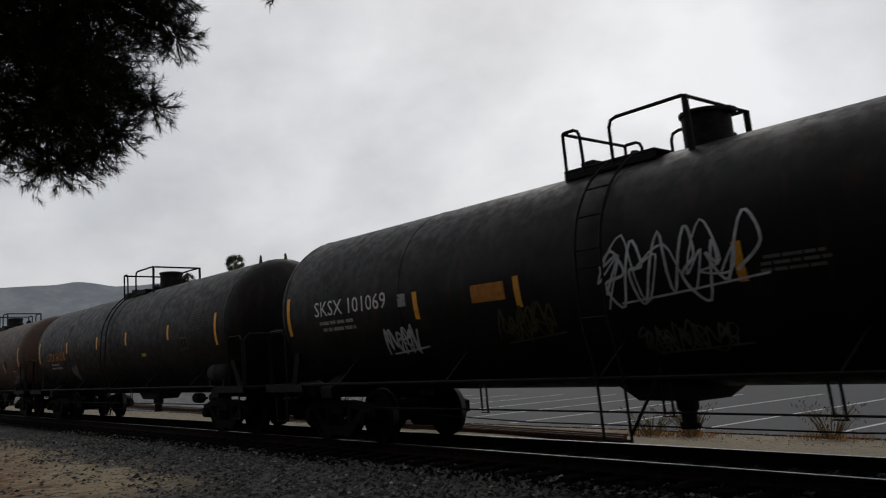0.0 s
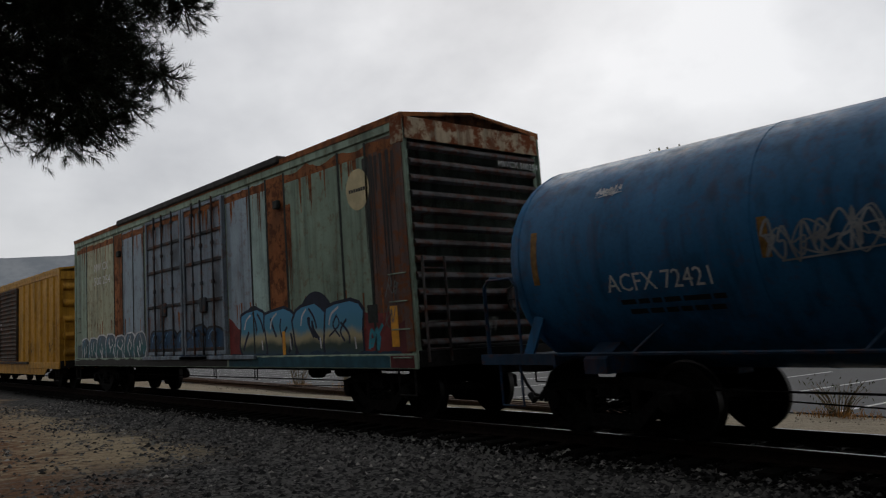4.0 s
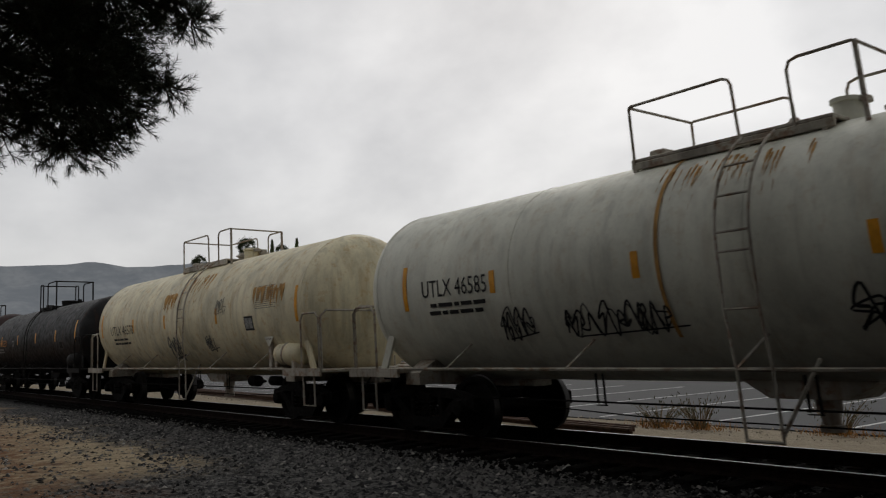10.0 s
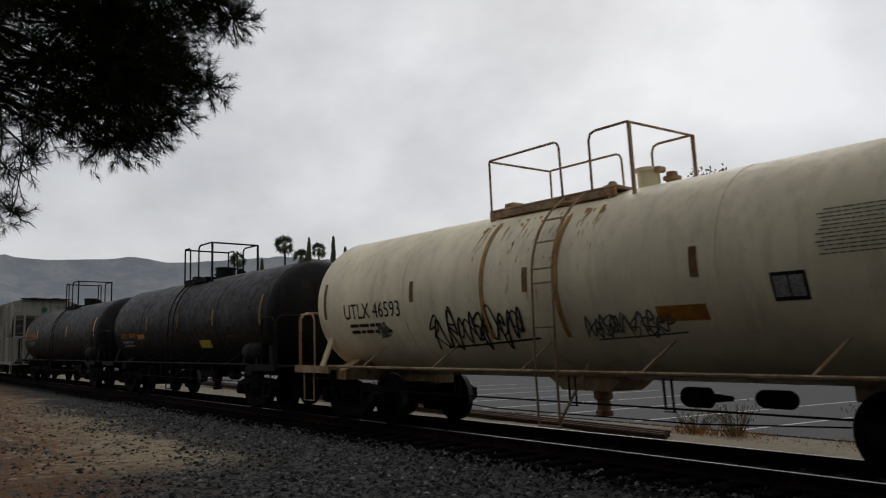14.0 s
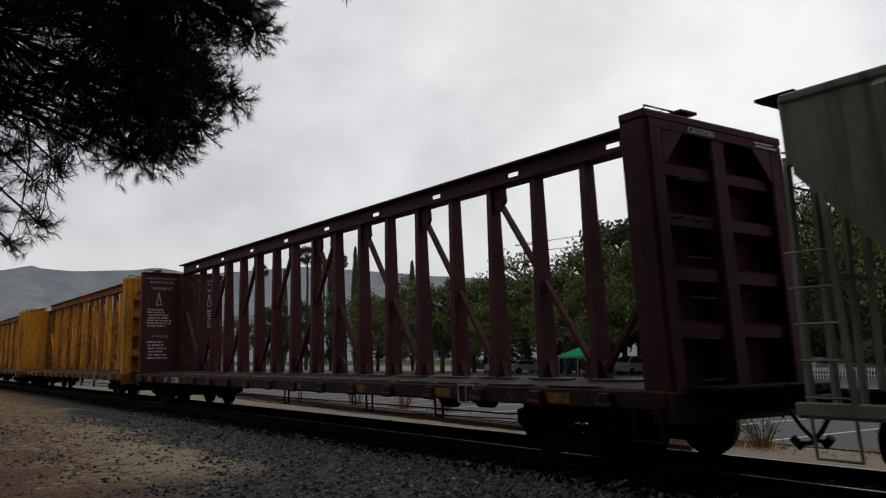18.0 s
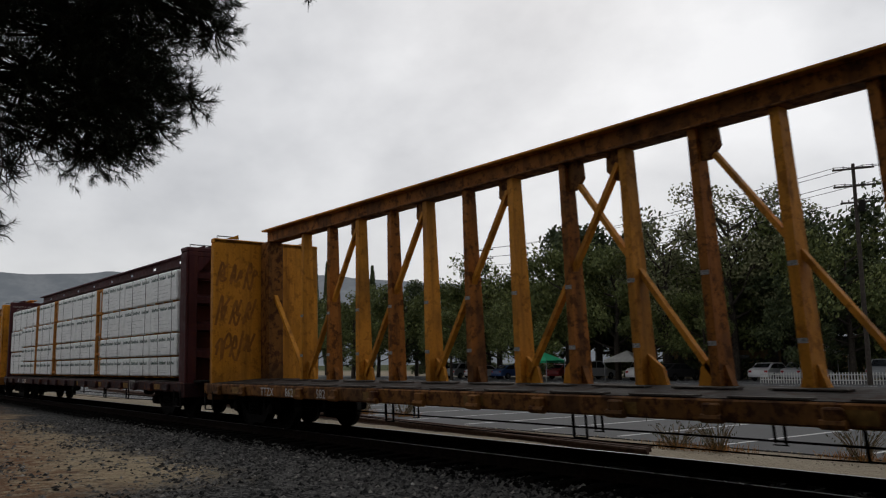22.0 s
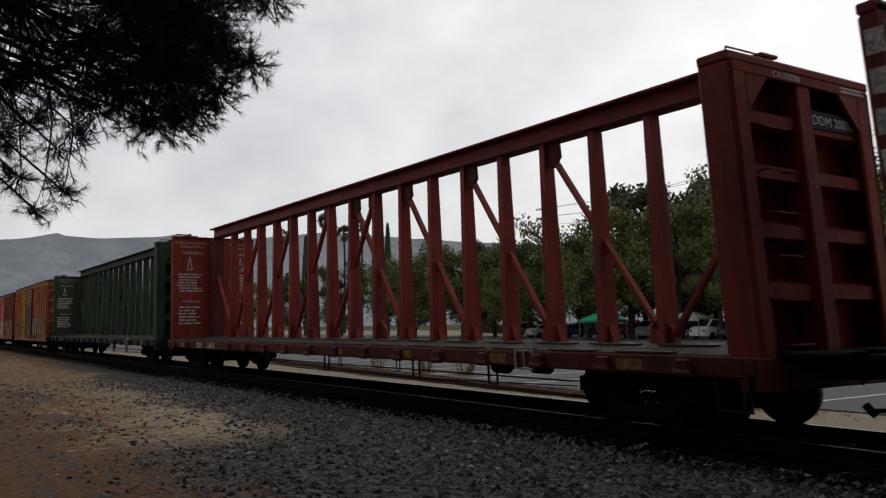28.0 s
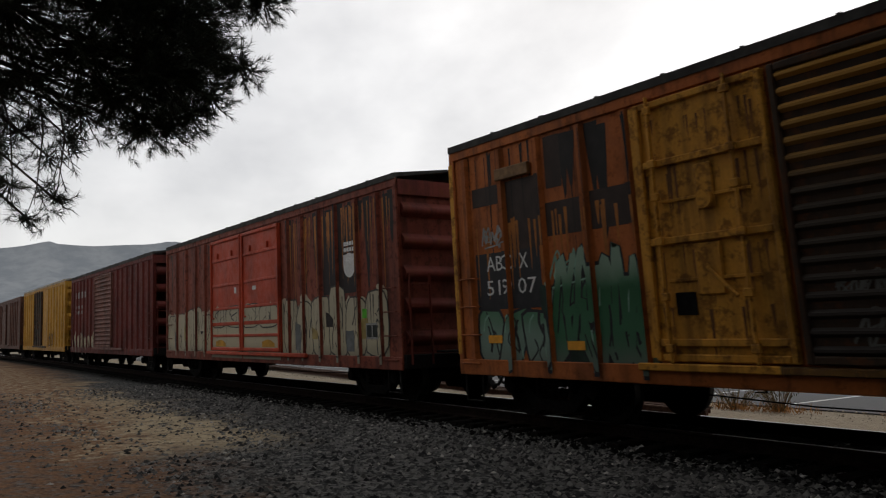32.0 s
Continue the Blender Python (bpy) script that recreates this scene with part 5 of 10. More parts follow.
def hopper_car(c0, c1, label, mat, dark):
    mid, L = (c0 + c1) / 2, (c1 - c0) / 2
    car = thing("hopper_car", label, "hopper car", "freight train")
    eave, sill, w = 3.96, 0.90, 1.5
    at = flat_side(w)
    # sides: a long wall whose lower corners slope inwards at the ends
    for s in (-1, 1):
        y0, y1 = (-w, -w + 0.05) if s < 0 else (w - 0.05, w)
        g = Geo().prism([(-L + 0.35, eave), (-L + 0.35, 3.2), (-L + 1.3, 2.15), (-L + 1.3, sill), (L - 1.3, sill), (L - 1.3, 2.15), (L - 0.35, 3.2), (L - 0.35, eave)], y0, y1, "y")
        part("side_wall", g, mat, car)
        part("side_sill", Geo().cbox(-L, L, y0 - 0.02, y1 + 0.02, sill - 0.14, sill - 0.001, 0.015), mat, car)
        part("top_rail", Geo().cbox(-L + 0.3, L - 0.3, y0 - 0.03, y1 + 0.03, eave + 0.001, eave + 0.1, 0.02), mat, car)
        for x in HOPPER_RIBS:
            yy = s * w
            pr = [(x - 0.08, yy), (x - 0.06, yy + s * 0.12), (x + 0.06, yy + s * 0.12), (x + 0.08, yy)]
            z0 = sill if abs(x) < L - 1.4 else 2.2
            part("rib", Geo().prism(pr if s > 0 else pr[::-1], z0, eave - 0.1, "z"), mat, car)
            part("rib_cap", Geo().prism([(yy, eave - 0.1), (yy + s * 0.12, eave - 0.1), (yy, eave - 0.01)][::-s], x - 0.08, x + 0.08, "x"), mat, car)
    # roof, hatches and running boards
    part("roof", Geo().prism([(-w, eave + 0.09), (-0.75, eave + 0.26), (0.75, eave + 0.26), (w, eave + 0.09)][::-1], -L + 0.3, L - 0.3, "x"), mat, car)
    part("hatch", Geo().cbox(-L + 1.2, L - 1.2, -0.32, 0.32, eave + 0.261, eave + 0.36, 0.03), mat, car)
    for s in (-1, 1):
        part("running_board", Geo().cbox(-L + 0.1, L - 0.1, min(s * 0.36, s * 0.72), max(s * 0.36, s * 0.72), eave + 0.262, eave + 0.29, 0.008), STEEL, car)
        part("roof_end_grate", Geo().cbox(min(s * (L - 0.3), s * (L + 0.2)), max(s * (L - 0.3), s * (L + 0.2)), -1.2, 1.2, eave + 0.2, eave + 0.24, 0.008), STEEL, car)
    # sloping end sheets and hopper bays
    for s in (-1, 1):
        g = Geo().prism([(s * (L - 0.36), eave), (s * (L - 0.36), 3.2), (s * (L - 2.9), 0.95), (s * (L - 3.0), 0.95), (s * (L - 0.6), 3.3), (s * (L - 0.6), eave)][::s], -w + 0.051, w - 0.051, "y")
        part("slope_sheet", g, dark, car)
        part("end_header", Geo().cbox(min(s * (L - 0.35), s * (L - 0.28)), max(s * (L - 0.35), s * (L - 0.28)), -w, w, 3.3, eave + 0.09, 0.01), mat, car)
        part("end_sheet", Geo().cbox(min(s * (L - 1.35), s * (L - 1.28)), max(s * (L - 1.35), s * (L - 1.28)), -w + 0.02, w - 0.02, sill, 2.2, 0.01), mat, car)
        for y in (-1.42, -0.95, -0.42, -0.02, 0.5, 1.0, 1.42):
            part("end_post", Geo().beam((s * (L - 0.24), y, 3.4), (s * (L - 0.12), y, sill - 0.1), 0.09, 0.05, (1, 0, 0)), mat, car)
        part("end_cross_rail", Geo().beam((s * (L - 0.17), -1.42, 2.2), (s * (L - 0.17), 1.42, 2.2), 0.05, 0.06), mat, car)
        for i in range(8):
            z = sill + 0.05 + i * 0.36
            xx = s * (L - 0.12 - 0.12 * (z - sill) / 2.5 + 0.04)
            part("rung", Geo().cyl((xx, -1.42, z), (xx, -0.95, z), 0.014, 5), mat, car)
            if i < 5:
                part("grab_iron", Geo().tube([(s * (L - 0.15), -w - 0.05, z), (s * (L - 0.6), -w - 0.05, z)], 0.014, 5), mat, car)
        part("corner_stile", Geo().beam((s * (L - 0.62), -w, sill - 0.1), (s * (L - 0.62), -w, 2.95), 0.03, 0.07, (1, 0, 0)).beam((s * (L - 0.62), w, sill - 0.1), (s * (L - 0.62), w, 2.95), 0.03, 0.07, (1, 0, 0)), mat, car)
        part("end_platform", Geo().cbox(min(s * (L - 1.27), s * L), max(s * (L - 1.27), s * L), -w, w, sill - 0.16, sill - 0.1, 0.012), mat, car)
        part("sill_step", Geo().tube([(s * (L - 0.15), -w, sill - 0.1), (s * (L - 0.15), -w, 0.36), (s * (L - 0.6), -w, 0.36), (s * (L - 0.6), -w, sill - 0.1)], 0.02, 5), mat, car)
        truck(car, s * (L - 1.75))
    part("air_reservoir", Geo().lathe([(0.0, 0.03), (0.05, 0.17), (0.15, 0.2), (0.75, 0.2), (0.85, 0.17), (0.9, 0.03)], 14, "x", (L - 1.15, 0.6, sill + 0.2)), STEEL, car, smooth=50)
    part("brake_wheel", Geo().tube([(L - 0.02, 0.62 + 0.25 * math.cos(a), sill + 0.8 + 0.25 * math.sin(a)) for a in [i * math.pi / 8 for i in range(16)]], 0.018, 5, True), STEEL, car)
    for x in (-3.7, 0.0, 3.7):
        part("hopper_bay", Geo().prism([(x - 1.75, sill), (x + 1.75, sill), (x + 0.45, 0.42), (x - 0.45, 0.42)][::-1], -w + 0.25, w - 0.25, "y"), GRIME, car)
        part("discharge_gate", Geo().cbox(x - 0.55, x + 0.55, -w + 0.15, w - 0.15, 0.32, 0.419, 0.02), STEEL, car)
    part("center_sill", Geo().cbox(-L - 0.5, L + 0.5, -0.17, 0.17, 0.70, 0.96, 0.02), GRIME, car)
    draft_gear(car, L)
    return car, at, L, mid


# ---- ground ----
def ground_material():
    k = Nodes("gravel_sand_and_litter")
    x, y, z = k.coords()
    wob = k.math("MULTIPLY", k.math("SUBTRACT", k.noise(0.55, 5), 0.5), 5.0)
    wob2 = k.math("MULTIPLY", k.math("SUBTRACT", k.noise(2.6, 5), 0.5), 1.6)
    stones = k.noise(26, 3, 0.5)
    vor = k.n.new("ShaderNodeTexVoronoi")
    vor.inputs["Scale"].default_value = 17.0
    k.l.new(k.tc.outputs["Object"], vor.inputs["Vector"])
    sep = k.n.new("ShaderNodeSeparateColor")
    k.l.new(vor.outputs["Color"], sep.inputs["Color"])
    grey = k.mix(k.range(sep.outputs["Red"], 0.15, 0.95), (0.02, 0.02, 0.0205), (0.125, 0.121, 0.114))
    sand = k.mix(k.noise(7, 6), (0.26, 0.205, 0.13), (0.44, 0.355, 0.235))
    speck = k.range(sep.outputs["Green"], 0.80, 0.84)
    sand = k.mix(k.math("MULTIPLY", speck, k.range(k.noise(1.1, 4), 0.42, 0.62)), sand, (0.03, 0.025, 0.02))
    litter = k.mix(k.noise(14, 6), (0.06, 0.033, 0.02), (0.24, 0.125, 0.065))
    # the bare patch of sand lies along a line that runs off to the west
    yy = k.math("ADD", k.math("ADD", y, k.math("MULTIPLY", x, 0.03)), wob)
    band = k.math("SUBTRACT", 1.0, k.range(k.math("ABSOLUTE", k.math("SUBTRACT", yy, 3.35), 0.0), 0.7, 2.2))
    near = k.math("SUBTRACT", 1.0, k.range(k.math("ADD", x, wob2), -13.2, -10.8))
    patch = k.math("MULTIPLY", band, near)
    c = k.mix(k.math("MULTIPLY", patch, k.range(k.noise(3.0, 5), 0.25, 0.5)), grey, sand)
    l0 = k.math("SUBTRACT", 1.0, k.range(k.math("ADD", k.math("ADD", y, k.math("MULTIPLY", x, 0.12)), k.math("MULTIPLY", wob, 0.5)), 0.9, 2.9))
    c = k.mix(k.math("MULTIPLY", l0, k.range(k.noise(4.0, 5), 0.3, 0.6)), c, litter)
    # near-black band along the rails: the train's shade put into the ground colour
    track_shade = k.math("SUBTRACT", 1.0, k.range(k.math("ABSOLUTE", k.math("SUBTRACT", k.math("ADD", y, k.math("MULTIPLY", wob2, 0.25)), TRACK_Y), 0.0), 1.5, 2.2))
    c = k.mix(track_shade, c, (0.008, 0.0075, 0.007))
    # the dry strip beyond the rails
    far = k.range(k.math("ADD", y, wob2), 10.9, 11.5)
    dry = k.mix(k.noise(5, 6), (0.20, 0.165, 0.115), (0.36, 0.31, 0.235))
    c = k.mix(far, c, dry)
    # grass far away
    c = k.mix(k.range(y, 90, 140), c, (0.06, 0.07, 0.03))
    k.bump(vor.outputs["Distance"], 0.7, 0.05)
    return k.done(c, 0.95, 0, 0.06)


def ground_height(x, y):
    h = 0.05 * (noise.noise((x * 0.35, y * 0.35, 0.0)) + 0.5 * noise.noise((x * 1.3, y * 1.3, 3.0)))
    if 7.0 < y < 11.6:
        h = h * 0.4 + 0.06 * max(0.0, 1 - abs(y - TRACK_Y) / 2.2)
    if y > 13.0:
        h = h * 0.3 - 0.06
    return h


def make_ground():
    xs = [-2600, -900, -420, -220, -140, -100] + [-80 + 2 * i for i in range(20)] + [-40 + 0.5 * i for i in range(100)] + [12, 16, 24, 50, 120, 400, 1200, 2600]
    ys = [-2000, -600, -150, -50, -20, -10, -5] + [-3 + 0.45 * i for i in range(44)] + [18, 22, 30, 45, 70, 110, 200, 500, 1200, 3000]
    vs = [(x, y, ground_height(x, y) if -81 < x < 10 and -4 < y < 60 else -0.06) for y in ys for x in xs]
    n = len(xs)
    fs = [(j * n + i, j * n + i + 1, (j + 1) * n + i + 1, (j + 1) * n + i) for j in range(len(ys) - 1) for i in range(n - 1)]
    g = Geo().add(vs, fs)
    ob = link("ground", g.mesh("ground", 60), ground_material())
    tagged(ob, "grey gravel, bare sand and brown pine litter", "ground", kind="structure")


make_ground()

# unseen dark timber walls, added behind the camera to block low sky light
SHADE_WALL_WOOD = plain("shade_wall_timber", (0.05, 0.04, 0.032), 0.9, 0, 0.4, 3)
tagged(link("wall_south", Geo().cbox(-16.0, 12, -6.4, -6.0, -0.1, 7.5, 0.02).mesh("wall_south"), SHADE_WALL_WOOD), "unseen dark timber wall added to shade the track side", "wall", kind="structure")

tagged(link("wall_west", Geo().cbox(-60.0, -16.002, -6.3, -6.0, -0.1, 4.5, 0.02).mesh("wall_west"), SHADE_WALL_WOOD), "unseen low dark timber wall added to shade the track side", "wall", kind="structure")
tagged(link("wall_east", Geo().cbox(12.002, 12.4, -6.4, 2.3, -0.1, 12.0, 0.02).mesh("wall_east"), SHADE_WALL_WOOD), "unseen dark timber wall added to shade the near side", "wall", kind="structure")


# ---- track ----
RAIL_SIDE = plain("rusty_rail", (0.016, 0.010, 0.008), 0.9, 0, 0.4, 12, spec=0.05)
RAIL_HEAD = plain("worn_rail_head", (0.36, 0.36, 0.37), 0.42, 1.0, 0.08, 6, 0.02)
TIE_WOOD = plain("creosoted_wood", (0.008, 0.007, 0.006), 0.95, 0, 0.5, 10, 0.4, spec=0.03)


def rail_profile(z):
    h = [(-0.07, 0), (0.07, 0), (0.07, 0.012), (0.012, 0.03), (0.009, 0.11), (0.036, 0.125), (0.036, 0.152), (0.028, 0.16), (-0.028, 0.16), (-0.036, 0.152), (-0.036, 0.125), (-0.009, 0.11), (-0.012, 0.03), (-0.07, 0.012)]
    return [(y, z + t) for y, t in h]


track = thing("railway_track", "steel rails on dark wooden ties in grey ballast", "railway track", kind="structure")
for q in (-1, 1):
    y = TRACK_Y + q * 0.755
    g = Geo().prism([(y + a, b) for a, b in rail_profile(RAIL_TOP - 0.16)], -420, 60, "x")
    r = part("rail", g, RAIL_SIDE, track, smooth=40)
    part("rail_head", Geo().add([(-420, y - 0.027, RAIL_TOP + 0.0005), (60, y - 0.027, RAIL_TOP + 0.0005), (60, y + 0.027, RAIL_TOP + 0.0005), (-420, y + 0.027, RAIL_TOP + 0.0005)], [(0, 1, 2, 3)]), RAIL_HEAD, r)
tie = Geo().cbox(-0.115, 0.115, -1.3, 1.3, -0.12, 0.0, 0.012).mesh("tie")
tie.materials.append(TIE_WOOD)
plate = Geo().cbox(-0.09, 0.09, -0.17, 0.17, 0.0, 0.014, 0.004).mesh("tie_plate")
plate.materials.append(RAIL_SIDE)
rnd = random.Random(4)
for i in range(230):
    x = 8.0 - 0.53 * i
    t = link("tie", tie, None, track, m=pose(x + rnd.uniform(-0.03, 0.03), TRACK_Y + rnd.uniform(-0.05, 0.05), RAIL_TOP - 0.176, 0, 0, rnd.uniform(-1, 1)))
    if i < 90:
        for q in (-1, 1):
            link("tie_plate", plate, None, t, m=pose(0, q * 0.755, 0.0))


def stone_mesh(count, place, size, seed, flat=0.7):
    """Loose angular stones, each a bent eight-sided lump."""
    rnd = np.random.RandomState(seed)
    base = np.array([(1, 0, 0), (-1, 0, 0), (0, 1, 0), (0, -1, 0), (0, 0, 1), (0, 0, -0.6)], float)
    tri = np.array([(0, 2, 4), (2, 1, 4), (1, 3, 4), (3, 0, 4), (2, 0, 5), (1, 2, 5), (3, 1, 5), (0, 3, 5)])
    pos = place(rnd, count)
    s = size[0] + (size[1] - size[0]) * rnd.rand(count) ** 2.2
    v = base[None] * (0.65 + 0.7 * rnd.rand(count, 6, 1)) + 0.25 * (rnd.rand(count, 6, 3) - 0.5)
    v[:, :, 2] *= flat
    a = rnd.rand(count) * 6.283
    ca, sa = np.cos(a)[:, None], np.sin(a)[:, None]
    x, y = v[:, :, 0] * ca - v[:, :, 1] * sa, v[:, :, 0] * sa + v[:, :, 1] * ca
    v = np.stack([x, y, v[:, :, 2]], 2) * s[:, None, None] + pos[:, None, :]
    f = (tri[None] + 6 * np.arange(count)[:, None, None]).reshape(-1, 3)
    me = bpy.data.meshes.new("stones")
    me.from_pydata(v.reshape(-1, 3).tolist(), [], f.tolist())
    me.update()
    return me


def gravel_material():
    k = Nodes("crushed_stone")
    isl = k.n.new("ShaderNodeNewGeometry").outputs["Random Per Island"]
    c = k.mix(k.range(isl, 0.0, 1.0), (0.019, 0.019, 0.0195), (0.165, 0.159, 0.15))
    c = k.mix(k.range(isl, 0.965, 0.99), c, (0.33, 0.31, 0.28))
    k.bump(k.noise(60, 3), 0.3, 0.005)
    return k.done(c, 0.95, 0, 0.06)


GRAVEL = gravel_material()
# ballast stones carry the shade under the train in their colour
SHADED_STONE = plain("shade_black_stone", (0.0075, 0.007, 0.0065), 0.95, 0, 0.6, 30, spec=0.04)


def near_gravel(rnd, n):
    u = rnd.rand(n)
    x = 1.5 - 30 * u ** 1.7
    y = 1.6 + 6.8 * rnd.rand(n) ** 0.75
    keep = ~((np.abs(y + 0.03 * x - 3.35 + 0.5 * np.sin(x * 0.9)) < 1.1) & (x < -11.5) & (rnd.rand(n) < 0.8)) & ~((y < 2.6) & (rnd.rand(n) < 0.6))
    x, y = np.where(keep, x, 1.5 - 14 * u), np.where(keep, y, 6.2 + 2.1 * rnd.rand(n))
    z = np.array([ground_height(a, b) for a, b in zip(x, y)])
    return np.stack([x, y, z], 1)


def ballast(rnd, n):
    x = 6 - 42 * rnd.rand(n) ** 1.3
    y = TRACK_Y + 1.9 * (2 * rnd.rand(n) - 1)
    z = np.full(n, 0.05) + 0.03 * rnd.rand(n)
    return np.stack([x, y, z], 1)


def far_gravel(rnd, n):
    x = 4 - 45 * rnd.rand(n) ** 1.3
    y = 11.2 + 3.3 * rnd.rand(n)
    return np.stack([x, y, np.full(n, -0.03)], 1)


tagged(link("gravel", stone_mesh(42000, near_gravel, (0.012, 0.052), 5), GRAVEL), "loose grey crushed stone beside the track", "gravel", kind="stuff")
tagged(link("ballast", stone_mesh(11000, ballast, (0.02, 0.05), 6), SHADED_STONE), "dark ballast between and beside the rails", "ballast", kind="stuff")
DRY_STONE = plain("pale_dry_gravel", (0.3, 0.26, 0.2), 0.9, 0, 0.4, 20)
tagged(link("pale_gravel", stone_mesh(5000, far_gravel, (0.01, 0.035), 7), DRY_STONE), "pale dry gravel beyond the rails", "gravel", kind="stuff")
PALE = plain("pale_stone", (0.5, 0.48, 0.44), 0.8, 0, 0.2, 20)
DARKBIT = plain("dark_bark_bit", (0.02, 0.016, 0.012), 0.9, 0, 0.3, 20)
for i, (x, y, s) in enumerate([(-7.62, 8.13, 0.085), (-7.95, 5.6, 0.05), (-10.6, 7.6, 0.05), (-6.3, 7.7, 0.06), (-9.4, 6.7, 0.04), (-5.2, 7.9, 0.05), (-8.9, 8.2, 0.05)]):
    m = stone_mesh(1, lambda r, n: np.zeros((n, 3)), (s, s), 20 + i, 0.6)
    tagged(link("stone", m, PALE, m=pose(x, y, ground_height(x, y) + 0.01)), "pale stone lying on the gravel", "stone")
for i, (x, y, s) in enumerate([(-12.6, 2.95, 0.09), (-13.7, 4.78, 0.10), (-13.5, 3.05, 0.07), (-12.3, 2.9, 0.06), (-12.9, 3.15, 0.05), (-14.6, 3.6, 0.05), (-12.1, 3.3, 0.04), (-15.2, 4.4, 0.05)]):
    m = stone_mesh(1, lambda r, n: np.zeros((n, 3)), (s, s), 40 + i, 0.35)
    tagged(link("bark_chip", m, DARKBIT, m=pose(x, y, ground_height(x, y) + 0.01)), "dark chip of bark on the sand", "bark chip")

# spare rails lying beside the track
SPARE = plain("brown_spare_rail", (0.085, 0.05, 0.036), 0.85, 0, 0.35, 10)
for i, dy in enumerate((0.0, 0.26, 0.55)):
    g = Geo().prism([(a, b) for a, b in rail_profile(0.0)], -60.0, 0.0, "x")
    ob = link("spare_rail", g.mesh("spare_rail", 40), SPARE, m=pose(-9.5 - 0.18 * i, 11.75 + dy, -0.03, 0, 0, -6.2))
    tagged(ob, "rusty brown spare rail lying on the gravel", "rail", "spare rails")


# ---- parking lot ----
def lot_material():
    k = Nodes("old_asphalt")
    a, b = k.noise(60, 4), k.noise(0.6, 5)
    c = k.mix(k.range(a, 0.3, 0.8), (0.04, 0.041, 0.043), (0.078, 0.078, 0.08))
    c = k.mix(k.math("MULTIPLY", k.range(b, 0.45, 0.7), 0.5), c, (0.045, 0.045, 0.046))
    k.bump(a, 0.2, 0.005)
    return k.done(c, 0.8, 0, 0.35)


lot = link("parking_lot", Geo().prism([(-150, 14.45), (40, 14.45), (40, 66), (-150, 66)], -0.2, -0.035, "z").mesh("parking_lot"), lot_material())
tagged(lot, "grey asphalt parking lot with white stall lines", "parking lot", kind="structure")
LINE = plain("white_road_paint", (0.62, 0.62, 0.6), 0.7, 0, 0.2, 8)
line = Geo().add([(-0.05, 0, 0), (0.05, 0, 0), (0.05, 5.4, 0), (-0.05, 5.4, 0)], [(0, 1, 2, 3)]).mesh("stall_line")
line.materials.append(LINE)
for row, y in enumerate((14.75, 20.2, 32.5, 37.9, 50.2, 55.6)):
    for i in range(30):
        x = -1.9 - 2.715 * i - (0.0 if row < 2 else 0.7)
        link("stall_line", line, None, lot, m=pose(x, y, -0.031))

# ---- dry shrubs by the lot ----
TWIG = plain("dry_twig", (0.16, 0.115, 0.06), 0.9, 0, 0.4, 10)
STRAW = plain("orange_dry_grass", (0.34, 0.16, 0.045), 0.9, 0, 0.4, 6)
LEAFY = plain("dull_shrub_leaf", (0.07, 0.075, 0.035), 0.8, 0, 0.4, 6)


def shrub(x, y, h, seed, leafy=True):
    rnd = random.Random(seed)
    ob = thing("dry_shrub", "dry upright shrub with straw round its foot beside the lot", "shrub", "dry shrubs", m=pose(x, y, -0.04))
    g = Geo()
    tips = []
    for i in range(34):
        a, r = rnd.uniform(0, 6.28), rnd.uniform(0.03, 0.16)
        b, top = rnd.uniform(0.25, 0.55), h * rnd.uniform(0.6, 1.0)
        p = (r * math.cos(a), r * math.sin(a), 0)
        q = (p[0] * 1.6 + 0.25 * b * math.cos(a), p[1] * 1.6 + 0.25 * b * math.sin(a), top * 0.6)
        e = (p[0] * 2 + 0.6 * b * math.cos(a), p[1] * 2 + 0.6 * b * math.sin(a), top)
        g.tube([p, q, e], [0.008, 0.006, 0.003], 4)
        tips += [q, e]
    part("stem_mass", g, TWIG, ob)["kind"] = "stuff"
    g = Geo()
    for t in tips:
        for i in range(2):
            c = Vector(t) + Vector((rnd.uniform(-0.1, 0.1), rnd.uniform(-0.1, 0.1), rnd.uniform(-0.25, 0.1)))
            d = Vector((rnd.uniform(-1, 1), rnd.uniform(-1, 1), rnd.uniform(0.0, 1.6))).normalized() * rnd.uniform(0.05, 0.11)
            s = d.orthogonal().normalized() * 0.012
            g.add([c - s, c + d * 0.5 + s * 0.6, c + d, c + d * 0.5 - s], [(0, 1, 2, 3)])
    part("leaves", g, LEAFY, ob)["kind"] = "stuff"
    g = Geo()
    for i in range(160):
        a, r = rnd.uniform(0, 6.28), rnd.uniform(0, 0.55)
        c = Vector((r * 1.5 * math.cos(a), r * 0.7 * math.sin(a), 0))
        d = Vector((rnd.uniform(-1, 1), rnd.uniform(-1, 1), rnd.uniform(0.5, 2.2))).normalized() * rnd.uniform(0.08, 0.26)
        s = d.orthogonal().normalized() * 0.006
        g.add([c - s, c + s, c + d], [(0, 1, 2)])
    part("straw", g, STRAW, ob)["kind"] = "stuff"


for i, (x, y, h) in enumerate([(-10.3, 13.6, 0.5), (-9.45, 13.75, 0.62), (-7.0, 14.15, 0.6), (-24.5, 15.4, 0.8), (-22.4, 15.6, 0.6), (-27.5, 15.2, 1.1)]):
    shrub(x, y, h, 60 + i)


# ---- trees, poles and distance ----
BARK = plain("grey_brown_bark", (0.055, 0.045, 0.036), 0.9, 0, 0.4, 8, 0.5)


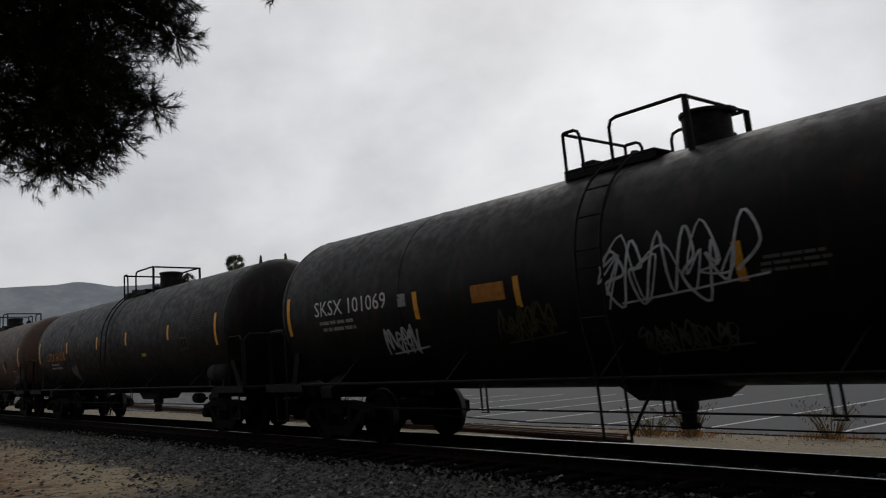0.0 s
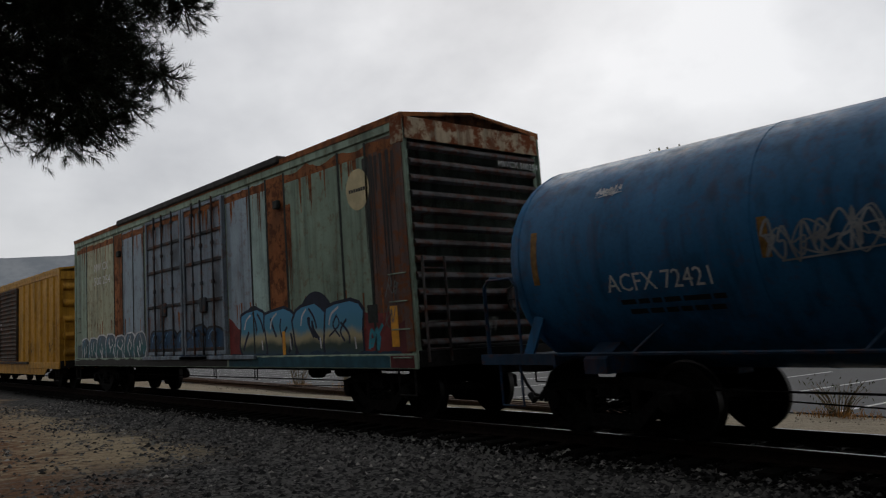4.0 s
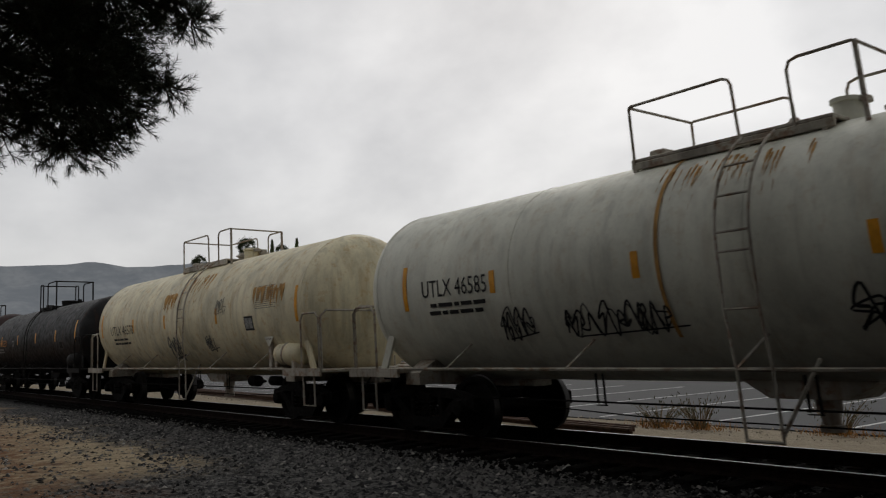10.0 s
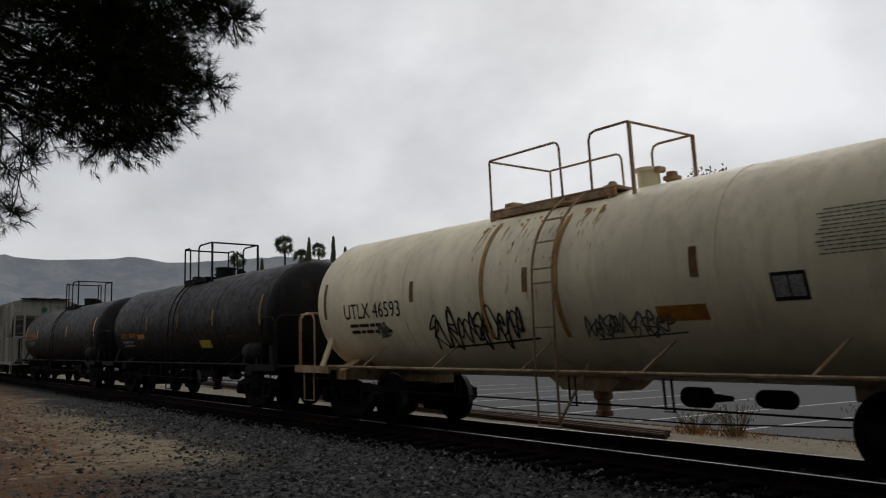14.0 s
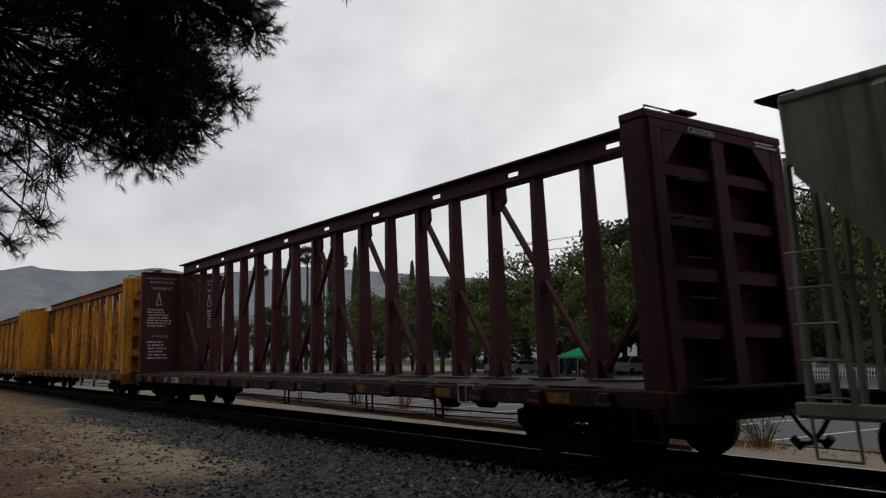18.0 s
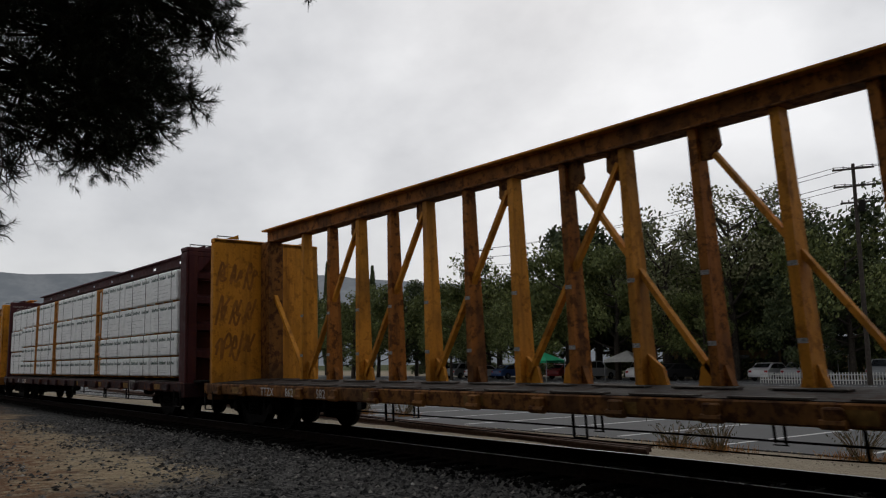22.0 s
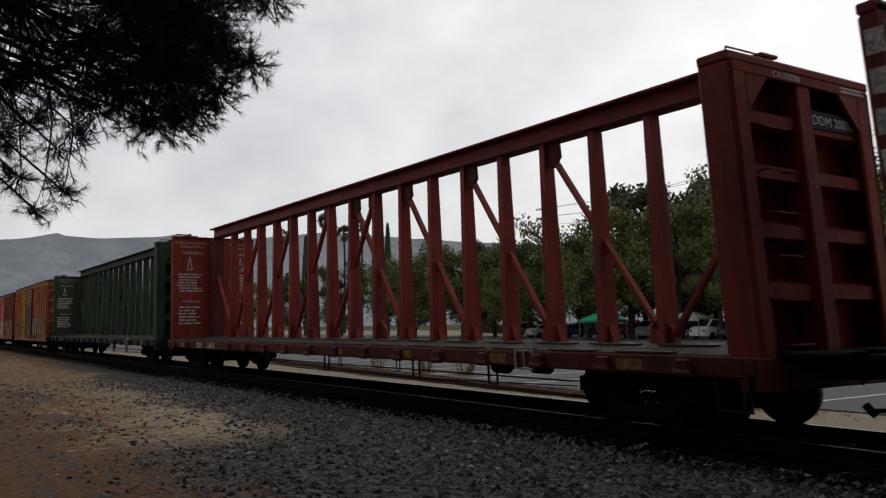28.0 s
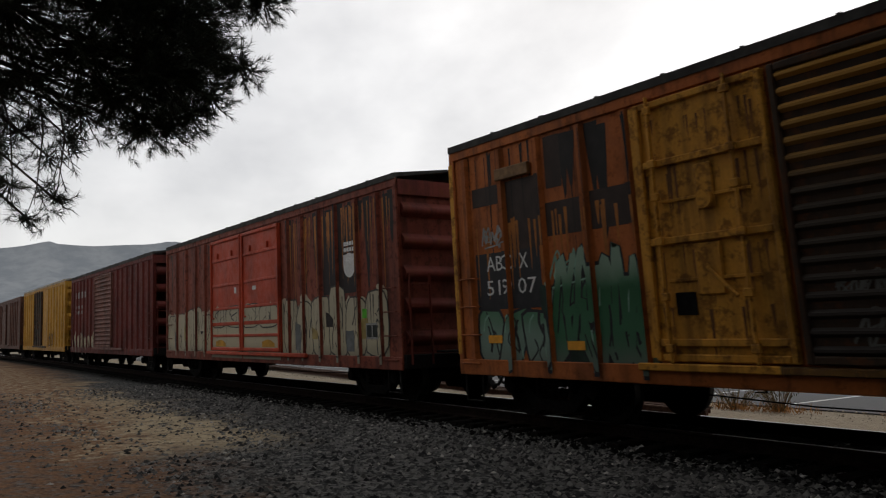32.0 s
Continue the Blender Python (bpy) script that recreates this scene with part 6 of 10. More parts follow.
def leaf_material(name, a, b):
    k = Nodes(name)
    isl = k.n.new("ShaderNodeNewGeometry").outputs["Random Per Island"]
    c = k.mix(k.range(isl, 0, 1), a, b)
    return k.done(c, 0.7, 0, 0.3)


GREEN = leaf_material("mid_green_leaves", (0.06, 0.08, 0.022), (0.17, 0.19, 0.06))
DARKGREEN = leaf_material("dark_green_leaves", (0.03, 0.045, 0.018), (0.095, 0.115, 0.045))
PALEGREEN = leaf_material("pale_thin_leaves", (0.10, 0.11, 0.05), (0.22, 0.22, 0.11))
PALM = leaf_material("palm_fronds", (0.02, 0.03, 0.015), (0.06, 0.075, 0.035))


def at_az(az, dist):
    return -dist * math.sin(radians(az)), dist * math.cos(radians(az))


def tree_meshes(name, h, w, low, count, leaf, mat, seed, gaps=0.35, thin=1.0):
    """A trunk with limbs and a crown of leaf clumps, as two meshes."""
    rnd = random.Random(seed)
    wood, tips = Geo(), []
    wood.tube([(0, 0, -0.2), (0.1, 0.05, h * 0.25), (-0.05, 0.1, h * 0.5), (0.1, 0, h * 0.8)], [0.028 * h * thin, 0.022 * h * thin, 0.014 * h * thin, 0.004 * h], 8)
    for i in range(15):
        z = h * (low + (0.78 - low) * i / 14)
        a = i * 2.4 + rnd.uniform(-0.4, 0.4)
        r = w * rnd.uniform(0.55, 1.0) * (1.0 - 0.45 * abs(i / 14 - 0.35))
        e = Vector((r * math.cos(a), r * math.sin(a), z + h * rnd.uniform(0.06, 0.22)))
        mid = Vector((0.5 * e.x, 0.5 * e.y, z + 0.35 * (e.z - z)))
        wood.tube([(0, 0, z), mid, e], [0.009 * h * thin, 0.006 * h * thin, 0.0025 * h], 5)
        tips += [e, (mid + e) / 2]
        for j in range(4):
            b = a + rnd.uniform(-1.2, 1.2)
            q = mid.lerp(e, rnd.uniform(0.3, 0.9))
            t = q + Vector((math.cos(b), math.sin(b), rnd.uniform(-0.2, 0.9))) * w * rnd.uniform(0.15, 0.42)
            wood.tube([q, t], [0.004 * h * thin, 0.0015 * h], 4)
            tips.append(t)
    tips.append(Vector((0.1, 0, h * 0.92)))
    vs, fs = [], []
    per = count // len(tips)
    for t in tips:
        if rnd.random() < gaps * 0.3:
            continue
        cr = w * rnd.uniform(0.14, 0.30)
        for i in range(per):
            d = Vector((rnd.gauss(0, 1), rnd.gauss(0, 1), rnd.gauss(0, 0.7)))
            c = t + d.normalized() * cr * rnd.random() ** 0.45
            n = Vector((rnd.uniform(-1, 1), rnd.uniform(-1, 1), rnd.uniform(-0.3, 1))).normalized()
            u = n.orthogonal().normalized()
            v = n.cross(u)
            s = leaf * rnd.uniform(0.6, 1.3)
            o = len(vs)
            vs += [c - u * s, c + v * s * 0.55, c + u * s, c - v * s * 0.55]
            fs.append((o, o + 1, o + 2, o + 3))
    crown = bpy.data.meshes.new(name + "_crown")
    crown.from_pydata([tuple(v) for v in vs], [], fs)
    crown.update()
    crown.materials.append(mat)
    trunk = wood.mesh(name + "_trunk", 50)
    trunk.materials.append(BARK)
    return trunk, crown


KINDS = {
    "round": tree_meshes("round", 1.0 * 10, 4.2, 0.22, 12000, 0.15, GREEN, 1),
    "dense": tree_meshes("dense", 10, 4.0, 0.15, 13000, 0.16, DARKGREEN, 2),
    "thin": tree_meshes("thin", 10, 3.2, 0.3, 5200, 0.10, PALEGREEN, 3, 0.9),
    "spread": tree_meshes("spread", 10, 5.0, 0.18, 13000, 0.15, GREEN, 4),
}


def tree(kind, az, dist, h, label, spread=1.0, turn=0):
    x, y = at_az(az, dist)
    s = h / 10.0
    ob = thing("tree", label, "tree", "trees beyond the lot", m=pose(x, y, -0.05, 0, 0, turn) @ Matrix.Diagonal((s * spread, s * spread, s, 1)))
    tr, cr = KINDS[kind]
    link("trunk", tr, None, ob)
    link("crown", cr, None, ob)
    return ob


TREES = [("spread", 58.5, 100, 10.5), ("round", 55.2, 96, 10.3), ("dense", 53.0, 100, 11.2), ("round", 50.6, 92, 10.8), ("spread", 48.5, 90, 12.0), ("round", 46.0, 84, 10.0), ("dense", 41.9, 92, 16.6),
         ("dense", 39.7, 95, 16.2), ("round", 43.8, 80, 12.5), ("round", 40.6, 78, 12.2), ("thin", 37.4, 76, 14.8), ("spread", 36.6, 82, 12.0), ("thin", 33.2, 74, 16.8), ("thin", 30.8, 77, 15.6), ("spread", 33.0, 80, 13.0),
         ("spread", 30.2, 78, 13.4), ("dense", 27.8, 74, 13.9), ("spread", 26.4, 70, 12.0), ("dense", 24.6, 78, 9.5), ("round", 22.6, 74, 6.8), ("spread", 20, 76, 6.2), ("dense", 17, 78, 6.8), ("round", 61.0, 112, 10.6),
         ("dense", 63.5, 128, 10.4), ("dense", 66.5, 140, 10.0), ("spread", 69.5, 150, 9.5), ("round", 72.5, 160, 8.5), ("round", 38.2, 74, 8.0), ("spread", 46.8, 78, 7.5), ("round", 35.0, 72, 7.5), ("round", 51.8, 84, 7.0), ("dense", 29.0, 70, 7.5)]
WORD = {"round": "green broad-leaved tree beside the parking lot", "spread": "wide green tree with drooping limbs beside the lot", "dense": "tall dark green tree behind the lot", "thin": "tall thin tree with sparse pale leaves"}
for i, (kind, az, d, h) in enumerate(TREES):
    tree(kind, az, d, h, WORD[kind], 0.95 + 0.1 * math.sin(i * 2.1), i * 67)

FILL = [("dense", 59.6, 118, 9.2), ("round", 56.8, 108, 8.8), ("dense", 54.2, 112, 9.0), ("round", 52.2, 104, 9.4), ("dense", 49.2, 104, 9.6), ("round", 47.2, 98, 10.4), ("dense", 45.0, 98, 11.0), ("round", 42.9, 96, 11.5), ("spread", 41.0, 100, 13.0), ("dense", 38.5, 98, 12.0), ("round", 36.0, 92, 10.8), ("dense", 34.2, 95, 11.5), ("round", 31.8, 90, 11.5), ("dense", 29.4, 92, 12.0), ("round", 27.2, 88, 12.0), ("dense", 25.4, 90, 9.5), ("round", 23.2, 92, 7.2), ("dense", 21.2, 88, 6.6), ("round", 18.6, 90, 7.0), ("dense", 15.0, 86, 7.5), ("round", 12.0, 84, 7.5)]
for i, (kind, az, d, h) in enumerate(FILL):
    tree(kind, az, d, h, WORD[kind], 1.12, i * 41 + 13)

# hedge along the far edge of the lot
def hedge():
    rnd = random.Random(8)
    vs, fs = [], []
    for i in range(16000):
        x = rnd.uniform(-110, 10)
        y = 67.5 + rnd.uniform(-0.6, 0.6) + max(0, (-40 - x)) * 0.16
        z = 1.75 * rnd.random() ** 0.7 * (0.85 + 0.15 * math.sin(x * 0.7))
        c = Vector((x, y, z))
        n = Vector((rnd.uniform(-1, 1), rnd.uniform(-1, 0.2), rnd.uniform(-0.2, 1))).normalized()
        u = n.orthogonal().normalized() * rnd.uniform(0.12, 0.25)
        v = n.cross(u) * 0.6
        o = len(vs)
        vs += [c - u, c + v, c + u, c - v]
        fs.append((o, o + 1, o + 2, o + 3))
    g = Geo().add(vs, fs)
    ob = link("hedge", g.mesh("hedge"), DARKGREEN)
    tagged(ob, "clipped dark hedge along the far side of the lot", "hedge", kind="stuff")


hedge()


def palm(az, dist, top_el, label):
    x, y = at_az(az, dist)
    h = dist * math.tan(radians(top_el)) + 1.64 - 1.2
    rnd = random.Random(int(az * 10))
    ob = thing("palm_tree", label, "palm tree", "fan palms", m=pose(x, y, -0.05))
    part("trunk", Geo().tube([(0, 0, 0), (0.15, 0, h * 0.4), (0.1, 0.1, h * 0.75), (0, 0, h)], [0.36, 0.24, 0.2, 0.18], 9), BARK, ob, smooth=60)
    for i in range(46):
        a = rnd.uniform(0, 6.28)
        el = rnd.uniform(-0.9, 1.35)
        d = Vector((math.cos(a) * math.cos(el), math.sin(a) * math.cos(el), math.sin(el)))
        s = d.orthogonal().normalized()
        w = d.cross(s)
        r = rnd.uniform(0.7, 1.35)
        g = Geo()
        hub = Vector((0, 0, h)) + d * r
        g.beam((0, 0, h), hub, 0.05, 0.04)
        for k in range(9):
            b = radians(-68 + 17 * k)
            tip = hub + (d * math.cos(b) + s * math.sin(b)) * rnd.uniform(0.8, 1.25) + Vector((0, 0, -0.3 * abs(b)))
            g.add([hub - w * 0.02, hub + (d * math.cos(b + 0.12) + s * math.sin(b + 0.12)) * 0.5, tip, hub + (d * math.cos(b - 0.12) + s * math.sin(b - 0.12)) * 0.5], [(0, 1, 2, 3)])
        part("frond", g, PALM, ob)
    g = Geo()
    for i in range(60):
        a = rnd.uniform(0, 6.28)
        c = Vector((0.3 * math.cos(a), 0.3 * math.sin(a), h - rnd.uniform(0.1, 0.6)))
        e = c + Vector((0.35 * math.cos(a), 0.35 * math.sin(a), -rnd.uniform(0.6, 1.3)))
        s = Vector((-math.sin(a), math.cos(a), 0)) * 0.12
        g.add([c - s, c + s, e], [(0, 1, 2)])
    part("dead_fronds", g, TWIG, ob)["kind"] = "stuff"


for az, d, el in ((64.4, 150, 7.55), (62.1, 190, 7.1), (67.5, 190, 6.35), (63.3, 170, 6.6)):
    palm(az, d, el, "tall fan palm with a shaggy crown")


def cypress(az, dist, top_el):
    x, y = at_az(az, dist)
    h = dist * math.tan(radians(top_el)) + 1.64
    rnd = random.Random(int(az * 7))
    ob = thing("cypress_tree", "narrow dark green cypress tree", "cypress", "cypresses", m=pose(x, y, -0.05))
    part("trunk", Geo().tube([(0, 0, 0), (0, 0, h * 0.9)], [0.25, 0.05], 7), BARK, ob)
    g = Geo()
    for i in range(1300):
        t = rnd.random() ** 0.8
        r = 0.95 * (1 - t) ** 0.6 * (0.35 + min(1, t * 4) * 0.65)
        a = rnd.uniform(0, 6.28)
        c = Vector((r * math.cos(a), r * math.sin(a), 1.0 + (h - 1.0) * t))
        d = Vector((0.15 * math.cos(a), 0.15 * math.sin(a), 0.45))
        s = Vector((-math.sin(a), math.cos(a), 0)) * 0.14
        g.add([c - s, c + s, c + d], [(0, 1, 2)])
    part("crown", g, DARKGREEN, ob)


for az, d, el in ((62.77, 130, 7.5), (61.12, 128, 7.6), (65.9, 140, 6.0), (57.2, 120, 6.6), (60.3, 135, 6.9)):
    cypress(az, d, el)

POLE_WOOD = plain("weathered_pole_wood", (0.06, 0.05, 0.042), 0.9, 0, 0.3, 6)
WIRE = plain("black_wire", (0.01, 0.01, 0.01), 0.7)


def pole(x, y, h, label):
    ob = thing("utility_pole", label, "utility pole", "utility poles", m=pose(x, y, -0.05, 0, 0, 25))
    part("mast", Geo().tube([(0, 0, 0), (0, 0, h)], [0.17, 0.11], 9), POLE_WOOD, ob, smooth=60)
    for z, w in ((h - 0.35, 1.25), (h - 1.5, 1.25), (h - 2.6, 0.9)):
        part("crossarm", Geo().cbox(-w, w, -0.16, -0.04, z - 0.06, z + 0.06, 0.01), POLE_WOOD, ob)
        for u in (-w + 0.1, -w * 0.45, w * 0.45, w - 0.1):
            part("insulator", Geo().lathe([(0.0, 0.03), (0.05, 0.06), (0.09, 0.04), (0.13, 0.05), (0.16, 0.0)], 8, "z", (u, -0.1, z + 0.06)), DIMWHITE, ob)
    part("transformer", Geo().lathe([(0.0, 0.0), (0.0, 0.22), (0.7, 0.22), (0.75, 0.15), (0.76, 0.0)], 12, "z", (0.36, 0.0, h - 3.2)), STEEL, ob)
    return ob


P1, P2, P3 = at_az(25.5, 60), at_az(49.4, 110), at_az(3, 46)
H1, H2, H3 = 1.64 + 60 * math.tan(radians(12.0)), 1.64 + 110 * math.tan(radians(7.9)), 12.6
for p, h in ((P1, H1), (P2, H2), (P3, H3)):
    pole(*p, h, "wooden utility pole with crossarms and wires")
for (p, h), (q, k) in (((P1, H1), (P2, H2)), ((P1, H1), (P3, H3))):
    for dz, off in ((-0.2, -1.1), (-0.2, 0.6), (-1.35, -1.0), (-1.35, 1.1), (-2.45, 0.7)):
        pts = []
        for i in range(17):
            t = i / 16
            a, b = Vector((p[0] + off * 0.9, p[1] + off * 0.4, h + dz)), Vector((q[0] + off * 0.9, q[1] + off * 0.4, k + dz))
            c = a.lerp(b, t)
            c.z -= 1.6 * 4 * t * (1 - t) * 0.5
            pts.append(c)
        ob = link("power_line", Geo().tube(pts, 0.022, 4).mesh("power_line"), WIRE)
        tagged(ob, "black overhead wire sagging between poles", "wire", "overhead wires")


# ---- the far side of the lot: parked cars, shelters, a low building, a fence ----
GLASS_DARK = plain("dark_car_glass", (0.02, 0.023, 0.026), 0.12, 0.0, 0.1, 4, 0.0, 0.5)
TYRE = plain("black_tyre", (0.012, 0.012, 0.012), 0.9)
HUB = plain("grey_wheel_hub", (0.3, 0.3, 0.31), 0.4, 0.8)
RED_LENS = plain("red_lamp_lens", (0.3, 0.01, 0.01), 0.3)
CLEAR_LENS = plain("clear_lamp_lens", (0.6, 0.6, 0.6), 0.2)


def parked_car(x, y, turn, col, word, tall=0.0):
    body = plain(word + "_car_paint", col, 0.35, 0.0, 0.06, 3, 0.0, 0.5)
    ob = thing("parked_car", word + " car parked across the lot", "car", "parked cars", m=pose(x, y, -0.03, 0, 0, turn))
    t = tall
    b = part("body", Geo().prism([(-2.2, 0.3), (2.15, 0.3), (2.22, 0.55), (2.1, 0.78), (1.1, 0.92 + 0.3 * t), (-1.85, 0.98 + 0.3 * t), (-2.2, 0.85), (-2.26, 0.5)][::-1], -0.86, 0.86, "y"), body, ob)
    zr = 1.44 + t
    part("cabin", Geo().prism([(1.05, 0.9 + 0.3 * t), (0.35, zr - 0.03), (-0.2, zr), (-1.15, zr - 0.04), (-1.8, 0.97 + 0.3 * t)], -0.74, 0.74, "y"), body, ob)
    for s in (-1, 1):
        y0, y1 = (-0.752, -0.741) if s < 0 else (0.741, 0.752)
        part("side_window", Geo().prism([(0.85, 0.97 + 0.3 * t), (0.28, zr - 0.1), (-0.4, zr - 0.08), (-0.4, 0.99 + 0.3 * t)][::1], y0, y1, "y"), GLASS_DARK, ob)
        part("side_window", Geo().prism([(-0.46, 0.99 + 0.3 * t), (-0.46, zr - 0.08), (-1.1, zr - 0.11), (-1.6, 1.01 + 0.3 * t)], y0, y1, "y"), GLASS_DARK, ob)
        part("mirror", Geo().cbox(0.7, 0.82, min(s * 0.87, s * 1.02), max(s * 0.87, s * 1.02), 0.95, 1.1, 0.03), body, ob)
        part("headlight", Geo().cbox(2.1, 2.2, min(s * 0.5, s * 0.8), max(s * 0.5, s * 0.8), 0.6, 0.74, 0.02), CLEAR_LENS, ob)
        part("tail_light", Geo().cbox(-2.25, -2.16, min(s * 0.55, s * 0.82), max(s * 0.55, s * 0.82), 0.66, 0.82, 0.02), RED_LENS, ob)
        for wx in (-1.35, 1.35):
            w = part("wheel", Geo().lathe([(-0.1, 0.2), (-0.11, 0.29), (-0.08, 0.32), (0.08, 0.32), (0.11, 0.29), (0.1, 0.2)], 18, "y", (wx, s * 0.8, 0.32)), TYRE, ob, smooth=40)
            part("hub", Geo().lathe([(-0.09, 0.0), (-0.09, 0.2), (0.09, 0.2), (0.09, 0.0)], 14, "y", (wx, s * 0.81, 0.32)), HUB, w)
    for p, q in (((1.1, 0.92 + 0.3 * t), (0.4, zr - 0.02)), ((-1.84, 0.99 + 0.3 * t), (-1.2, zr - 0.03))):
        dx, dz = (0.012, 0.008) if p[0] > 0 else (-0.012, 0.008)
        part("windscreen", Geo().add([(p[0] * 0.96 + dx, -0.66, p[1] + 0.06 + dz), (p[0] * 0.96 + dx, 0.66, p[1] + 0.06 + dz), (q[0] * 1.04 + dx, 0.6, q[1] - 0.05 + dz), (q[0] * 1.04 + dx, -0.6, q[1] - 0.05 + dz)], [(0, 1, 2, 3)]), GLASS_DARK, ob)
    return ob


for az, d, turn, col, word, tall in ((49.5, 92, 80, (0.6, 0.6, 0.6), "white", 0.0), (51.0, 94, 96, (0.22, 0.23, 0.24), "grey", 0.25), (47.6, 88, 84, (0.03, 0.07, 0.2), "blue", 0.0), (44.0, 85, 93, (0.25, 0.02, 0.02), "red", 0.0), (42.2, 82, 88, (0.35, 0.36, 0.37), "silver", 0.3), (38.6, 76, 91, (0.6, 0.6, 0.6), "white", 0.3), (36.8, 75, 86, (0.02, 0.02, 0.022), "black", 0.0), (31.0, 73, 92, (0.6, 0.6, 0.6), "white", 0.0), (29.0, 71, 88, (0.35, 0.36, 0.37), "silver", 0.0), (24.4, 70, 94, (0.22, 0.23, 0.24), "grey", 0.2)):
    parked_car(*at_az(az, d), turn, col, word, tall)


def canopy(az, d, col, word, h=2.6):
    x, y = at_az(az, d)
    cloth = plain(word + "_canopy_cloth", col, 0.8, 0, 0.12, 2)
    ob = thing("canopy_tent", word + " pop-up canopy on thin legs", "canopy", "canopies", m=pose(x, y, -0.03, 0, 0, 12))
    for sx in (-1, 1):
        for sy in (-1, 1):
            part("leg", Geo().cbox(sx * 1.45 - 0.03, sx * 1.45 + 0.03, sy * 1.45 - 0.03, sy * 1.45 + 0.03, 0, h - 0.75, 0.005), HUB, ob)
    c = 1.5
    vs = [(-c, -c, h - 0.8), (c, -c, h - 0.8), (c, c, h - 0.8), (-c, c, h - 0.8), (0, 0, h)]
    vs += [(v[0] * 0.97, v[1] * 0.97, v[2] - 0.03) for v in vs]
    part("roof", Geo().add(vs, [(0, 1, 4), (1, 2, 4), (2, 3, 4), (3, 0, 4), (6, 5, 9), (7, 6, 9), (8, 7, 9), (5, 8, 9), (0, 5, 6, 1), (1, 6, 7, 2), (2, 7, 8, 3), (3, 8, 5, 0)]), cloth, ob)
    for y0, x0 in ((-c, 0), (c, 0)):
        part("valance", Geo().box(-c, c, y0 - 0.01, y0 + 0.01, h - 1.0, h - 0.81), cloth, ob)


canopy(45.7, 74, (0.02, 0.30, 0.14), "green")
canopy(40.0, 76, (0.45, 0.45, 0.42), "pale")
canopy(28.0, 73, (0.6, 0.6, 0.58), "white", 2.9)

TAN_WALL = plain("tan_plaster", (0.42, 0.29, 0.16), 0.9, 0, 0.12, 2)
DARK_ROOF = plain("dark_shingle_roof", (0.05, 0.045, 0.04), 0.9, 0, 0.3, 4)


def low_building(x0, x1, y0, y1, h):
    ob = thing("low_building", "low tan building with a dark shingle roof", "building", m=pose(0, 0, -0.05))
    part("wall", Geo().cbox(x0, x1, y0, y1, 0, h, 0.03), TAN_WALL, ob)
    ym = (y0 + y1) / 2
    part("roof", Geo().prism([(y0 - 0.6, h - 0.05), (y1 + 0.6, h - 0.05), (y1 + 0.6, h + 0.08), (ym, h + 1.1), (y0 - 0.6, h + 0.08)], x0 - 0.6, x1 + 0.6, "x"), DARK_ROOF, ob)
    n = int((x1 - x0) / 2.6)
    for i in range(n):
        x = x0 + 1.0 + i * (x1 - x0 - 2.0) / (n - 1)
        w = part("window", Geo().cbox(x - 0.55, x + 0.55, y0 - 0.03, y0 - 0.001, 1.0, 2.1, 0.01), GLASS_DARK, ob)
        part("window_frame", Geo().cbox(x - 0.62, x + 0.62, y0 - 0.05, y0 - 0.031, 2.1, 2.18, 0.01), HUB, w)
    part("door", Geo().cbox(x0 + 2.0, x0 + 2.9, y0 - 0.04, y0 - 0.001, 0, 2.05, 0.01), POLE_WOOD, ob)


low_building(-58, -38, 75, 83, 2.7)

WHITE_FENCE = plain("white_fence_paint", (0.55, 0.55, 0.53), 0.7, 0, 0.15, 6)


def lot_fence(x0, x1, y):
    ob = thing("low_fence", "low white picket fence at the lot edge", "fence", m=pose(0, 0, -0.06))
    for z in (0.25, 0.62):
        part("rail", Geo().box(x0, x1, y + 0.021, y + 0.06, z, z + 0.07), WHITE_FENCE, ob)
    me = Geo().cbox(-0.035, 0.035, -0.02, 0.02, 0, 0.8, 0.01).mesh("picket")
    me.materials.append(WHITE_FENCE)
    for i in range(int((x1 - x0) / 0.2)):
        link("picket", me, None, ob, m=Matrix.Translation((x0 + 0.2 * i, y, 0)))


lot_fence(-34, -10, 55.0)


# ---- hills ----
def hill_material():
    k = Nodes("hill_with_painted_haze")
    a, b = k.noise(0.012, 7, 0.62), k.noise(0.05, 5)
    # the haze of distance is put into the colour as pale blue-grey
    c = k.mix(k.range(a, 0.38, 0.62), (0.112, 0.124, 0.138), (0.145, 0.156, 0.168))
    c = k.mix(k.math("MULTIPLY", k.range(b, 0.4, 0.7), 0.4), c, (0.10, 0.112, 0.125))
    # a weak glow of the same colour lifts the hills like lit haze
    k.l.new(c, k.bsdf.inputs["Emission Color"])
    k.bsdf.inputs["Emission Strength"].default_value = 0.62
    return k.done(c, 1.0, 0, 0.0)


RIDGE = [(100, 5.2), (90, 5.0), (86, 5.35), (83.5, 5.6), (82.6, 5.75), (81.7, 6.0), (80.6, 5.8), (78.8, 5.72), (77, 5.85), (75.3, 5.9), (74.2, 6.12), (73.4, 6.0), (72, 5.75), (70, 5.85), (67, 6.1), (64.5, 6.3), (60, 6.0), (55, 5.6), (48, 5.2), (40, 4.6), (25, 4.2), (5, 4.0), (-20, 3.5)]


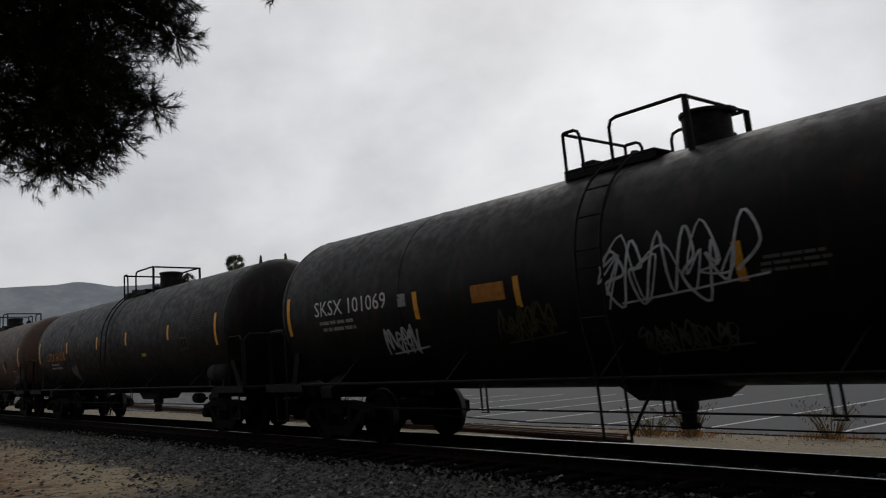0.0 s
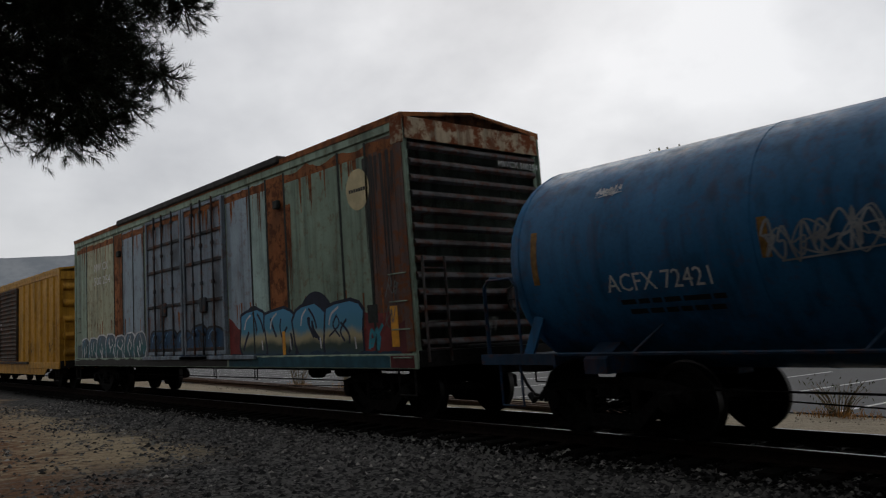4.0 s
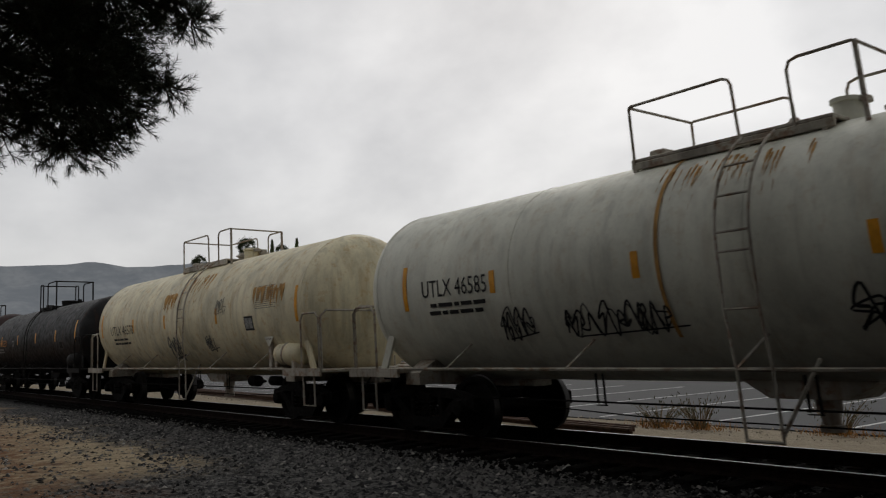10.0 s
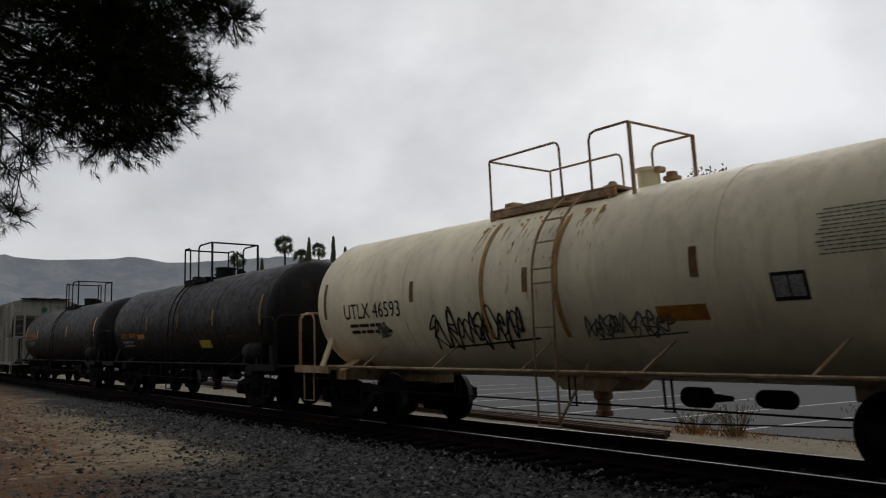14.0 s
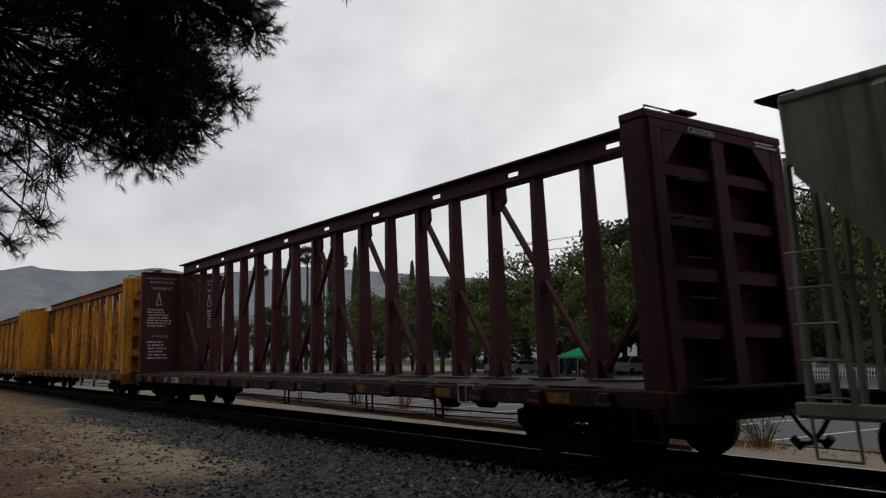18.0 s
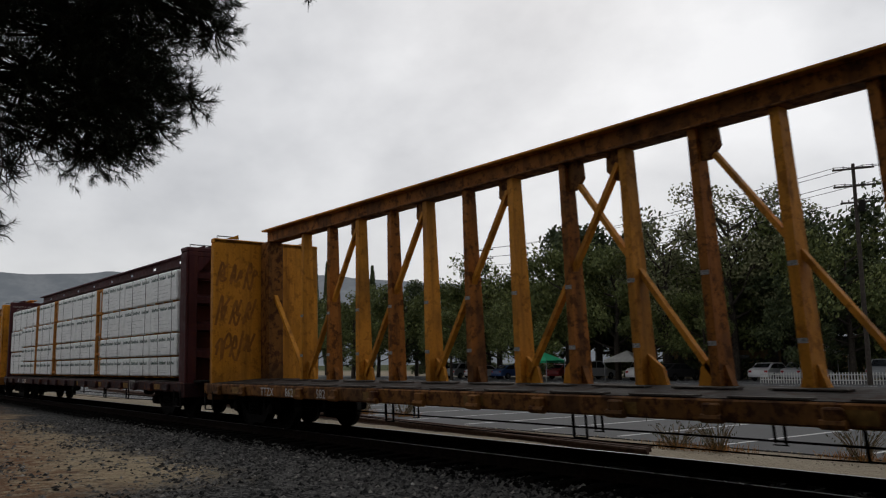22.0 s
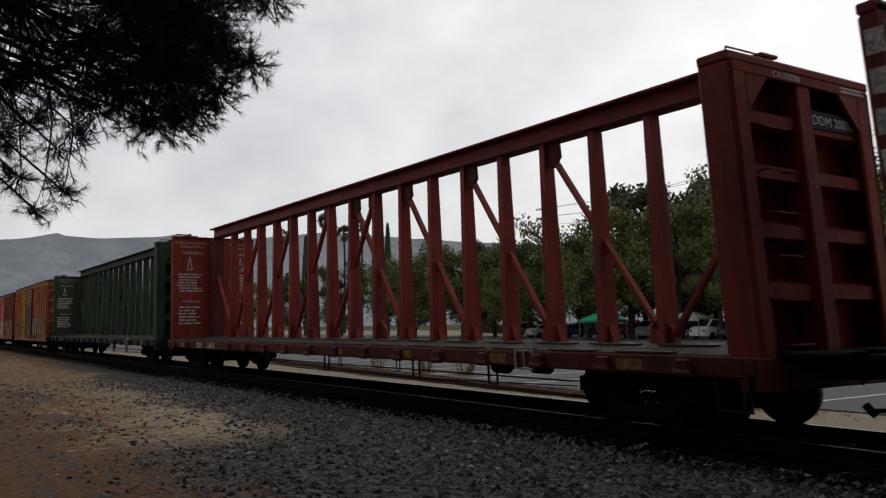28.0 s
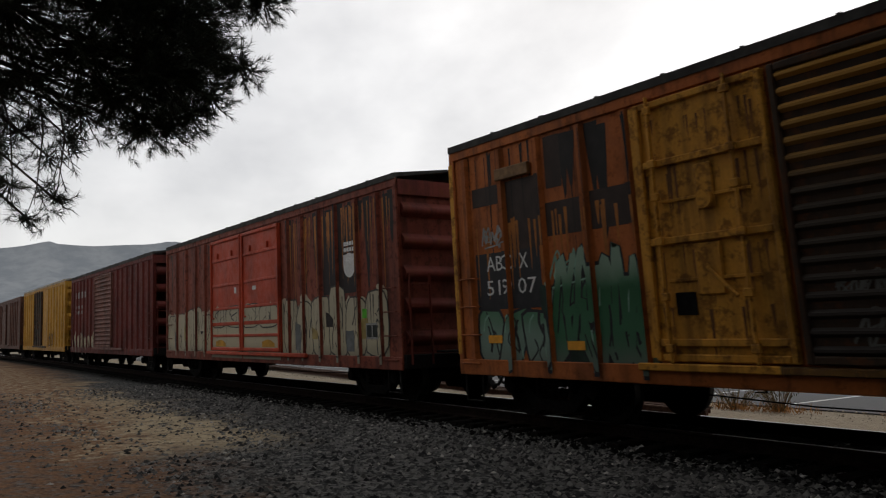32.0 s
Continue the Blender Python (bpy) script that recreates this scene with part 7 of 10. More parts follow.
def hills():
    g = Geo()
    vs, fs = [], []
    azs = [-20 + 0.5 * i for i in range(241)]
    table = sorted(RIDGE)
    for az in azs:
        e = float(np.interp(az, [r[0] for r in table], [r[1] for r in table])) + 0.09 * noise.noise((az * 1.7, 0, 0)) + 0.04 * noise.noise((az * 6.0, 4, 0))
        for j in range(9):
            t = j / 8
            d = 2200 - 900 * (1 - t) ** 1.3
            x, y = at_az(az, d)
            z = 1.64 + d * math.tan(radians(e)) * t ** 1.2 + (20 * noise.noise((az * 0.5, t * 4, 1)) * t * (1 - t) * 4 if 0 < j < 8 else 0) - (8 if j == 0 else 0)
            vs.append((x, y, z))
    for i in range(len(azs) - 1):
        for j in range(8):
            fs.append((i * 9 + j, i * 9 + 9 + j, i * 9 + 10 + j, i * 9 + j + 1))
    g.add(vs, fs)
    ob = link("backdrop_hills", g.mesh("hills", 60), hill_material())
    tagged(ob, "wooded hills with blue-grey haze painted in, under low cloud", "hills", kind="structure")


hills()


# ---- the pine that hangs into view ----
PINE_BARK = plain("pine_bark", (0.035, 0.026, 0.02), 0.95, 0, 0.4, 10, 0.6)
NEEDLE = leaf_material("pine_needles", (0.010, 0.014, 0.008), (0.03, 0.038, 0.02))


def by_view(az, el, d):
    return Vector((-d * math.sin(radians(az)) * math.cos(radians(el)), d * math.cos(radians(az)) * math.cos(radians(el)), 1.64 + d * math.sin(radians(el))))


def pine():
    rnd = random.Random(12)
    trunk_x, trunk_y = -8.5, -3.2
    ob = thing("pine_tree", "dark pine with drooping boughs of long needles", "pine tree", m=pose(0, 0, 0))
    base = Vector((trunk_x, trunk_y, -0.1))
    part("trunk", Geo().tube([base, base + Vector((0.1, 0.2, 4)), base + Vector((-0.1, 0.5, 9)), base + Vector((0.1, 0.4, 14))], [0.34, 0.27, 0.18, 0.05], 12), PINE_BARK, ob, smooth=60)
    # boughs: ends in view direction and distance, radius of the foliage round the end
    ends = [(68.6, 17.6, 9.6, 0.36), (70.6, 15.6, 9.6, 0.34), (70.4, 18.4, 9.7, 0.38), (67.0, 21.8, 9.9, 0.36), (68.2, 23.0, 10.0, 0.46), (72.6, 16.9, 9.5, 0.55), (73.3, 13.6, 9.4, 0.36), (75.0, 13.4, 9.3, 0.42), (72.0, 14.4, 9.6, 0.34),
            (72.2, 20.4, 9.7, 0.6), (74.5, 17.4, 9.4, 0.8), (76.8, 15.2, 9.3, 0.55), (78.4, 14.0, 9.3, 0.42), (75.5, 21.0, 9.6, 0.95), (78.6, 18.0, 9.3, 0.8), (81.5, 16.0, 9.2, 0.65), (84.0, 15.0, 9.0, 0.7), (83.0, 20.0, 9.2, 1.0),
            (79.5, 23.0, 9.5, 1.1), (87.0, 19.5, 9.0, 1.0), (73.0, 24.5, 10.0, 1.1), (69.5, 26.5, 10.2, 0.9), (84.5, 25.5, 9.2, 1.2), (77.0, 28.5, 9.8, 1.3), (90.0, 25.0, 8.6, 1.2), (66.0, 27.5, 10.4, 0.5), (71, 31, 10.2, 1.3),
            (82, 33, 9.3, 1.4), (92, 33, 8.4, 1.4), (76, 38, 9.6, 1.5), (88, 42, 8.8, 1.6), (65.0, 34.0, 10.3, 1.0), (60.2, 24.7, 9.6, 0.14)]
    twigs = [(80.0, 8.6, 9.0, 0.24), (81.6, 7.4, 9.0, 0.2), (80.4, 11.2, 9.1, 0.2), (82.6, 9.4, 9.0, 0.26), (83.6, 12.0, 9.0, 0.3), (85.2, 10.6, 8.9, 0.32), (82.2, 12.6, 9.1, 0.26), (79.2, 12.4, 9.2, 0.2), (86.5, 8.0, 8.8, 0.3), (84.6, 7.0, 8.9, 0.22)]
    wood = Geo()
    limbs = Geo()
    tufts = []
    for i, (az, el, d, r) in enumerate(ends + twigs):
        az += 1.2 if az > 50 else 0.0
        c = by_view(az, el, d)
        hang = i >= len(ends)
        src = base + Vector((0, 0.4, min(13, max(4.2, c.z + (1.6 if hang else 0.3)))))
        mid = src.lerp(c, 0.55) + Vector((0, 0, 0.5 if not hang else 0.9))
        limbs.tube([src, mid, c], [0.06 if not hang else 0.025, 0.035 if not hang else 0.016, 0.012], 6)
        n = max(8, int((r / 0.3) ** 2.3 * 56 * ((0.42 if el < 24 else 0.3) if az > 79 else 0.7 if az > 76 else 1.0))) if not hang else max(9, int((r / 0.3) ** 2 * 40))
        out = Vector((0.25, 0.35, -0.1)) + (c - src).normalized() * 0.7
        for k in range(n):
            p = Vector((rnd.gauss(0, 1), rnd.gauss(0, 1), rnd.gauss(0, 0.8))).normalized() * r * rnd.random() ** 0.42 + c
            d2 = ((p - c).normalized() * 0.9 + out * 0.3 + Vector((rnd.gauss(0, 0.4), rnd.gauss(0, 0.4), 0.2 + rnd.gauss(0, 0.4)))).normalized()
            tufts.append((p, d2))
            if k % 2 == 0:
                wood.tube([c + (p - c) * 0.15, p.lerp(c, 0.4) + Vector((0, 0, -0.03)), p], [0.008, 0.006, 0.004], 4)
    # hanging bare twigs
    for az0, el0, az1, el1 in ((81.0, 15.0, 81.2, 8.2), (83.2, 15.0, 82.4, 8.8), (79.8, 14.0, 79.9, 9.2), (84.6, 14.5, 85.0, 8.0), (78.6, 13.6, 79.4, 11.6)):
        a, b = by_view(az0 + 1.2, el0, 9.1), by_view(az1 + 1.2, el1, 9.0)
        wood.tube([a, a.lerp(b, 0.35) + Vector((0.05, 0.04, 0.0)), a.lerp(b, 0.7) + Vector((-0.05, 0.03, 0)), b], [0.012, 0.009, 0.007, 0.004], 5)
        for k in range(12):
            t = rnd.random()
            p = a.lerp(b, t)
            q = p + Vector((rnd.uniform(-0.2, 0.25), rnd.uniform(-0.1, 0.2), rnd.uniform(-0.3, 0.05)))
            wood.tube([p, p.lerp(q, 0.5) + Vector((0.02, 0, -0.03)), q], [0.006, 0.005, 0.003], 4)
            if rnd.random() < 0.5:
                tufts.append((q, (q - p).normalized()))
    # the crown above and behind
    for k in range(420):
        a, z = rnd.uniform(0, 6.28), rnd.uniform(6.0, 14.5)
        r = (15.0 - z) * 0.42 * rnd.random() ** 0.5
        p = base + Vector((r * math.cos(a), 0.4 + r * math.sin(a), z))
        tufts.append((p, Vector((math.cos(a), math.sin(a), 0.4)).normalized()))
        if k % 6 == 0:
            limbs.tube([base + Vector((0, 0.4, z - 0.3)), p], [0.04, 0.012], 5)
    # unseen boughs added high over the camera's side of the track, to shade it
    shade, a2 = [], np.random.RandomState(21)
    for k in range(560):
        x, y = a2.uniform(-4.6, 9.0), a2.uniform(-4.0, 8.6)
        z = max(6.2, 2.3 + 0.64 * math.hypot(x, y)) + a2.uniform(0, 1.6)
        c = Vector((x, y, z))
        if k % 3 == 0:
            limbs.tube([base + Vector((0, 0.4, 9.5 + 0.01 * k)), base.lerp(c, 0.6) + Vector((0, 0, 5.0)), c], [0.07, 0.04, 0.012], 5)
        for j in range(150):
            p = c + Vector((a2.normal(0, 0.42), a2.normal(0, 0.42), a2.normal(0, 0.16)))
            way = Vector((a2.normal(), a2.normal(), 0.5 * a2.normal())).normalized()
            shade.append((p, way))
    part("limb_wood", limbs, PINE_BARK, ob, smooth=60)
    tw = part("twig_mass", wood, PINE_BARK, ob)
    tw["kind"] = "stuff"
    arr = np.random.RandomState(3)
    vs, fs = [], []
    for p, d in tufts:
        u = d.orthogonal().normalized()
        w = d.cross(u)
        for k in range(30):
            a, s = arr.rand() * 6.283, arr.rand()
            root = p - d * (0.12 * s)
            ang = 0.35 + 0.75 * s + 0.2 * arr.rand()
            way = d * math.cos(ang) + (u * math.cos(a) + w * math.sin(a)) * math.sin(ang)
            L = 0.075 + 0.045 * arr.rand()
            tip = root + way * L
            tip.z -= 0.012
            b = way.cross(Vector((arr.rand() - 0.5, arr.rand() - 0.5, arr.rand() - 0.5))).normalized() * 0.003
            o = len(vs)
            vs += [tuple(root - b), tuple(root + b), tuple(tip)]
            fs.append((o, o + 1, o + 2))
    for p, way in shade:
        b = way.cross(Vector((0.1, 0.2, 1))).normalized() * 0.009
        o = len(vs)
        vs += [tuple(p - b), tuple(p + b), tuple(p + way * 0.24)]
        fs.append((o, o + 1, o + 2))
    me = bpy.data.meshes.new("needles")
    me.from_pydata(vs, [], fs)
    me.update()
    nd = link("needles", me, NEEDLE, ob)
    nd["kind"] = "stuff"


pine()


# ---- the train, from its head to its tail ----
CARS = []


def runs(made):
    car, at, half, mid = made[:4]
    CARS.append((car, mid))
    return car, at, half


BLACK1 = paint("black_tank_paint", (0.0055, 0.0054, 0.0053), 0.03, 0.3, 0.3, 0.5, fade=0.2, spec=0.12)
BROWN1 = paint("brown_dusty_tank", (0.06, 0.037, 0.026), 0.08, 0.4, 0.35, 0.55, spec=0.18)
BLUE1 = paint("faded_blue_tank", (0.016, 0.12, 0.26), 0.1, 0.45, 0.35, 0.45, fade=0.2, spec=0.15)
WHITE1 = paint("dirty_white_tank", (0.62, 0.62, 0.53), 0.06, 0.18, 0.16, 0.45, rustcol=(0.45, 0.26, 0.09))
YELLOWED = paint("yellowed_white_tank", (0.66, 0.60, 0.42), 0.14, 0.25, 0.25, 0.45, rustcol=(0.5, 0.27, 0.06))
CREAM1 = paint("cream_tank", (0.84, 0.75, 0.53), 0.04, 0.08, 0.1, 0.45, rustcol=(0.45, 0.24, 0.08))
MAROON1 = paint("maroon_tank", (0.034, 0.018, 0.016), 0.08, 0.4, 0.3, 0.5, spec=0.2)
WHITE_STEEL = paint("dirty_white_steel", (0.40, 0.37, 0.31), 0.3, 0.4, 0.3, 0.6, rustcol=(0.2, 0.09, 0.04))
TAN_STEEL = paint("rust_stained_pale_steel", (0.44, 0.31, 0.19), 0.3, 0.3, 0.3, 0.6, rustcol=(0.25, 0.1, 0.03))
BLUE_STEEL = paint("blue_steel", (0.015, 0.045, 0.09), 0.2, 0.4, 0.3, 0.6)
FAINT_RUST = plain("faint_rust_run", (0.48, 0.27, 0.09), 0.8, 0, 0.35, 6)
RUN_RUST = paint("rust_run", (0.42, 0.23, 0.08), 0.2, 0.3, 0.3, 0.7)
PAN_ORANGE = plain("orange_panel", (0.42, 0.17, 0.02), 0.6, 0, 0.3, 10)
PAN_YELLOW = plain("yellow_panel", (0.5, 0.36, 0.05), 0.6, 0, 0.3, 10)
BROWN_TAPE = plain("browned_tape", (0.20, 0.11, 0.045), 0.6, 0, 0.3, 10)
TAG_WHITE = spray("white_spray", (0.55, 0.56, 0.57))
TAG_DIM = spray("faint_grey_spray", (0.13, 0.13, 0.12))
TAG_BLACK = spray("black_spray", (0.02, 0.02, 0.022))
TAG_OLIVE = spray("faint_olive_spray", (0.07, 0.065, 0.025))


def tapes(*xs, z0=2.0, z1=2.42, ends=()):
    return [(x, z0, z1) for x in xs] + [(x, 1.95, 2.65) for x in ends]


# black tank car with white marks
car, at, h = runs(tank_car(-15.5, 2.4, "black tank car with white stencils and sprayed tags", BLACK1, 1.5, 3.93, "SKSX 101069", WHITE, dome=0.92, drum=(0.31, 0.46), deck=(-0.92, -0.62, -0.1, 1.1), style="black", stripes=tapes(-3.54, -1.32, 1.95, 4.6, ends=(-7.46, 7.3)), seed=1, text_at=(-6.5, -4.3, 2.24)))
tag(car, at, 0.15, 2.0, 0.62, 5, TAG_WHITE, 101, 0.035, 0.1)
tag(car, at, -4.6, 1.55, 0.32, 5, TAG_WHITE, 102, 0.04)
tag(car, at, -1.9, 1.6, 0.36, 5, TAG_OLIVE, 103, 0.035)
tag(car, at, 0.4, 1.35, 0.25, 8, TAG_DIM, 104, 0.03)
panel(car, at, -2.24, -1.56, 2.13, 2.38, PAN_ORANGE, "orange_panel", n=3)
bars(car, at, 2.15, 2.95, 2.05, 2.25, 3, TAG_DIM, 105)
panel(car, at, -3.98, -3.78, 2.22, 2.42, DIMWHITE, "plate_mark", n=2)

car, at, h = runs(tank_car(-33.5, -15.5, "black tank car with orange stencils", BLACK1, 1.5, 3.9, "UTLX 661318", ORANGE_TEXT, dome=0.98, drum=(0.31, 0.46), deck=(-1.0, -0.7, 0.0, 1.4), style="black", stripes=tapes(-4.04, -1.0, 1.49, 4.48, z0=2.2, z1=2.55, ends=(-7.37, 7.2)), seed=2, text_at=(-6.33, -4.32, 2.0)))
panel(car, at, 2.54, 2.85, 1.86, 1.94, PAN_YELLOW, "yellow_mark", n=1)
tag(car, at, -3.95, 1.4, 0.42, 2, TAG_DIM, 110, 0.12)

car, at, h = runs(tank_car(-51.4, -33.5, "dusty brown tank car", BROWN1, 1.5, 3.92, "GATX 54680", DIMWHITE, dome=0.16, drum=(0.3, 0.44), deck=(-0.36, 0.28, 0.92, 1.8), style="black", stripes=tapes(-2.36, -0.34, 3.84, 4.97, z0=1.75, z1=2.1, ends=(-6.85, 7.4)), seed=3, text_at=(-6.17, -4.23, 1.97)))
bars(car, at, -3.9, -3.2, 1.6, 1.85, 3, DIMWHITE, 112)
panel(car, at, 6.2, 6.75, 1.55, 1.8, DIMWHITE, "plate_mark", 0.004, 2)
panel(car, at, 6.24, 6.71, 1.59, 1.76, BROWN1, "plate_mark", 0.007, 2)

car, at, h = runs(tank_car(-68.4, -51.4, "faded blue tank car with chipped paint and tags", BLUE1, 1.42, 3.71, "ACFX 72421", WHITE, dome=1.0, drum=(0.27, 0.36), deck=(-1.25, 0.24, 0.89, 2.25), style="white", steel=BLUE_STEEL, stripes=tapes(-3.6, -0.4, ends=(-6.9, 7.0)), tape=DULL_STRIPE, seed=4, text_at=(-5.75, -4.3, 1.78), text_size=0.22))
tag(car, at, -3.6, 2.0, 0.34, 7, spray("chalky_white_spray", (0.3, 0.32, 0.33)), 120, 0.028, 0.05)
tag(car, at, -5.9, 3.0, 0.1, 6, TAG_WHITE, 119, 0.014, 0.05)
tag(car, at, -1.05, 2.35, 0.2, 6, TAG_WHITE, 121, 0.022)
tag(car, at, 6.0, 2.35, 0.36, 3, TAG_WHITE, 122, 0.03, 0.3)
tag(car, front_end(h - 0.95), -0.9, 2.6, 0.3, 4, TAG_WHITE, 123, 0.028)
panel(car, at, -1.5, -0.75, 1.72, 1.98, DULL_STRIPE, "warning_panel", n=3)
bars(car, at, -1.45, -0.8, 1.74, 1.96, 4, DIMWHITE, 124)
panel(car, at, 5.45, 6.6, 1.7, 2.2, DIMWHITE, "data_sheet", 0.004, 4)
bars(car, at, 5.5, 6.55, 1.74, 2.16, 6, BLACK, 125)

# faded green box car
GREEN_BOX = paint("faded_green_box", (0.26, 0.34, 0.26), 0.16, 0.3, 0.45, 0.6, rustcol=(0.14, 0.055, 0.022))
TEAL_SHEET = paint("pale_teal_sheet", (0.34, 0.47, 0.43), 0.12, 0.3, 0.35, 0.6)
SLATE_SHEET = paint("slate_blue_sheet", (0.27, 0.34, 0.39), 0.16, 0.3, 0.4, 0.6)
OLIVE_SHEET = paint("pale_olive_sheet", (0.39, 0.40, 0.27), 0.2, 0.3, 0.35, 0.6)
RUST_SHEET = paint("rusted_sheet", (0.27, 0.095, 0.028), 0.4, 0.4, 0.5, 0.75, rustcol=(0.09, 0.032, 0.015))
DARK_GREEN = paint("dark_green_sheet", (0.22, 0.30, 0.225), 0.16, 0.3, 0.45, 0.6)
MAROON_SHEET = paint("brown_sheet", (0.12, 0.073, 0.06), 0.45, 0.5, 0.5, 0.65, rustcol=(0.16, 0.055, 0.02))
SEAM = plain("dark_seam", (0.03, 0.035, 0.032), 0.8, 0, 0.3, 10)
SLATE_DOOR = paint("slate_blue_door", (0.21, 0.26, 0.31), 0.18, 0.5, 0.5, 0.6)
SOOT_BAR = paint("sooty_door_bar", (0.03, 0.036, 0.042), 0.3, 0.5, 0.4, 0.65)
GREY_END = paint("grey_weathered_end", (0.10, 0.094, 0.095), 0.4, 0.5, 0.5, 0.65, rustcol=(0.10, 0.035, 0.02))
HEADER = paint("rusted_cream_header", (0.42, 0.33, 0.22), 0.62, 0.4, 0.5, 0.7, rustcol=(0.17, 0.05, 0.018), fine=14)
ROOF_TAR = plain("dark_roof_coat", (0.05, 0.048, 0.045), 0.85, 0, 0.4, 5)
car, at, h = runs(box_car(-87.8, -69.36, "faded green box car with rust and sprayed graffiti", GREEN_BOX, 4.93, 0.9, 1.5, [], None, [(-2.39, 0.05, "plug", SLATE_DOOR, SOOT_BAR), (0.16, 2.45, "plug", SLATE_DOOR, SOOT_BAR)], 13, 0.07, GREY_END, roof_mat=RUST_SHEET))
for x0, x1, m in ((-9.1, -7.95, GREEN_BOX), (-7.94, -5.25, OLIVE_SHEET), (-5.24, -4.5, RUST_SHEET), (-4.49, -3.62, SLATE_SHEET), (-3.61, -2.75, SLATE_SHEET), (2.5, 3.68, SLATE_SHEET), (3.69, 4.42, TEAL_SHEET), (4.43, 5.2, RUST_SHEET), (5.21, 7.22, DARK_GREEN), (7.23, 8.1, DARK_GREEN), (8.11, 9.05, MAROON_SHEET)):
    part("side_sheet", Geo().cbox(x0, x1, -1.508, -1.4995, 1.12, 4.62, 0.003), m, car)
    part("rivet_seam", Geo().cbox(x1 - 0.035, x1 + 0.035, -1.516, -1.5085, 1.1, 4.64, 0.003), SEAM, car)
at2 = flat_side(1.509, at.bumps)
blotch(car, at2, -9.0, 9.0, 4.42, 4.58, RUST_SHEET, 3, "rust_band", 0.002, 0.1)
stains(car, at2, -9.0, 9.0, 4.5, 90, RUST_SHEET, 901, (0.15, 0.9), (0.012, 0.045), 0.0025)
stains(car, at2, 4.35, 5.4, 4.0, 26, RUST_SHEET, 902, (0.8, 2.3), (0.015, 0.06), 0.003)
stains(car, at2, 8.0, 9.0, 4.4, 26, spray("sooty_run", (0.02, 0.016, 0.014)), 903, (0.6, 2.6), (0.01, 0.05), 0.0035)
stains(car, at2, -9.0, 9.0, 2.2, 40, RUST_SHEET, 904, (0.3, 0.9), (0.01, 0.04), 0.003)
blotch(car, at2, 7.6, 9.05, 0.98, 1.6, spray("dark_red_spray", (0.10, 0.02, 0.02)), 15, d=0.0028, rough=0.4)
for x in (-4.7, 4.95):
    part("vent_box", Geo().cbox(x - 0.1, x + 0.1, -1.6, -1.509, 3.95, 4.12, 0.02), SEAM, car)
for x0, x1 in ((-4.74, 5.14),):
    part("roof_cover", Geo().cbox(x0, x1, -1.6, 1.6, 4.84, 5.0, 0.03), ROOF_TAR, car)
part("rust_header", Geo().cbox(h - 0.01, h + 0.012, -1.48, 1.48, 4.5, 4.86, 0.006), HEADER, car, "cream end header eaten by rust")
part("corner_casting", Geo().cbox(h - 0.3, h + 0.02, -1.56, -1.509, 4.42, 4.88, 0.02), HEADER, car)
disc(car, at2, 7.82, 3.88, 0.36, spray("cream_disc_paint", (0.56, 0.47, 0.27), 0.15), d=0.007)
blocks(car, at2, 7.55, 3.84, [0.06] * 7, 0.06, BLACK, "disc_mark", 0.25, 0.0, 0.009)
write(car, "MW CX", at2, -7.15, 3.72, 0.25, WHITE, width=1.35)
write(car, "500 254", at2, -7.15, 3.3, 0.25, WHITE, width=1.55)
blotch(car, at2, 2.5, 8.6, 0.98, 1.75, spray("faded_red_spray", (0.17, 0.03, 0.028)), 5, d=0.003, rough=0.25)
for x, r in ((3.7, 0.5), (5.0, 0.42), (6.2, 0.62), (7.1, 0.4)):
    disc(car, at2, x, 1.55, r * 1.12, spray("navy_spray", (0.012, 0.016, 0.035)), "sprayed_outline", 0.005 + x * 1e-4)
mural(car, at2, 3.1, 7.7, 0.95, 1.95, 4, spray_bands("landscape_spray", [(1.05, (0.012, 0.05, 0.085)), (1.25, (0.03, 0.055, 0.04)), (1.42, (0.38, 0.32, 0.18)), (1.6, (0.06, 0.24, 0.36)), (1.9, (0.06, 0.25, 0.42))]), spray("navy_spray", (0.012, 0.016, 0.035)), TAG_WHITE, 6, line=0.06)
blotch(car, at2, 2.6, 8.8, 0.93, 1.12, spray("deep_blue_spray", (0.012, 0.04, 0.075)), 9, d=0.0135, rough=0.1)
tag(car, at2, 7.9, 1.2, 0.32, 2, spray("teal_spray", (0.03, 0.22, 0.28)), 131, 0.06)
panel(car, at2, 4.9, 5.02, 1.1, 1.55, STRIPE, "reflector_tape", 0.015)
panel(car, at2, 8.55, 8.75, 1.2, 1.85, STRIPE, "reflector_tape", 0.006)
blotch(car, at2, -9.0, -2.5, 0.98, 1.5, spray("grey_teal_spray", (0.09, 0.12, 0.12)), 6, d=0.003, rough=0.2)
mural(car, at2, -8.5, -2.7, 0.95, 1.75, 7, spray_bands("teal_black_spray", [(1.0, (0.02, 0.02, 0.025)), (1.3, (0.015, 0.10, 0.11)), (1.7, (0.08, 0.11, 0.14))]), TAG_WHITE, spray("sky_blue_spray", (0.12, 0.25, 0.4)), 7, line=0.045)
mural(car, at2, -2.2, 2.3, 1.0, 1.75, 5, spray("dark_blue_spray", (0.02, 0.06, 0.12)), TAG_BLACK, spray("sky_blue_spray", (0.12, 0.25, 0.4)), 8)
tag(car, at2, 8.4, 1.55, 0.25, 2, TAG_DIM, 132, 0.02)
tag(car, at2, 8.45, 2.0, 0.28, 2, TAG_DIM, 133, 0.02)
sill = flat_side(1.546)
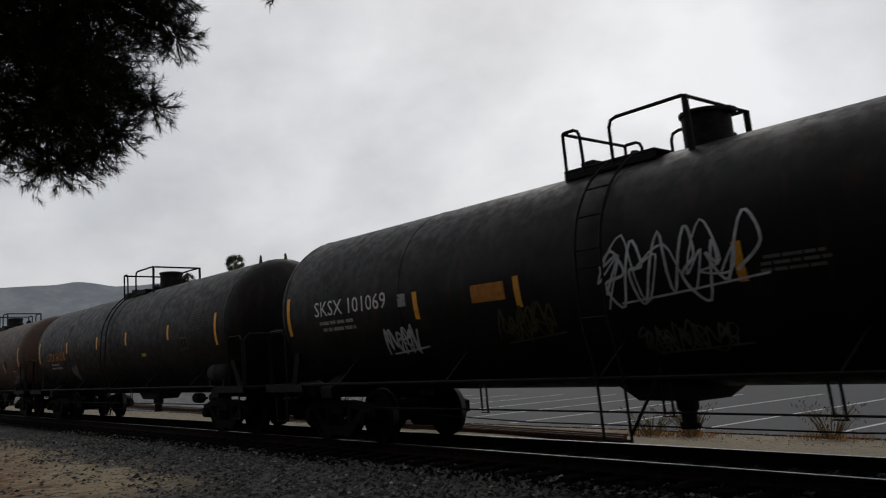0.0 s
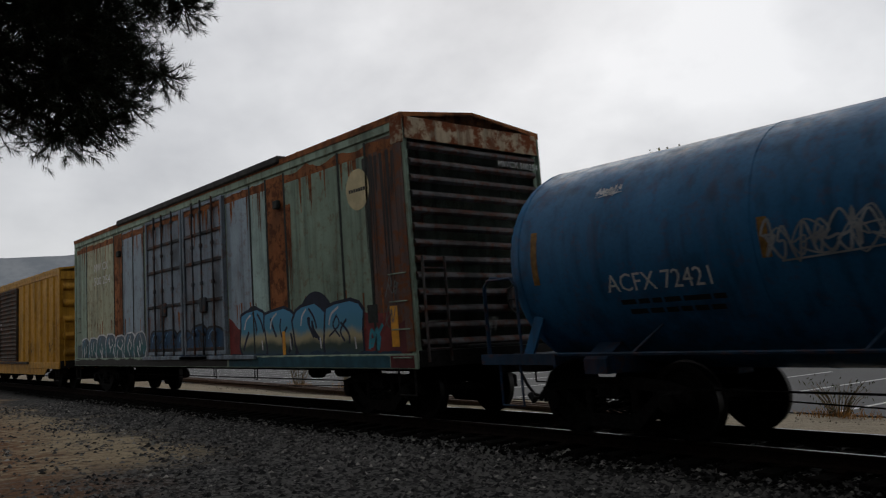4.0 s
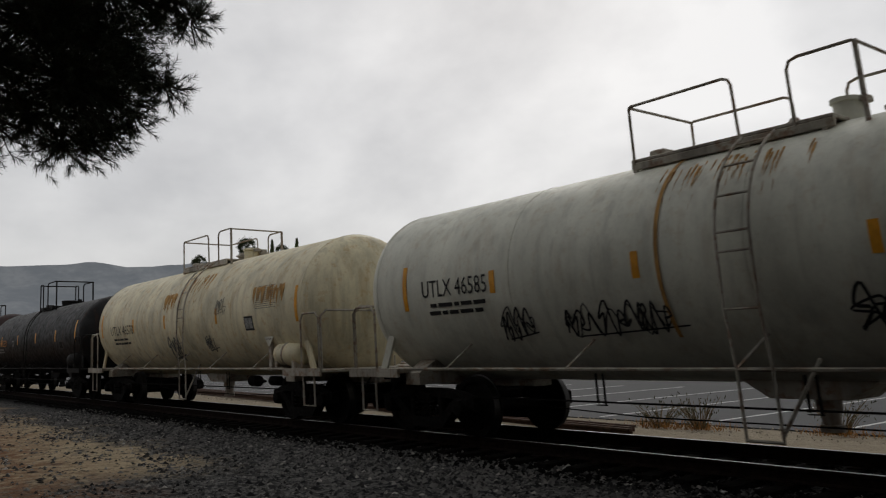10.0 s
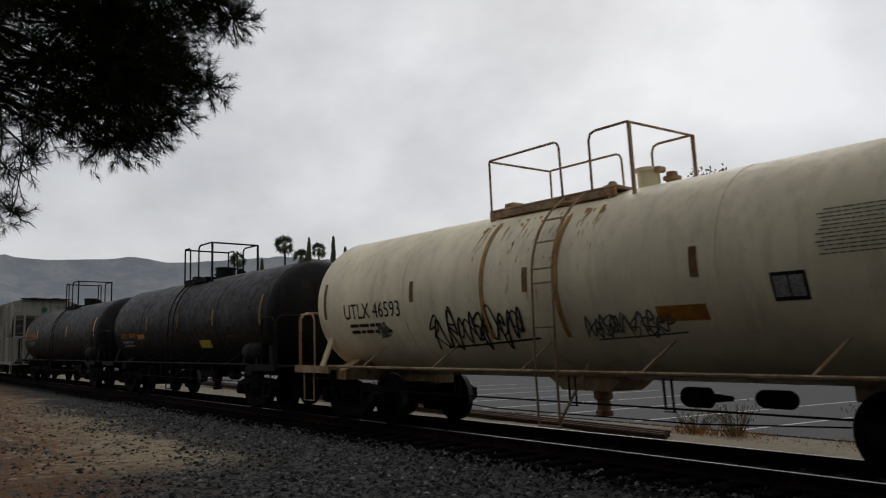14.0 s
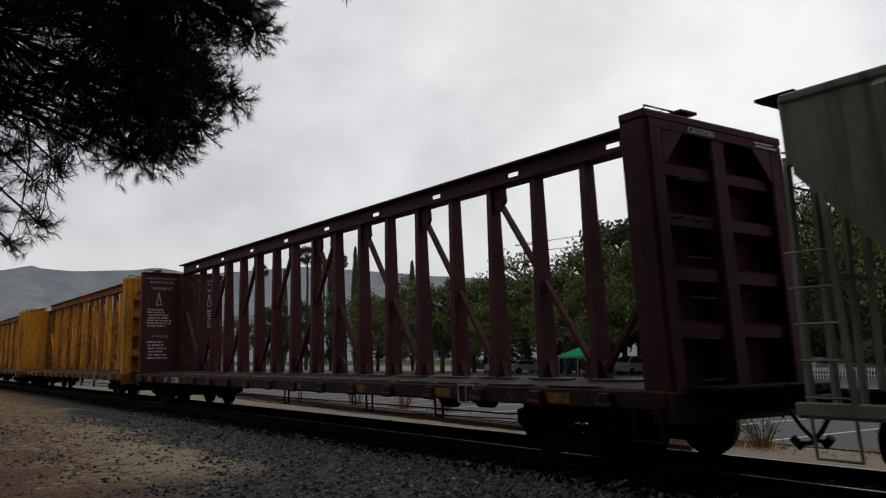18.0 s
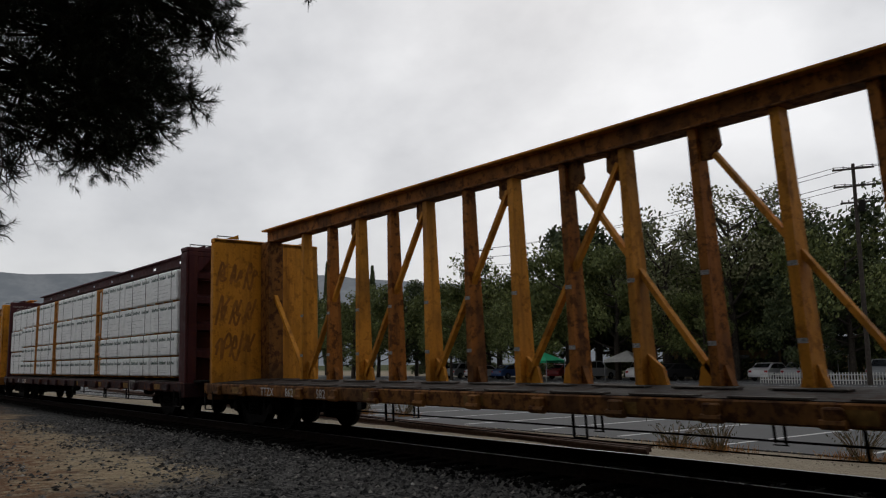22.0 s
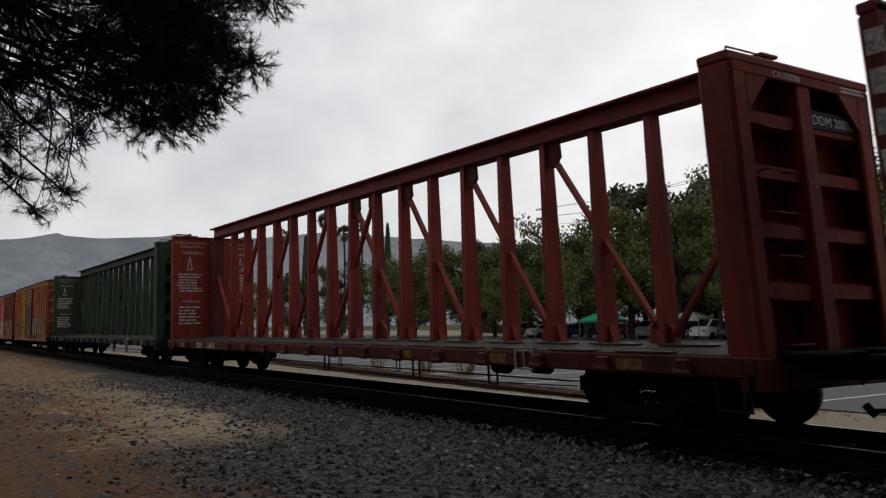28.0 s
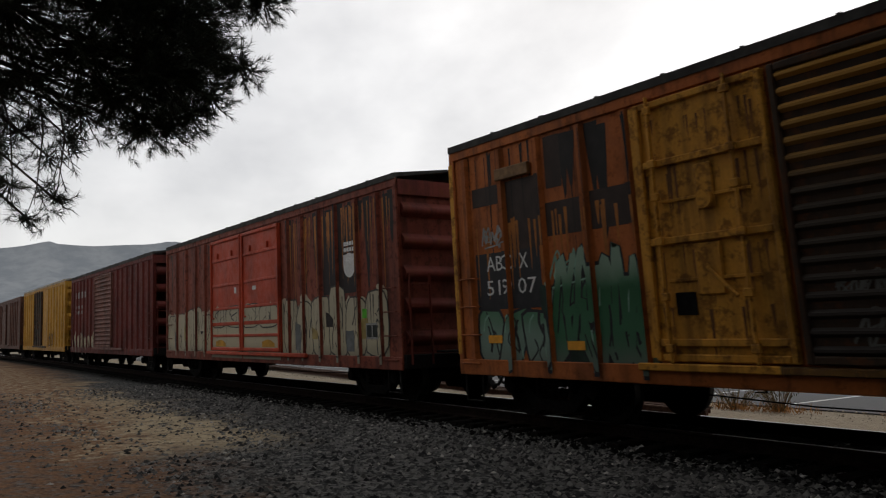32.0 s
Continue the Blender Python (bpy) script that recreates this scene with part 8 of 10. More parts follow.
blotch(car, sill, 2.5, 8.5, 0.87, 1.06, spray("deep_teal_sill", (0.015, 0.075, 0.10)), 61, "sprayed_sill", 0.002, 0.04)
blotch(car, sill, 8.52, 9.15, 0.87, 1.06, spray("dark_red_spray", (0.10, 0.02, 0.02)), 62, "sprayed_sill", 0.002, 0.03)
blotch(car, sill, -9.15, 2.4, 0.87, 1.05, spray("sooty_sill", (0.03, 0.03, 0.026)), 63, "sprayed_sill", 0.002, 0.08)
part("dark_corner", Geo().cbox(8.98, 9.2, -1.552, -1.5365, 1.12, 4.6, 0.004), MAROON_SHEET, car)
fe = front_end(h + 0.02)
write(car, "MWCX 500254", front_end(h + 0.06), 0.45, 4.2, 0.12, WHITE, width=0.95)
tag(car, fe, -0.1, 1.35, 0.25, 2, TAG_DIM, 134, 0.02)
panel(car, at2, 7.9, 8.2, 1.6, 1.9, SEAM, "service_plate", 0.006)

# yellow box car
YELLOW_BOX = paint("yellow_box", (0.44, 0.225, 0.024), 0.14, 0.3, 0.3, 0.5, rustcol=(0.14, 0.05, 0.02))
DARK_DOOR = paint("dark_ridged_door", (0.045, 0.038, 0.03), 0.3, 0.4, 0.3, 0.65)
car, at, h = runs(box_car(-104.97, -89.9, "yellow ribbed box car with black lettering", YELLOW_BOX, 4.25, 0.78, 1.45, [-6.78, -5.92, -5.06, -4.26, -3.41, 2.3, 3.2, 4.1, 5.0, 5.9, 6.75], None, [(-1.9, 1.3, "ridged", DARK_DOOR)], 5, drop=((-5.9, 5.9, 0.22),)))
blocks(car, at, -6.4, 3.42, [0.26, 0.36, 0.2, -0.5, 0.22], 0.34, BLACK, "painted_name", 0.9, 0.2)
blocks(car, at, -3.9, 2.98, [0.36, 0.4, 0.42], 0.34, BLACK, "painted_name", 1.0, 0.2)
g = Geo()
for p, q in (((-6.55, 2.72), (-6.45, 3.25)), ((-6.45, 3.25), (-4.45, 3.33)), ((-4.45, 3.33), (-4.5, 2.98)), ((-4.5, 2.98), (-5.15, 2.92)), ((-5.15, 2.92), (-5.15, 3.12)), ((-5.15, 3.12), (-5.7, 3.08)), ((-5.7, 3.08), (-5.85, 2.72)), ((-5.85, 2.72), (-6.55, 2.68))):
    ribbon(g, at, [p, q], 0.07, 0.006)
part("rail_emblem", g, BLACK, car, "black outline of a rail head")
write(car, "RB", at, -5.62, 2.2, 0.27, BLACK, width=0.5)
write(car, "OX", at, -4.82, 2.2, 0.27, BLACK, width=0.45)
write(car, "32", at, -5.5, 1.8, 0.25, BLACK, width=0.42)
write(car, "671", at, -4.82, 1.8, 0.25, BLACK, width=0.55)
write(car, "LD LMT", at, -5.4, 1.42, 0.08, SEAM)
write(car, "LT WT", at, -5.4, 1.28, 0.08, SEAM)
panel(car, at, -3.93, -3.25, 1.25, 1.72, DARK_DOOR, "black_patch", 0.004)
bars(car, at, -3.1, -2.2, 1.2, 2.4, 8, SEAM, 140, gap=0.5)
piece(car, at, -5.6, -2.2, 0.85, 1.55, 5, spray("grey_spray", (0.2, 0.17, 0.13)), spray("brown_grey_spray", (0.13, 0.09, 0.06)), 9, 0.2)
tag(car, at, -4.6, 0.75, 0.22, 4, spray("sky_blue_spray", (0.12, 0.25, 0.4)), 141, 0.1)
tag(car, at, -2.3, 2.3, 0.4, 3, TAG_WHITE, 142, 0.06)
panel(car, at, -3.0, -2.3, 0.8, 0.92, STRIPE, "reflector_tape", 0.008)
panel(car, at, -6.6, -6.25, 0.78, 0.9, STRIPE, "reflector_tape", 0.008)
panel(car, at, -6.62, -6.36, 1.1, 1.6, TAG_BLACK, "dark_patch", 0.004)
tag(car, at, -7.4, 1.0, 0.3, 3, TAG_BLACK, 143, 0.05)
for x in (-4.9, 3.0, 6.0):
    tag(car, at, x, 1.2, 0.5, 2, SEAM, int(150 + x), 0.03)

# dark brown box car
SP_BROWN = paint("dark_brown_box", (0.082, 0.034, 0.022), 0.14, 0.35, 0.4, 0.55)
SP_RED = paint("red_brown_door", (0.14, 0.036, 0.022), 0.12, 0.3, 0.3, 0.55)
SP_END = paint("red_brown_end", (0.16, 0.032, 0.022), 0.2, 0.4, 0.4, 0.55)
CREAM_PAINT = plain("worn_cream_letters", (0.50, 0.40, 0.27), 0.65, 0, 0.35, 12, 0.03)
car, at, h = runs(box_car(-122.5, -106.45, "dark brown box car with cream lettering and bright graffiti", SP_BROWN, 4.25, 0.72, 1.45, [-7.41, -6.57, -5.76, -4.94, -4.15, -3.35, 3.21, 3.98, 4.8, 5.57, 6.34, 7.18], None, [(-2.83, -0.4, "plain", SP_RED), (-0.2, 2.25, "plain", SP_RED)], 5, 0.1, SP_END))
blocks(car, at, 3.42, 3.1, [0.44], 0.58, CREAM_PAINT, rim=0.14)
blocks(car, at, 3.95, 3.1, [0.34, 0.32, 0.3, 0.34, 0.28, 0.32, 0.34], 0.38, CREAM_PAINT, "painted_name", 0.2, rim=0.11)
blocks(car, at, 4.22, 2.36, [0.4], 0.52, CREAM_PAINT, rim=0.14)
blocks(car, at, 4.72, 2.34, [0.36, 0.36, 0.12, 0.28, 0.12, 0.36], 0.36, CREAM_PAINT, "painted_name", 0.22, rim=0.11)
YEL = spray("amber_spray", (0.46, 0.235, 0.02))
fat_letters(car, at, (("N", 2.68, 3.92, 0.98, 2.18, ()), ("O", 3.86, 4.86, 1.02, 2.16, ((4.37, 1.55, 0.2, 1.25),)), ("I", 4.7, 5.2, 1.0, 2.2, ()), ("R", 5.12, 6.46, 0.84, 2.28, ((5.82, 1.5, 0.11, 1.2),))), spray_bands("sunset_spray", [(0.95, (0.02, 0.22, 0.09)), (1.3, (0.015, 0.16, 0.10)), (1.5, (0.06, 0.2, 0.42)), (1.66, (0.85, 0.46, 0.04)), (1.9, (0.62, 0.6, 0.24)), (2.15, (0.66, 0.66, 0.58))]), TAG_BLACK, TAG_WHITE, YEL)
blotch(car, at, 6.35, 6.62, 0.74, 1.75, spray("burnt_orange_spray", (0.24, 0.08, 0.015)), 11, d=0.0028, rough=0.3)
blotch(car, at, 2.4, 6.6, 0.72, 0.86, YEL, 17, d=0.0026, rough=0.15)
stains(car, at, -7.9, -2.9, 4.0, 16, spray("sooty_run", (0.02, 0.016, 0.014)), 905, (0.8, 2.8), (0.03, 0.12), 0.0022)
stains(car, at, 2.4, 7.9, 4.0, 16, spray("sooty_run", (0.02, 0.016, 0.014)), 906, (0.5, 2.2), (0.03, 0.14), 0.0022)
CHALK = spray("chalk_white_spray", (0.3, 0.29, 0.27))
tag(car, at, 6.69, 1.7, 0.15, 6, CHALK, 160, 0.014, 0)
tag(car, at, 6.75, 1.52, 0.15, 5, CHALK, 168, 0.014, 0)
outline_box(car, at, 6.79, 7.17, 1.2, 1.55, 0.016, CHALK)
outline_box(car, at, 6.86, 7.02, 1.05, 1.38, 0.014, CHALK)
tag(car, at, 6.66, 0.76, 0.12, 10, CHALK, 162, 0.014, 0)
tag(car, at, 6.92, 2.55, 0.4, 3, TAG_DIM, 163, 0.02)
tag(car, at, 7.55, 1.2, 0.3, 2, TAG_DIM, 169, 0.016, 0)
write(car, "S", at, -6.87, 2.08, 0.2, DIMWHITE)
write(car, "P", at, -6.38, 2.08, 0.2, DIMWHITE)
write(car, "246", at, -7.2, 1.7, 0.18, DIMWHITE, width=0.46)
write(car, "447", at, -6.36, 1.7, 0.18, DIMWHITE, width=0.5)
bars(car, at, -7.2, -5.8, 1.0, 1.35, 3, DIMWHITE, 164)
tag(car, at, -5.1, 2.05, 0.2, 7, CHALK, 158, 0.018, 0)
panel(car, at, -1.5, -0.86, 1.52, 1.86, SP_BROWN, "dark_plate", 0.03)
blotch(car, at, -7.3, -5.1, 3.2, 3.42, spray("old_yellow_spray", (0.14, 0.085, 0.02)), 12, d=0.003, rough=0.15)
blotch(car, at, -5.15, -4.65, 0.95, 1.3, spray("salmon_spray", (0.24, 0.10, 0.065)), 13, d=0.0025, rough=0.3)
blotch(car, at, -4.66, -3.85, 0.95, 2.0, spray("salmon_spray", (0.24, 0.10, 0.065)), 14, d=0.003, rough=0.3)
blotch(car, at, -3.86, -2.9, 0.95, 1.45, spray("salmon_spray", (0.24, 0.10, 0.065)), 16, d=0.0025, rough=0.3)
for i in range(8):
    tag(car, at, -5.05 + 0.26 * i, 1.05 + 0.07 * (i % 3), 0.6 if 1 < i < 6 else 0.25, 1, spray("dull_red_spray", (0.15, 0.04, 0.025)) if i % 2 else TAG_DIM, 330 + i, 0.035)
tag(car, at, -7.6, 0.85, 0.45, 5, TAG_DIM, 165, 0.04)
for x in (-1.9, -1.05, 0.75, 1.5):
    panel(car, at, x - 0.05, x + 0.05, 0.9, 1.3, DULL_STRIPE, "reflector_tape", 0.012)
bars(car, at, -2.5, -2.0, 1.55, 1.75, 3, DIMWHITE, 166, d=0.012)
bars(car, at, 0.4, 1.0, 1.55, 1.75, 3, DIMWHITE, 167, d=0.012)

# clean red box car
RED_BOX = paint("red_box", (0.30, 0.024, 0.011), 0.02, 0.22, 0.2, 0.5, fade=0.05)
car, at, h = runs(box_car(-143.58, -124.5, "clean red box car with white stencils", RED_BOX, 4.24, 0.75, 1.45, [1.99, 2.98, 3.85, 4.72, 5.56, 6.41, 7.27, 8.12, -9.04, -8.13, -7.23, -6.2, -5.24, -4.35, -3.41], None, [(-1.75, 1.27, "plug", RED_BOX)], 6, 0.11, chamfer=0.2, rib_w=0.12))
for body, x, z, s, w in (("MW", -8.38, 2.04, 0.24, 0.62), ("CX", -7.47, 2.02, 0.24, 0.45), ("500", -8.4, 1.62, 0.23, 0.66), ("537", -7.55, 1.62, 0.23, 0.6), ("LD LMT", -8.32, 1.42, 0.085, 0.42), ("176700", -7.39, 1.42, 0.085, 0.42), ("LT WT", -8.32, 1.23, 0.085, 0.36), ("91300", -7.36, 1.23, 0.085, 0.36), ("25K", -2.3, 1.75, 0.13, 0.32)):
    write(car, body, at, x, z, s, WHITE, width=w)
for x0, x1, z0, z1 in ((-6.52, -6.24, 2.01, 2.25),):
    for a, b, c0, c1 in ((x0, x1, z0, z0 + 0.02), (x0, x1, z1 - 0.02, z1), (x0, x0 + 0.02, z0 + 0.021, z1 - 0.021), (x1 - 0.02, x1, z0 + 0.021, z1 - 0.021)):
        panel(car, at, a, b, c0, c1, WHITE, "box_outline")
    write(car, "C", at, x0 + 0.1, z0 + 0.06, 0.09, WHITE)
TANPATCH = plain("bare_plywood_patch", (0.27, 0.17, 0.075), 0.8, 0, 0.25, 14)
panel(car, at, -3.25, -2.54, 1.44, 1.82, TANPATCH, "plywood_patch", 0.008)
panel(car, at, -3.86, -3.64, 1.47, 1.6, plain("tan_label", (0.3, 0.2, 0.13), 0.7), "label_patch", 0.008)
for x in (-9.05, -6.12, -3.47, 2.95, 5.88, 8.75):
    panel(car, at, x - 0.055, x + 0.055, 1.2, 1.66, DULL_STRIPE, "reflector_tape", 0.006)
bars(car, at, -5.7, -5.28, 1.2, 1.27, 2, DIMWHITE, 170)
panel(car, at, 6.67, 7.14, 1.18, 1.52, WHITE, "service_frame", 0.005)
panel(car, at, 6.7, 6.9, 1.21, 1.49, SEAM, "service_plate", 0.008)
panel(car, at, 6.92, 7.11, 1.21, 1.49, SEAM, "service_plate", 0.008)
bars(car, at, 7.55, 8.15, 1.15, 1.58, 6, DIMWHITE, 171, fill=0.55)
bars(car, at, -0.66, 0.62, 3.6, 3.85, 4, DIMWHITE, 172, d=0.01)
bars(car, at, 0.4, 1.0, 2.2, 2.5, 3, DIMWHITE, 173, d=0.01)
tag(car, at, 9.0, 1.2, 0.12, 3, TAG_DIM, 174, 0.014)
fe = front_end(h + 0.07)
write(car, "MWCX 500537", fe, 0.5, 3.92, 0.13, WHITE, width=0.92)
bars(car, fe, 0.1, 0.6, 3.1, 3.32, 3, DIMWHITE, 175)
part("tool_board", Geo().cbox(h + 0.12, h + 0.16, 0.75, 1.25, 1.75, 2.25, 0.01), TANPATCH, car, "bare tan board on the end wall")

# white and black tank cars
PLACARD = plain("white_placard", (0.6, 0.58, 0.5), 0.6, 0, 0.2, 20)


def placard(car, h):
    x, y, z = h - 2.85, -1.3, 1.75
    g = Geo().prism([(x - 0.26, z), (x, z - 0.26), (x + 0.26, z), (x, z + 0.26)], y - 0.01, y + 0.01, "y")
    p = part("placard", g, PLACARD, car, "white diamond placard on a post")
    for dz in (-0.1, 0.09):
        part("placard_bar", Geo().box(x - 0.12, x + 0.12, y - 0.014, y - 0.0105, z + dz - 0.008, z + dz + 0.008), BLACK, p)
    part("placard_post", Geo().cbox(x - 0.07, x + 0.07, y + 0.011, y + 0.06, 1.0, z, 0.01), WHITE_STEEL, car)


def rust_rings(car, at, xs, z0, z1, w=0.05):
    for i, x in enumerate(xs):
        panel(car, at, x - w, x + w * 0.6, z0, z1 - 0.1 * (i % 2), FAINT_RUST, "rust_run", 0.012, 24)


car, at, h = runs(tank_car(-160.4, -144.5, "dirty white tank car with rust runs and black tags", WHITE1, 1.43, 3.76, "UTLX 46585", BLACK, inset=2.0, dome=0.81, drum=(0.16, 0.3), deck=(-1.68, -0.18, 0.52, 1.3), style="white", steel=WHITE_STEEL, stripes=tapes(-3.78, -1.28, 1.48, 3.68, z0=2.1, z1=2.42, ends=(-5.85, 5.82)), seed=9, text_at=(-5.4, -3.9, 2.13)))
tag(car, at, -3.8, 1.5, 0.33, 3, TAG_BLACK, 180, 0.03)
tag(car, at, -2.6, 1.5, 0.3, 9, TAG_BLACK, 181, 0.028)
tag(car, at, 1.1, 1.42, 0.4, 9, TAG_BLACK, 182, 0.036)
tag(car, at, 3.5, 1.4, 0.42, 7, TAG_BLACK, 183, 0.03)
placard(car, h)
rust_rings(car, at, (-0.95,), 1.4, 3.55, 0.035)
stains(car, at, -1.3, 1.2, 3.45, 26, FAINT_RUST, 24, (0.15, 0.6), (0.006, 0.02), 0.006)
car, at, h = runs(tank_car(-175.5, -160.4, "pale yellowed tank car with rust stains on its shoulder", YELLOWED, 1.43, 3.76, "UTLX 46570", BLACK, inset=2.0, dome=1.35, drum=(0.2, 0.26), deck=(-1.36, 0.27, 0.88, 1.62), style="white", steel=WHITE_STEEL, stripes=tapes(-3.2, -0.83, 2.37, z0=2.05, z1=2.4, ends=(-5.97, 6.08)), seed=10, text_at=(-5.14, -3.2, 2.0)))
tag(car, at, -0.9, 1.35, 0.4, 3, TAG_DIM, 184, 0.05)
tag(car, at, 1.5, 1.5, 0.3, 3, TAG_DIM, 185, 0.03)
tag(car, at, 2.3, 2.3, 0.28, 3, TAG_DIM, 186, 0.02)
placard(car, h)
stains(car, at, -1.0, -0.2, 2.95, 26, FAINT_RUST, 21, (0.1, 0.45), (0.02, 0.07), 0.006)
stains(car, at, 4.2, 5.6, 2.75, 40, FAINT_RUST, 22, (0.1, 0.4), (0.02, 0.07), 0.006)
stains(car, at, 0.4, 1.6, 3.3, 18, FAINT_RUST, 23, (0.2, 0.9), (0.01, 0.04), 0.006)
rust_rings(car, at, (0.1,), 2.2, 3.5, 0.025)
car, at, h = runs(tank_car(-191.7, -175.5, "black tank car with orange stencils", BLACK1, 1.34, 3.54, "UTLX 202551", ORANGE_TEXT, dome=0.7, drum=(0.3, 0.2), deck=(-1.1, -0.68, 0.05, 1.34), style="black", stripes=tapes(-4.97, -1.95, 1.03, 3.9, z0=2.0, z1=2.4, ends=(-6.47, 6.4)), seed=11, text_at=(-6.0, -4.0, 1.98)))
panel(car, at, -2.93, -2.66, 1.96, 2.18, DIMWHITE, "plate_mark", 0.004, 2)
panel(car, at, -2.9, -2.69, 1.99, 2.15, BLACK1, "plate_mark", 0.007, 2)
car, at, h = runs(tank_car(-207.9, -191.7, "dark maroon tank car with white stencils", MAROON1, 1.42, 3.72, "GATX 17172", WHITE, dome=0.05, drum=(0.22, 0.42), deck=(-1.3, -0.31, 0.3, 1.5), style="black", stripes=tapes(-3.57, -1.03, 1.86, 3.75, z0=2.02, z1=2.42, ends=(-6.95, 6.26)), seed=12, text_at=(-5.71, -3.57, 1.75)))
panel(car, at, 3.89, 4.72, 1.88, 2.12, PAN_YELLOW, "yellow_panel", n=3)
bars(car, at, 1.9, 2.9, 1.55, 1.75, 2, TAG_DIM, 187)
car, at, h = runs(tank_car(-222.8, -207.9, "cream tank car with black tags", CREAM1, 1.34, 3.64, "UTLX 46593", BLACK, inset=2.0, dome=1.2, drum=(0.16, 0.3), deck=(-1.49, 0.13, 0.74, 1.5), style="white", steel=TAN_STEEL, stripes=tapes(-2.94, -0.08, 2.8, z0=2.15, z1=2.5, ends=(-5.97, 6.08)), tape=BROWN_TAPE, seed=13, text_at=(-5.23, -3.32, 1.93), text_size=0.29))
tag(car, at, -2.55, 1.45, 0.46, 8, TAG_BLACK, 190, 0.04)
tag(car, at, 0.9, 1.5, 0.26, 9, TAG_DIM, 189, 0.028)
tag(car, at, -4.2, 1.6, 0.2, 3, TAG_DIM, 191, 0.03)
for i in range(5):
    tag(car, at, 5.5 + 0.28 * (i % 3), 2.2 + 0.22 * (i // 2), 0.26, 1, TAG_BLACK, 192 + i, 0.03)
rust_rings(car, at, (-1.05, 0.55), 1.5, 3.3, 0.05)
stains(car, at, -1.4, 1.2, 3.3, 30, FAINT_RUST, 26, (0.2, 1.2), (0.008, 0.035), 0.006)
panel(car, at, 2.15, 2.87, 1.66, 1.84, PAN_ORANGE, "orange_panel", 0.004, 2)
car, at, h = runs(tank_car(-237.6, -222.8, "black tank car with small orange marks", BLACK1, 1.34, 3.53, "UTLX 37630", ORANGE_TEXT, dome=0.4, drum=(0.28, 0.3), deck=(-1.1, -0.65, 0.05, 1.1), style="black", stripes=tapes(-2.63, 0.21, 2.85, ends=(5.76,)), tape=DULL_STRIPE, seed=14, text_at=(-5.4, -3.8, 1.8), text_size=0.16))
panel(car, at, -3.6, -2.9, 1.75, 1.9, PAN_ORANGE, "orange_panel", n=2)
panel(car, at, 1.7, 2.5, 1.45, 1.65, PAN_YELLOW, "yellow_panel", n=2)
car, at, h = runs(tank_car(-253.7, -237.6, "black tank car with large orange stencils", BLACK1, 1.31, 3.46, "UTLX 202574", ORANGE_TEXT, dome=0.5, drum=(0.28, 0.3), deck=(-1.1, -0.65, 0.05, 1.1), style="black", stripes=tapes(-3.79, -0.8, 2.0, ends=(-6.53, 6.4)), seed=15, text_at=(-6.0, -3.9, 1.97), text_size=0.29))

# covered hopper
HOP = paint("pale_grey_hopper", (0.27, 0.265, 0.225), 0.08, 0.3, 0.4, 0.55, rustcol=(0.2, 0.1, 0.05))
# darker copy of the hopper grey: shade painted onto the sloping end sheets
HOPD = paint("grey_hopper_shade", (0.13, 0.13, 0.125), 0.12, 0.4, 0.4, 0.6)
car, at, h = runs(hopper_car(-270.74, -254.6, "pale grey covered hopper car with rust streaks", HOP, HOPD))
at = flat_side(1.5, [(x - 0.06, x + 0.06, 0.12) for x in HOPPER_RIBS])
disc(car, at, -6.25, 2.58, 0.14, spray("green_dot", (0.015, 0.12, 0.06)))
disc(car, front_end(h - 0.27), -0.02, 3.62, 0.15, spray("green_dot", (0.015, 0.12, 0.06)))
for body, x, z, w in (("CL", -5.72, 2.45, 0.4), ("SX", -4.83, 2.45, 0.42), ("13", -5.62, 2.02, 0.36), ("37", -4.78, 2.02, 0.38)):
    write(car, body, at, x, z, 0.24, BLACK, width=w)
write(car, "CLSX 1337", front_end(h - 0.27), 0.5, 3.72, 0.11, BLACK, width=0.6)
tag(car, at, -5.6, 1.5, 0.36, 5, spray("bright_blue_spray", (0.03, 0.2, 0.36)), 200, 0.06)
for x in (-5.55, -3.34, -1.52, 1.17, 2.94, 5.5):
    panel(car, at, x - 0.055, x + 0.055, 1.1, 1.75, STRIPE, "reflector_tape")
bars(car, at, -6.55, -6.05, 1.5, 2.0, 6, TAG_DIM, 201, fill=0.3)
bars(car, at, 6.1, 6.6, 1.1, 1.75, 7, TAG_DIM, 202, fill=0.3)
bars(car, at, -2.4, -1.7, 1.1, 1.7, 5, TAG_DIM, 203, fill=0.3)
bars(car, at, 1.7, 2.4, 1.0, 1.6, 5, TAG_DIM, 204, fill=0.3)
panel(car, at, 3.28, 3.66, 1.25, 1.54, WHITE, "service_frame")
panel(car, at, 3.3, 3.46, 1.28, 1.51, SEAM, "service_plate", 0.008)
panel(car, at, 3.48, 3.64, 1.28, 1.51, SEAM, "service_plate", 0.008)

# lumber cars
CB_MAROON = paint("maroon_lumber_car", (0.062, 0.017, 0.02), 0.1, 0.3, 0.3, 0.6)
CB_YELLOW = paint("yellow_lumber_car", (0.56, 0.23, 0.02), 0.2, 0.4, 0.4, 0.55, rustcol=(0.10, 0.035, 0.012))
CB_RUSTY = paint("rust_eaten_yellow_steel", (0.32, 0.115, 0.016), 0.34, 0.5, 0.5, 0.65, rustcol=(0.045, 0.018, 0.009))
CB_RED = paint("red_lumber_car", (0.20, 0.026, 0.018), 0.08, 0.3, 0.3, 0.55)
CB_BRICK = paint("brick_red_lumber_car", (0.15, 0.028, 0.022), 0.1, 0.3, 0.3, 0.6)
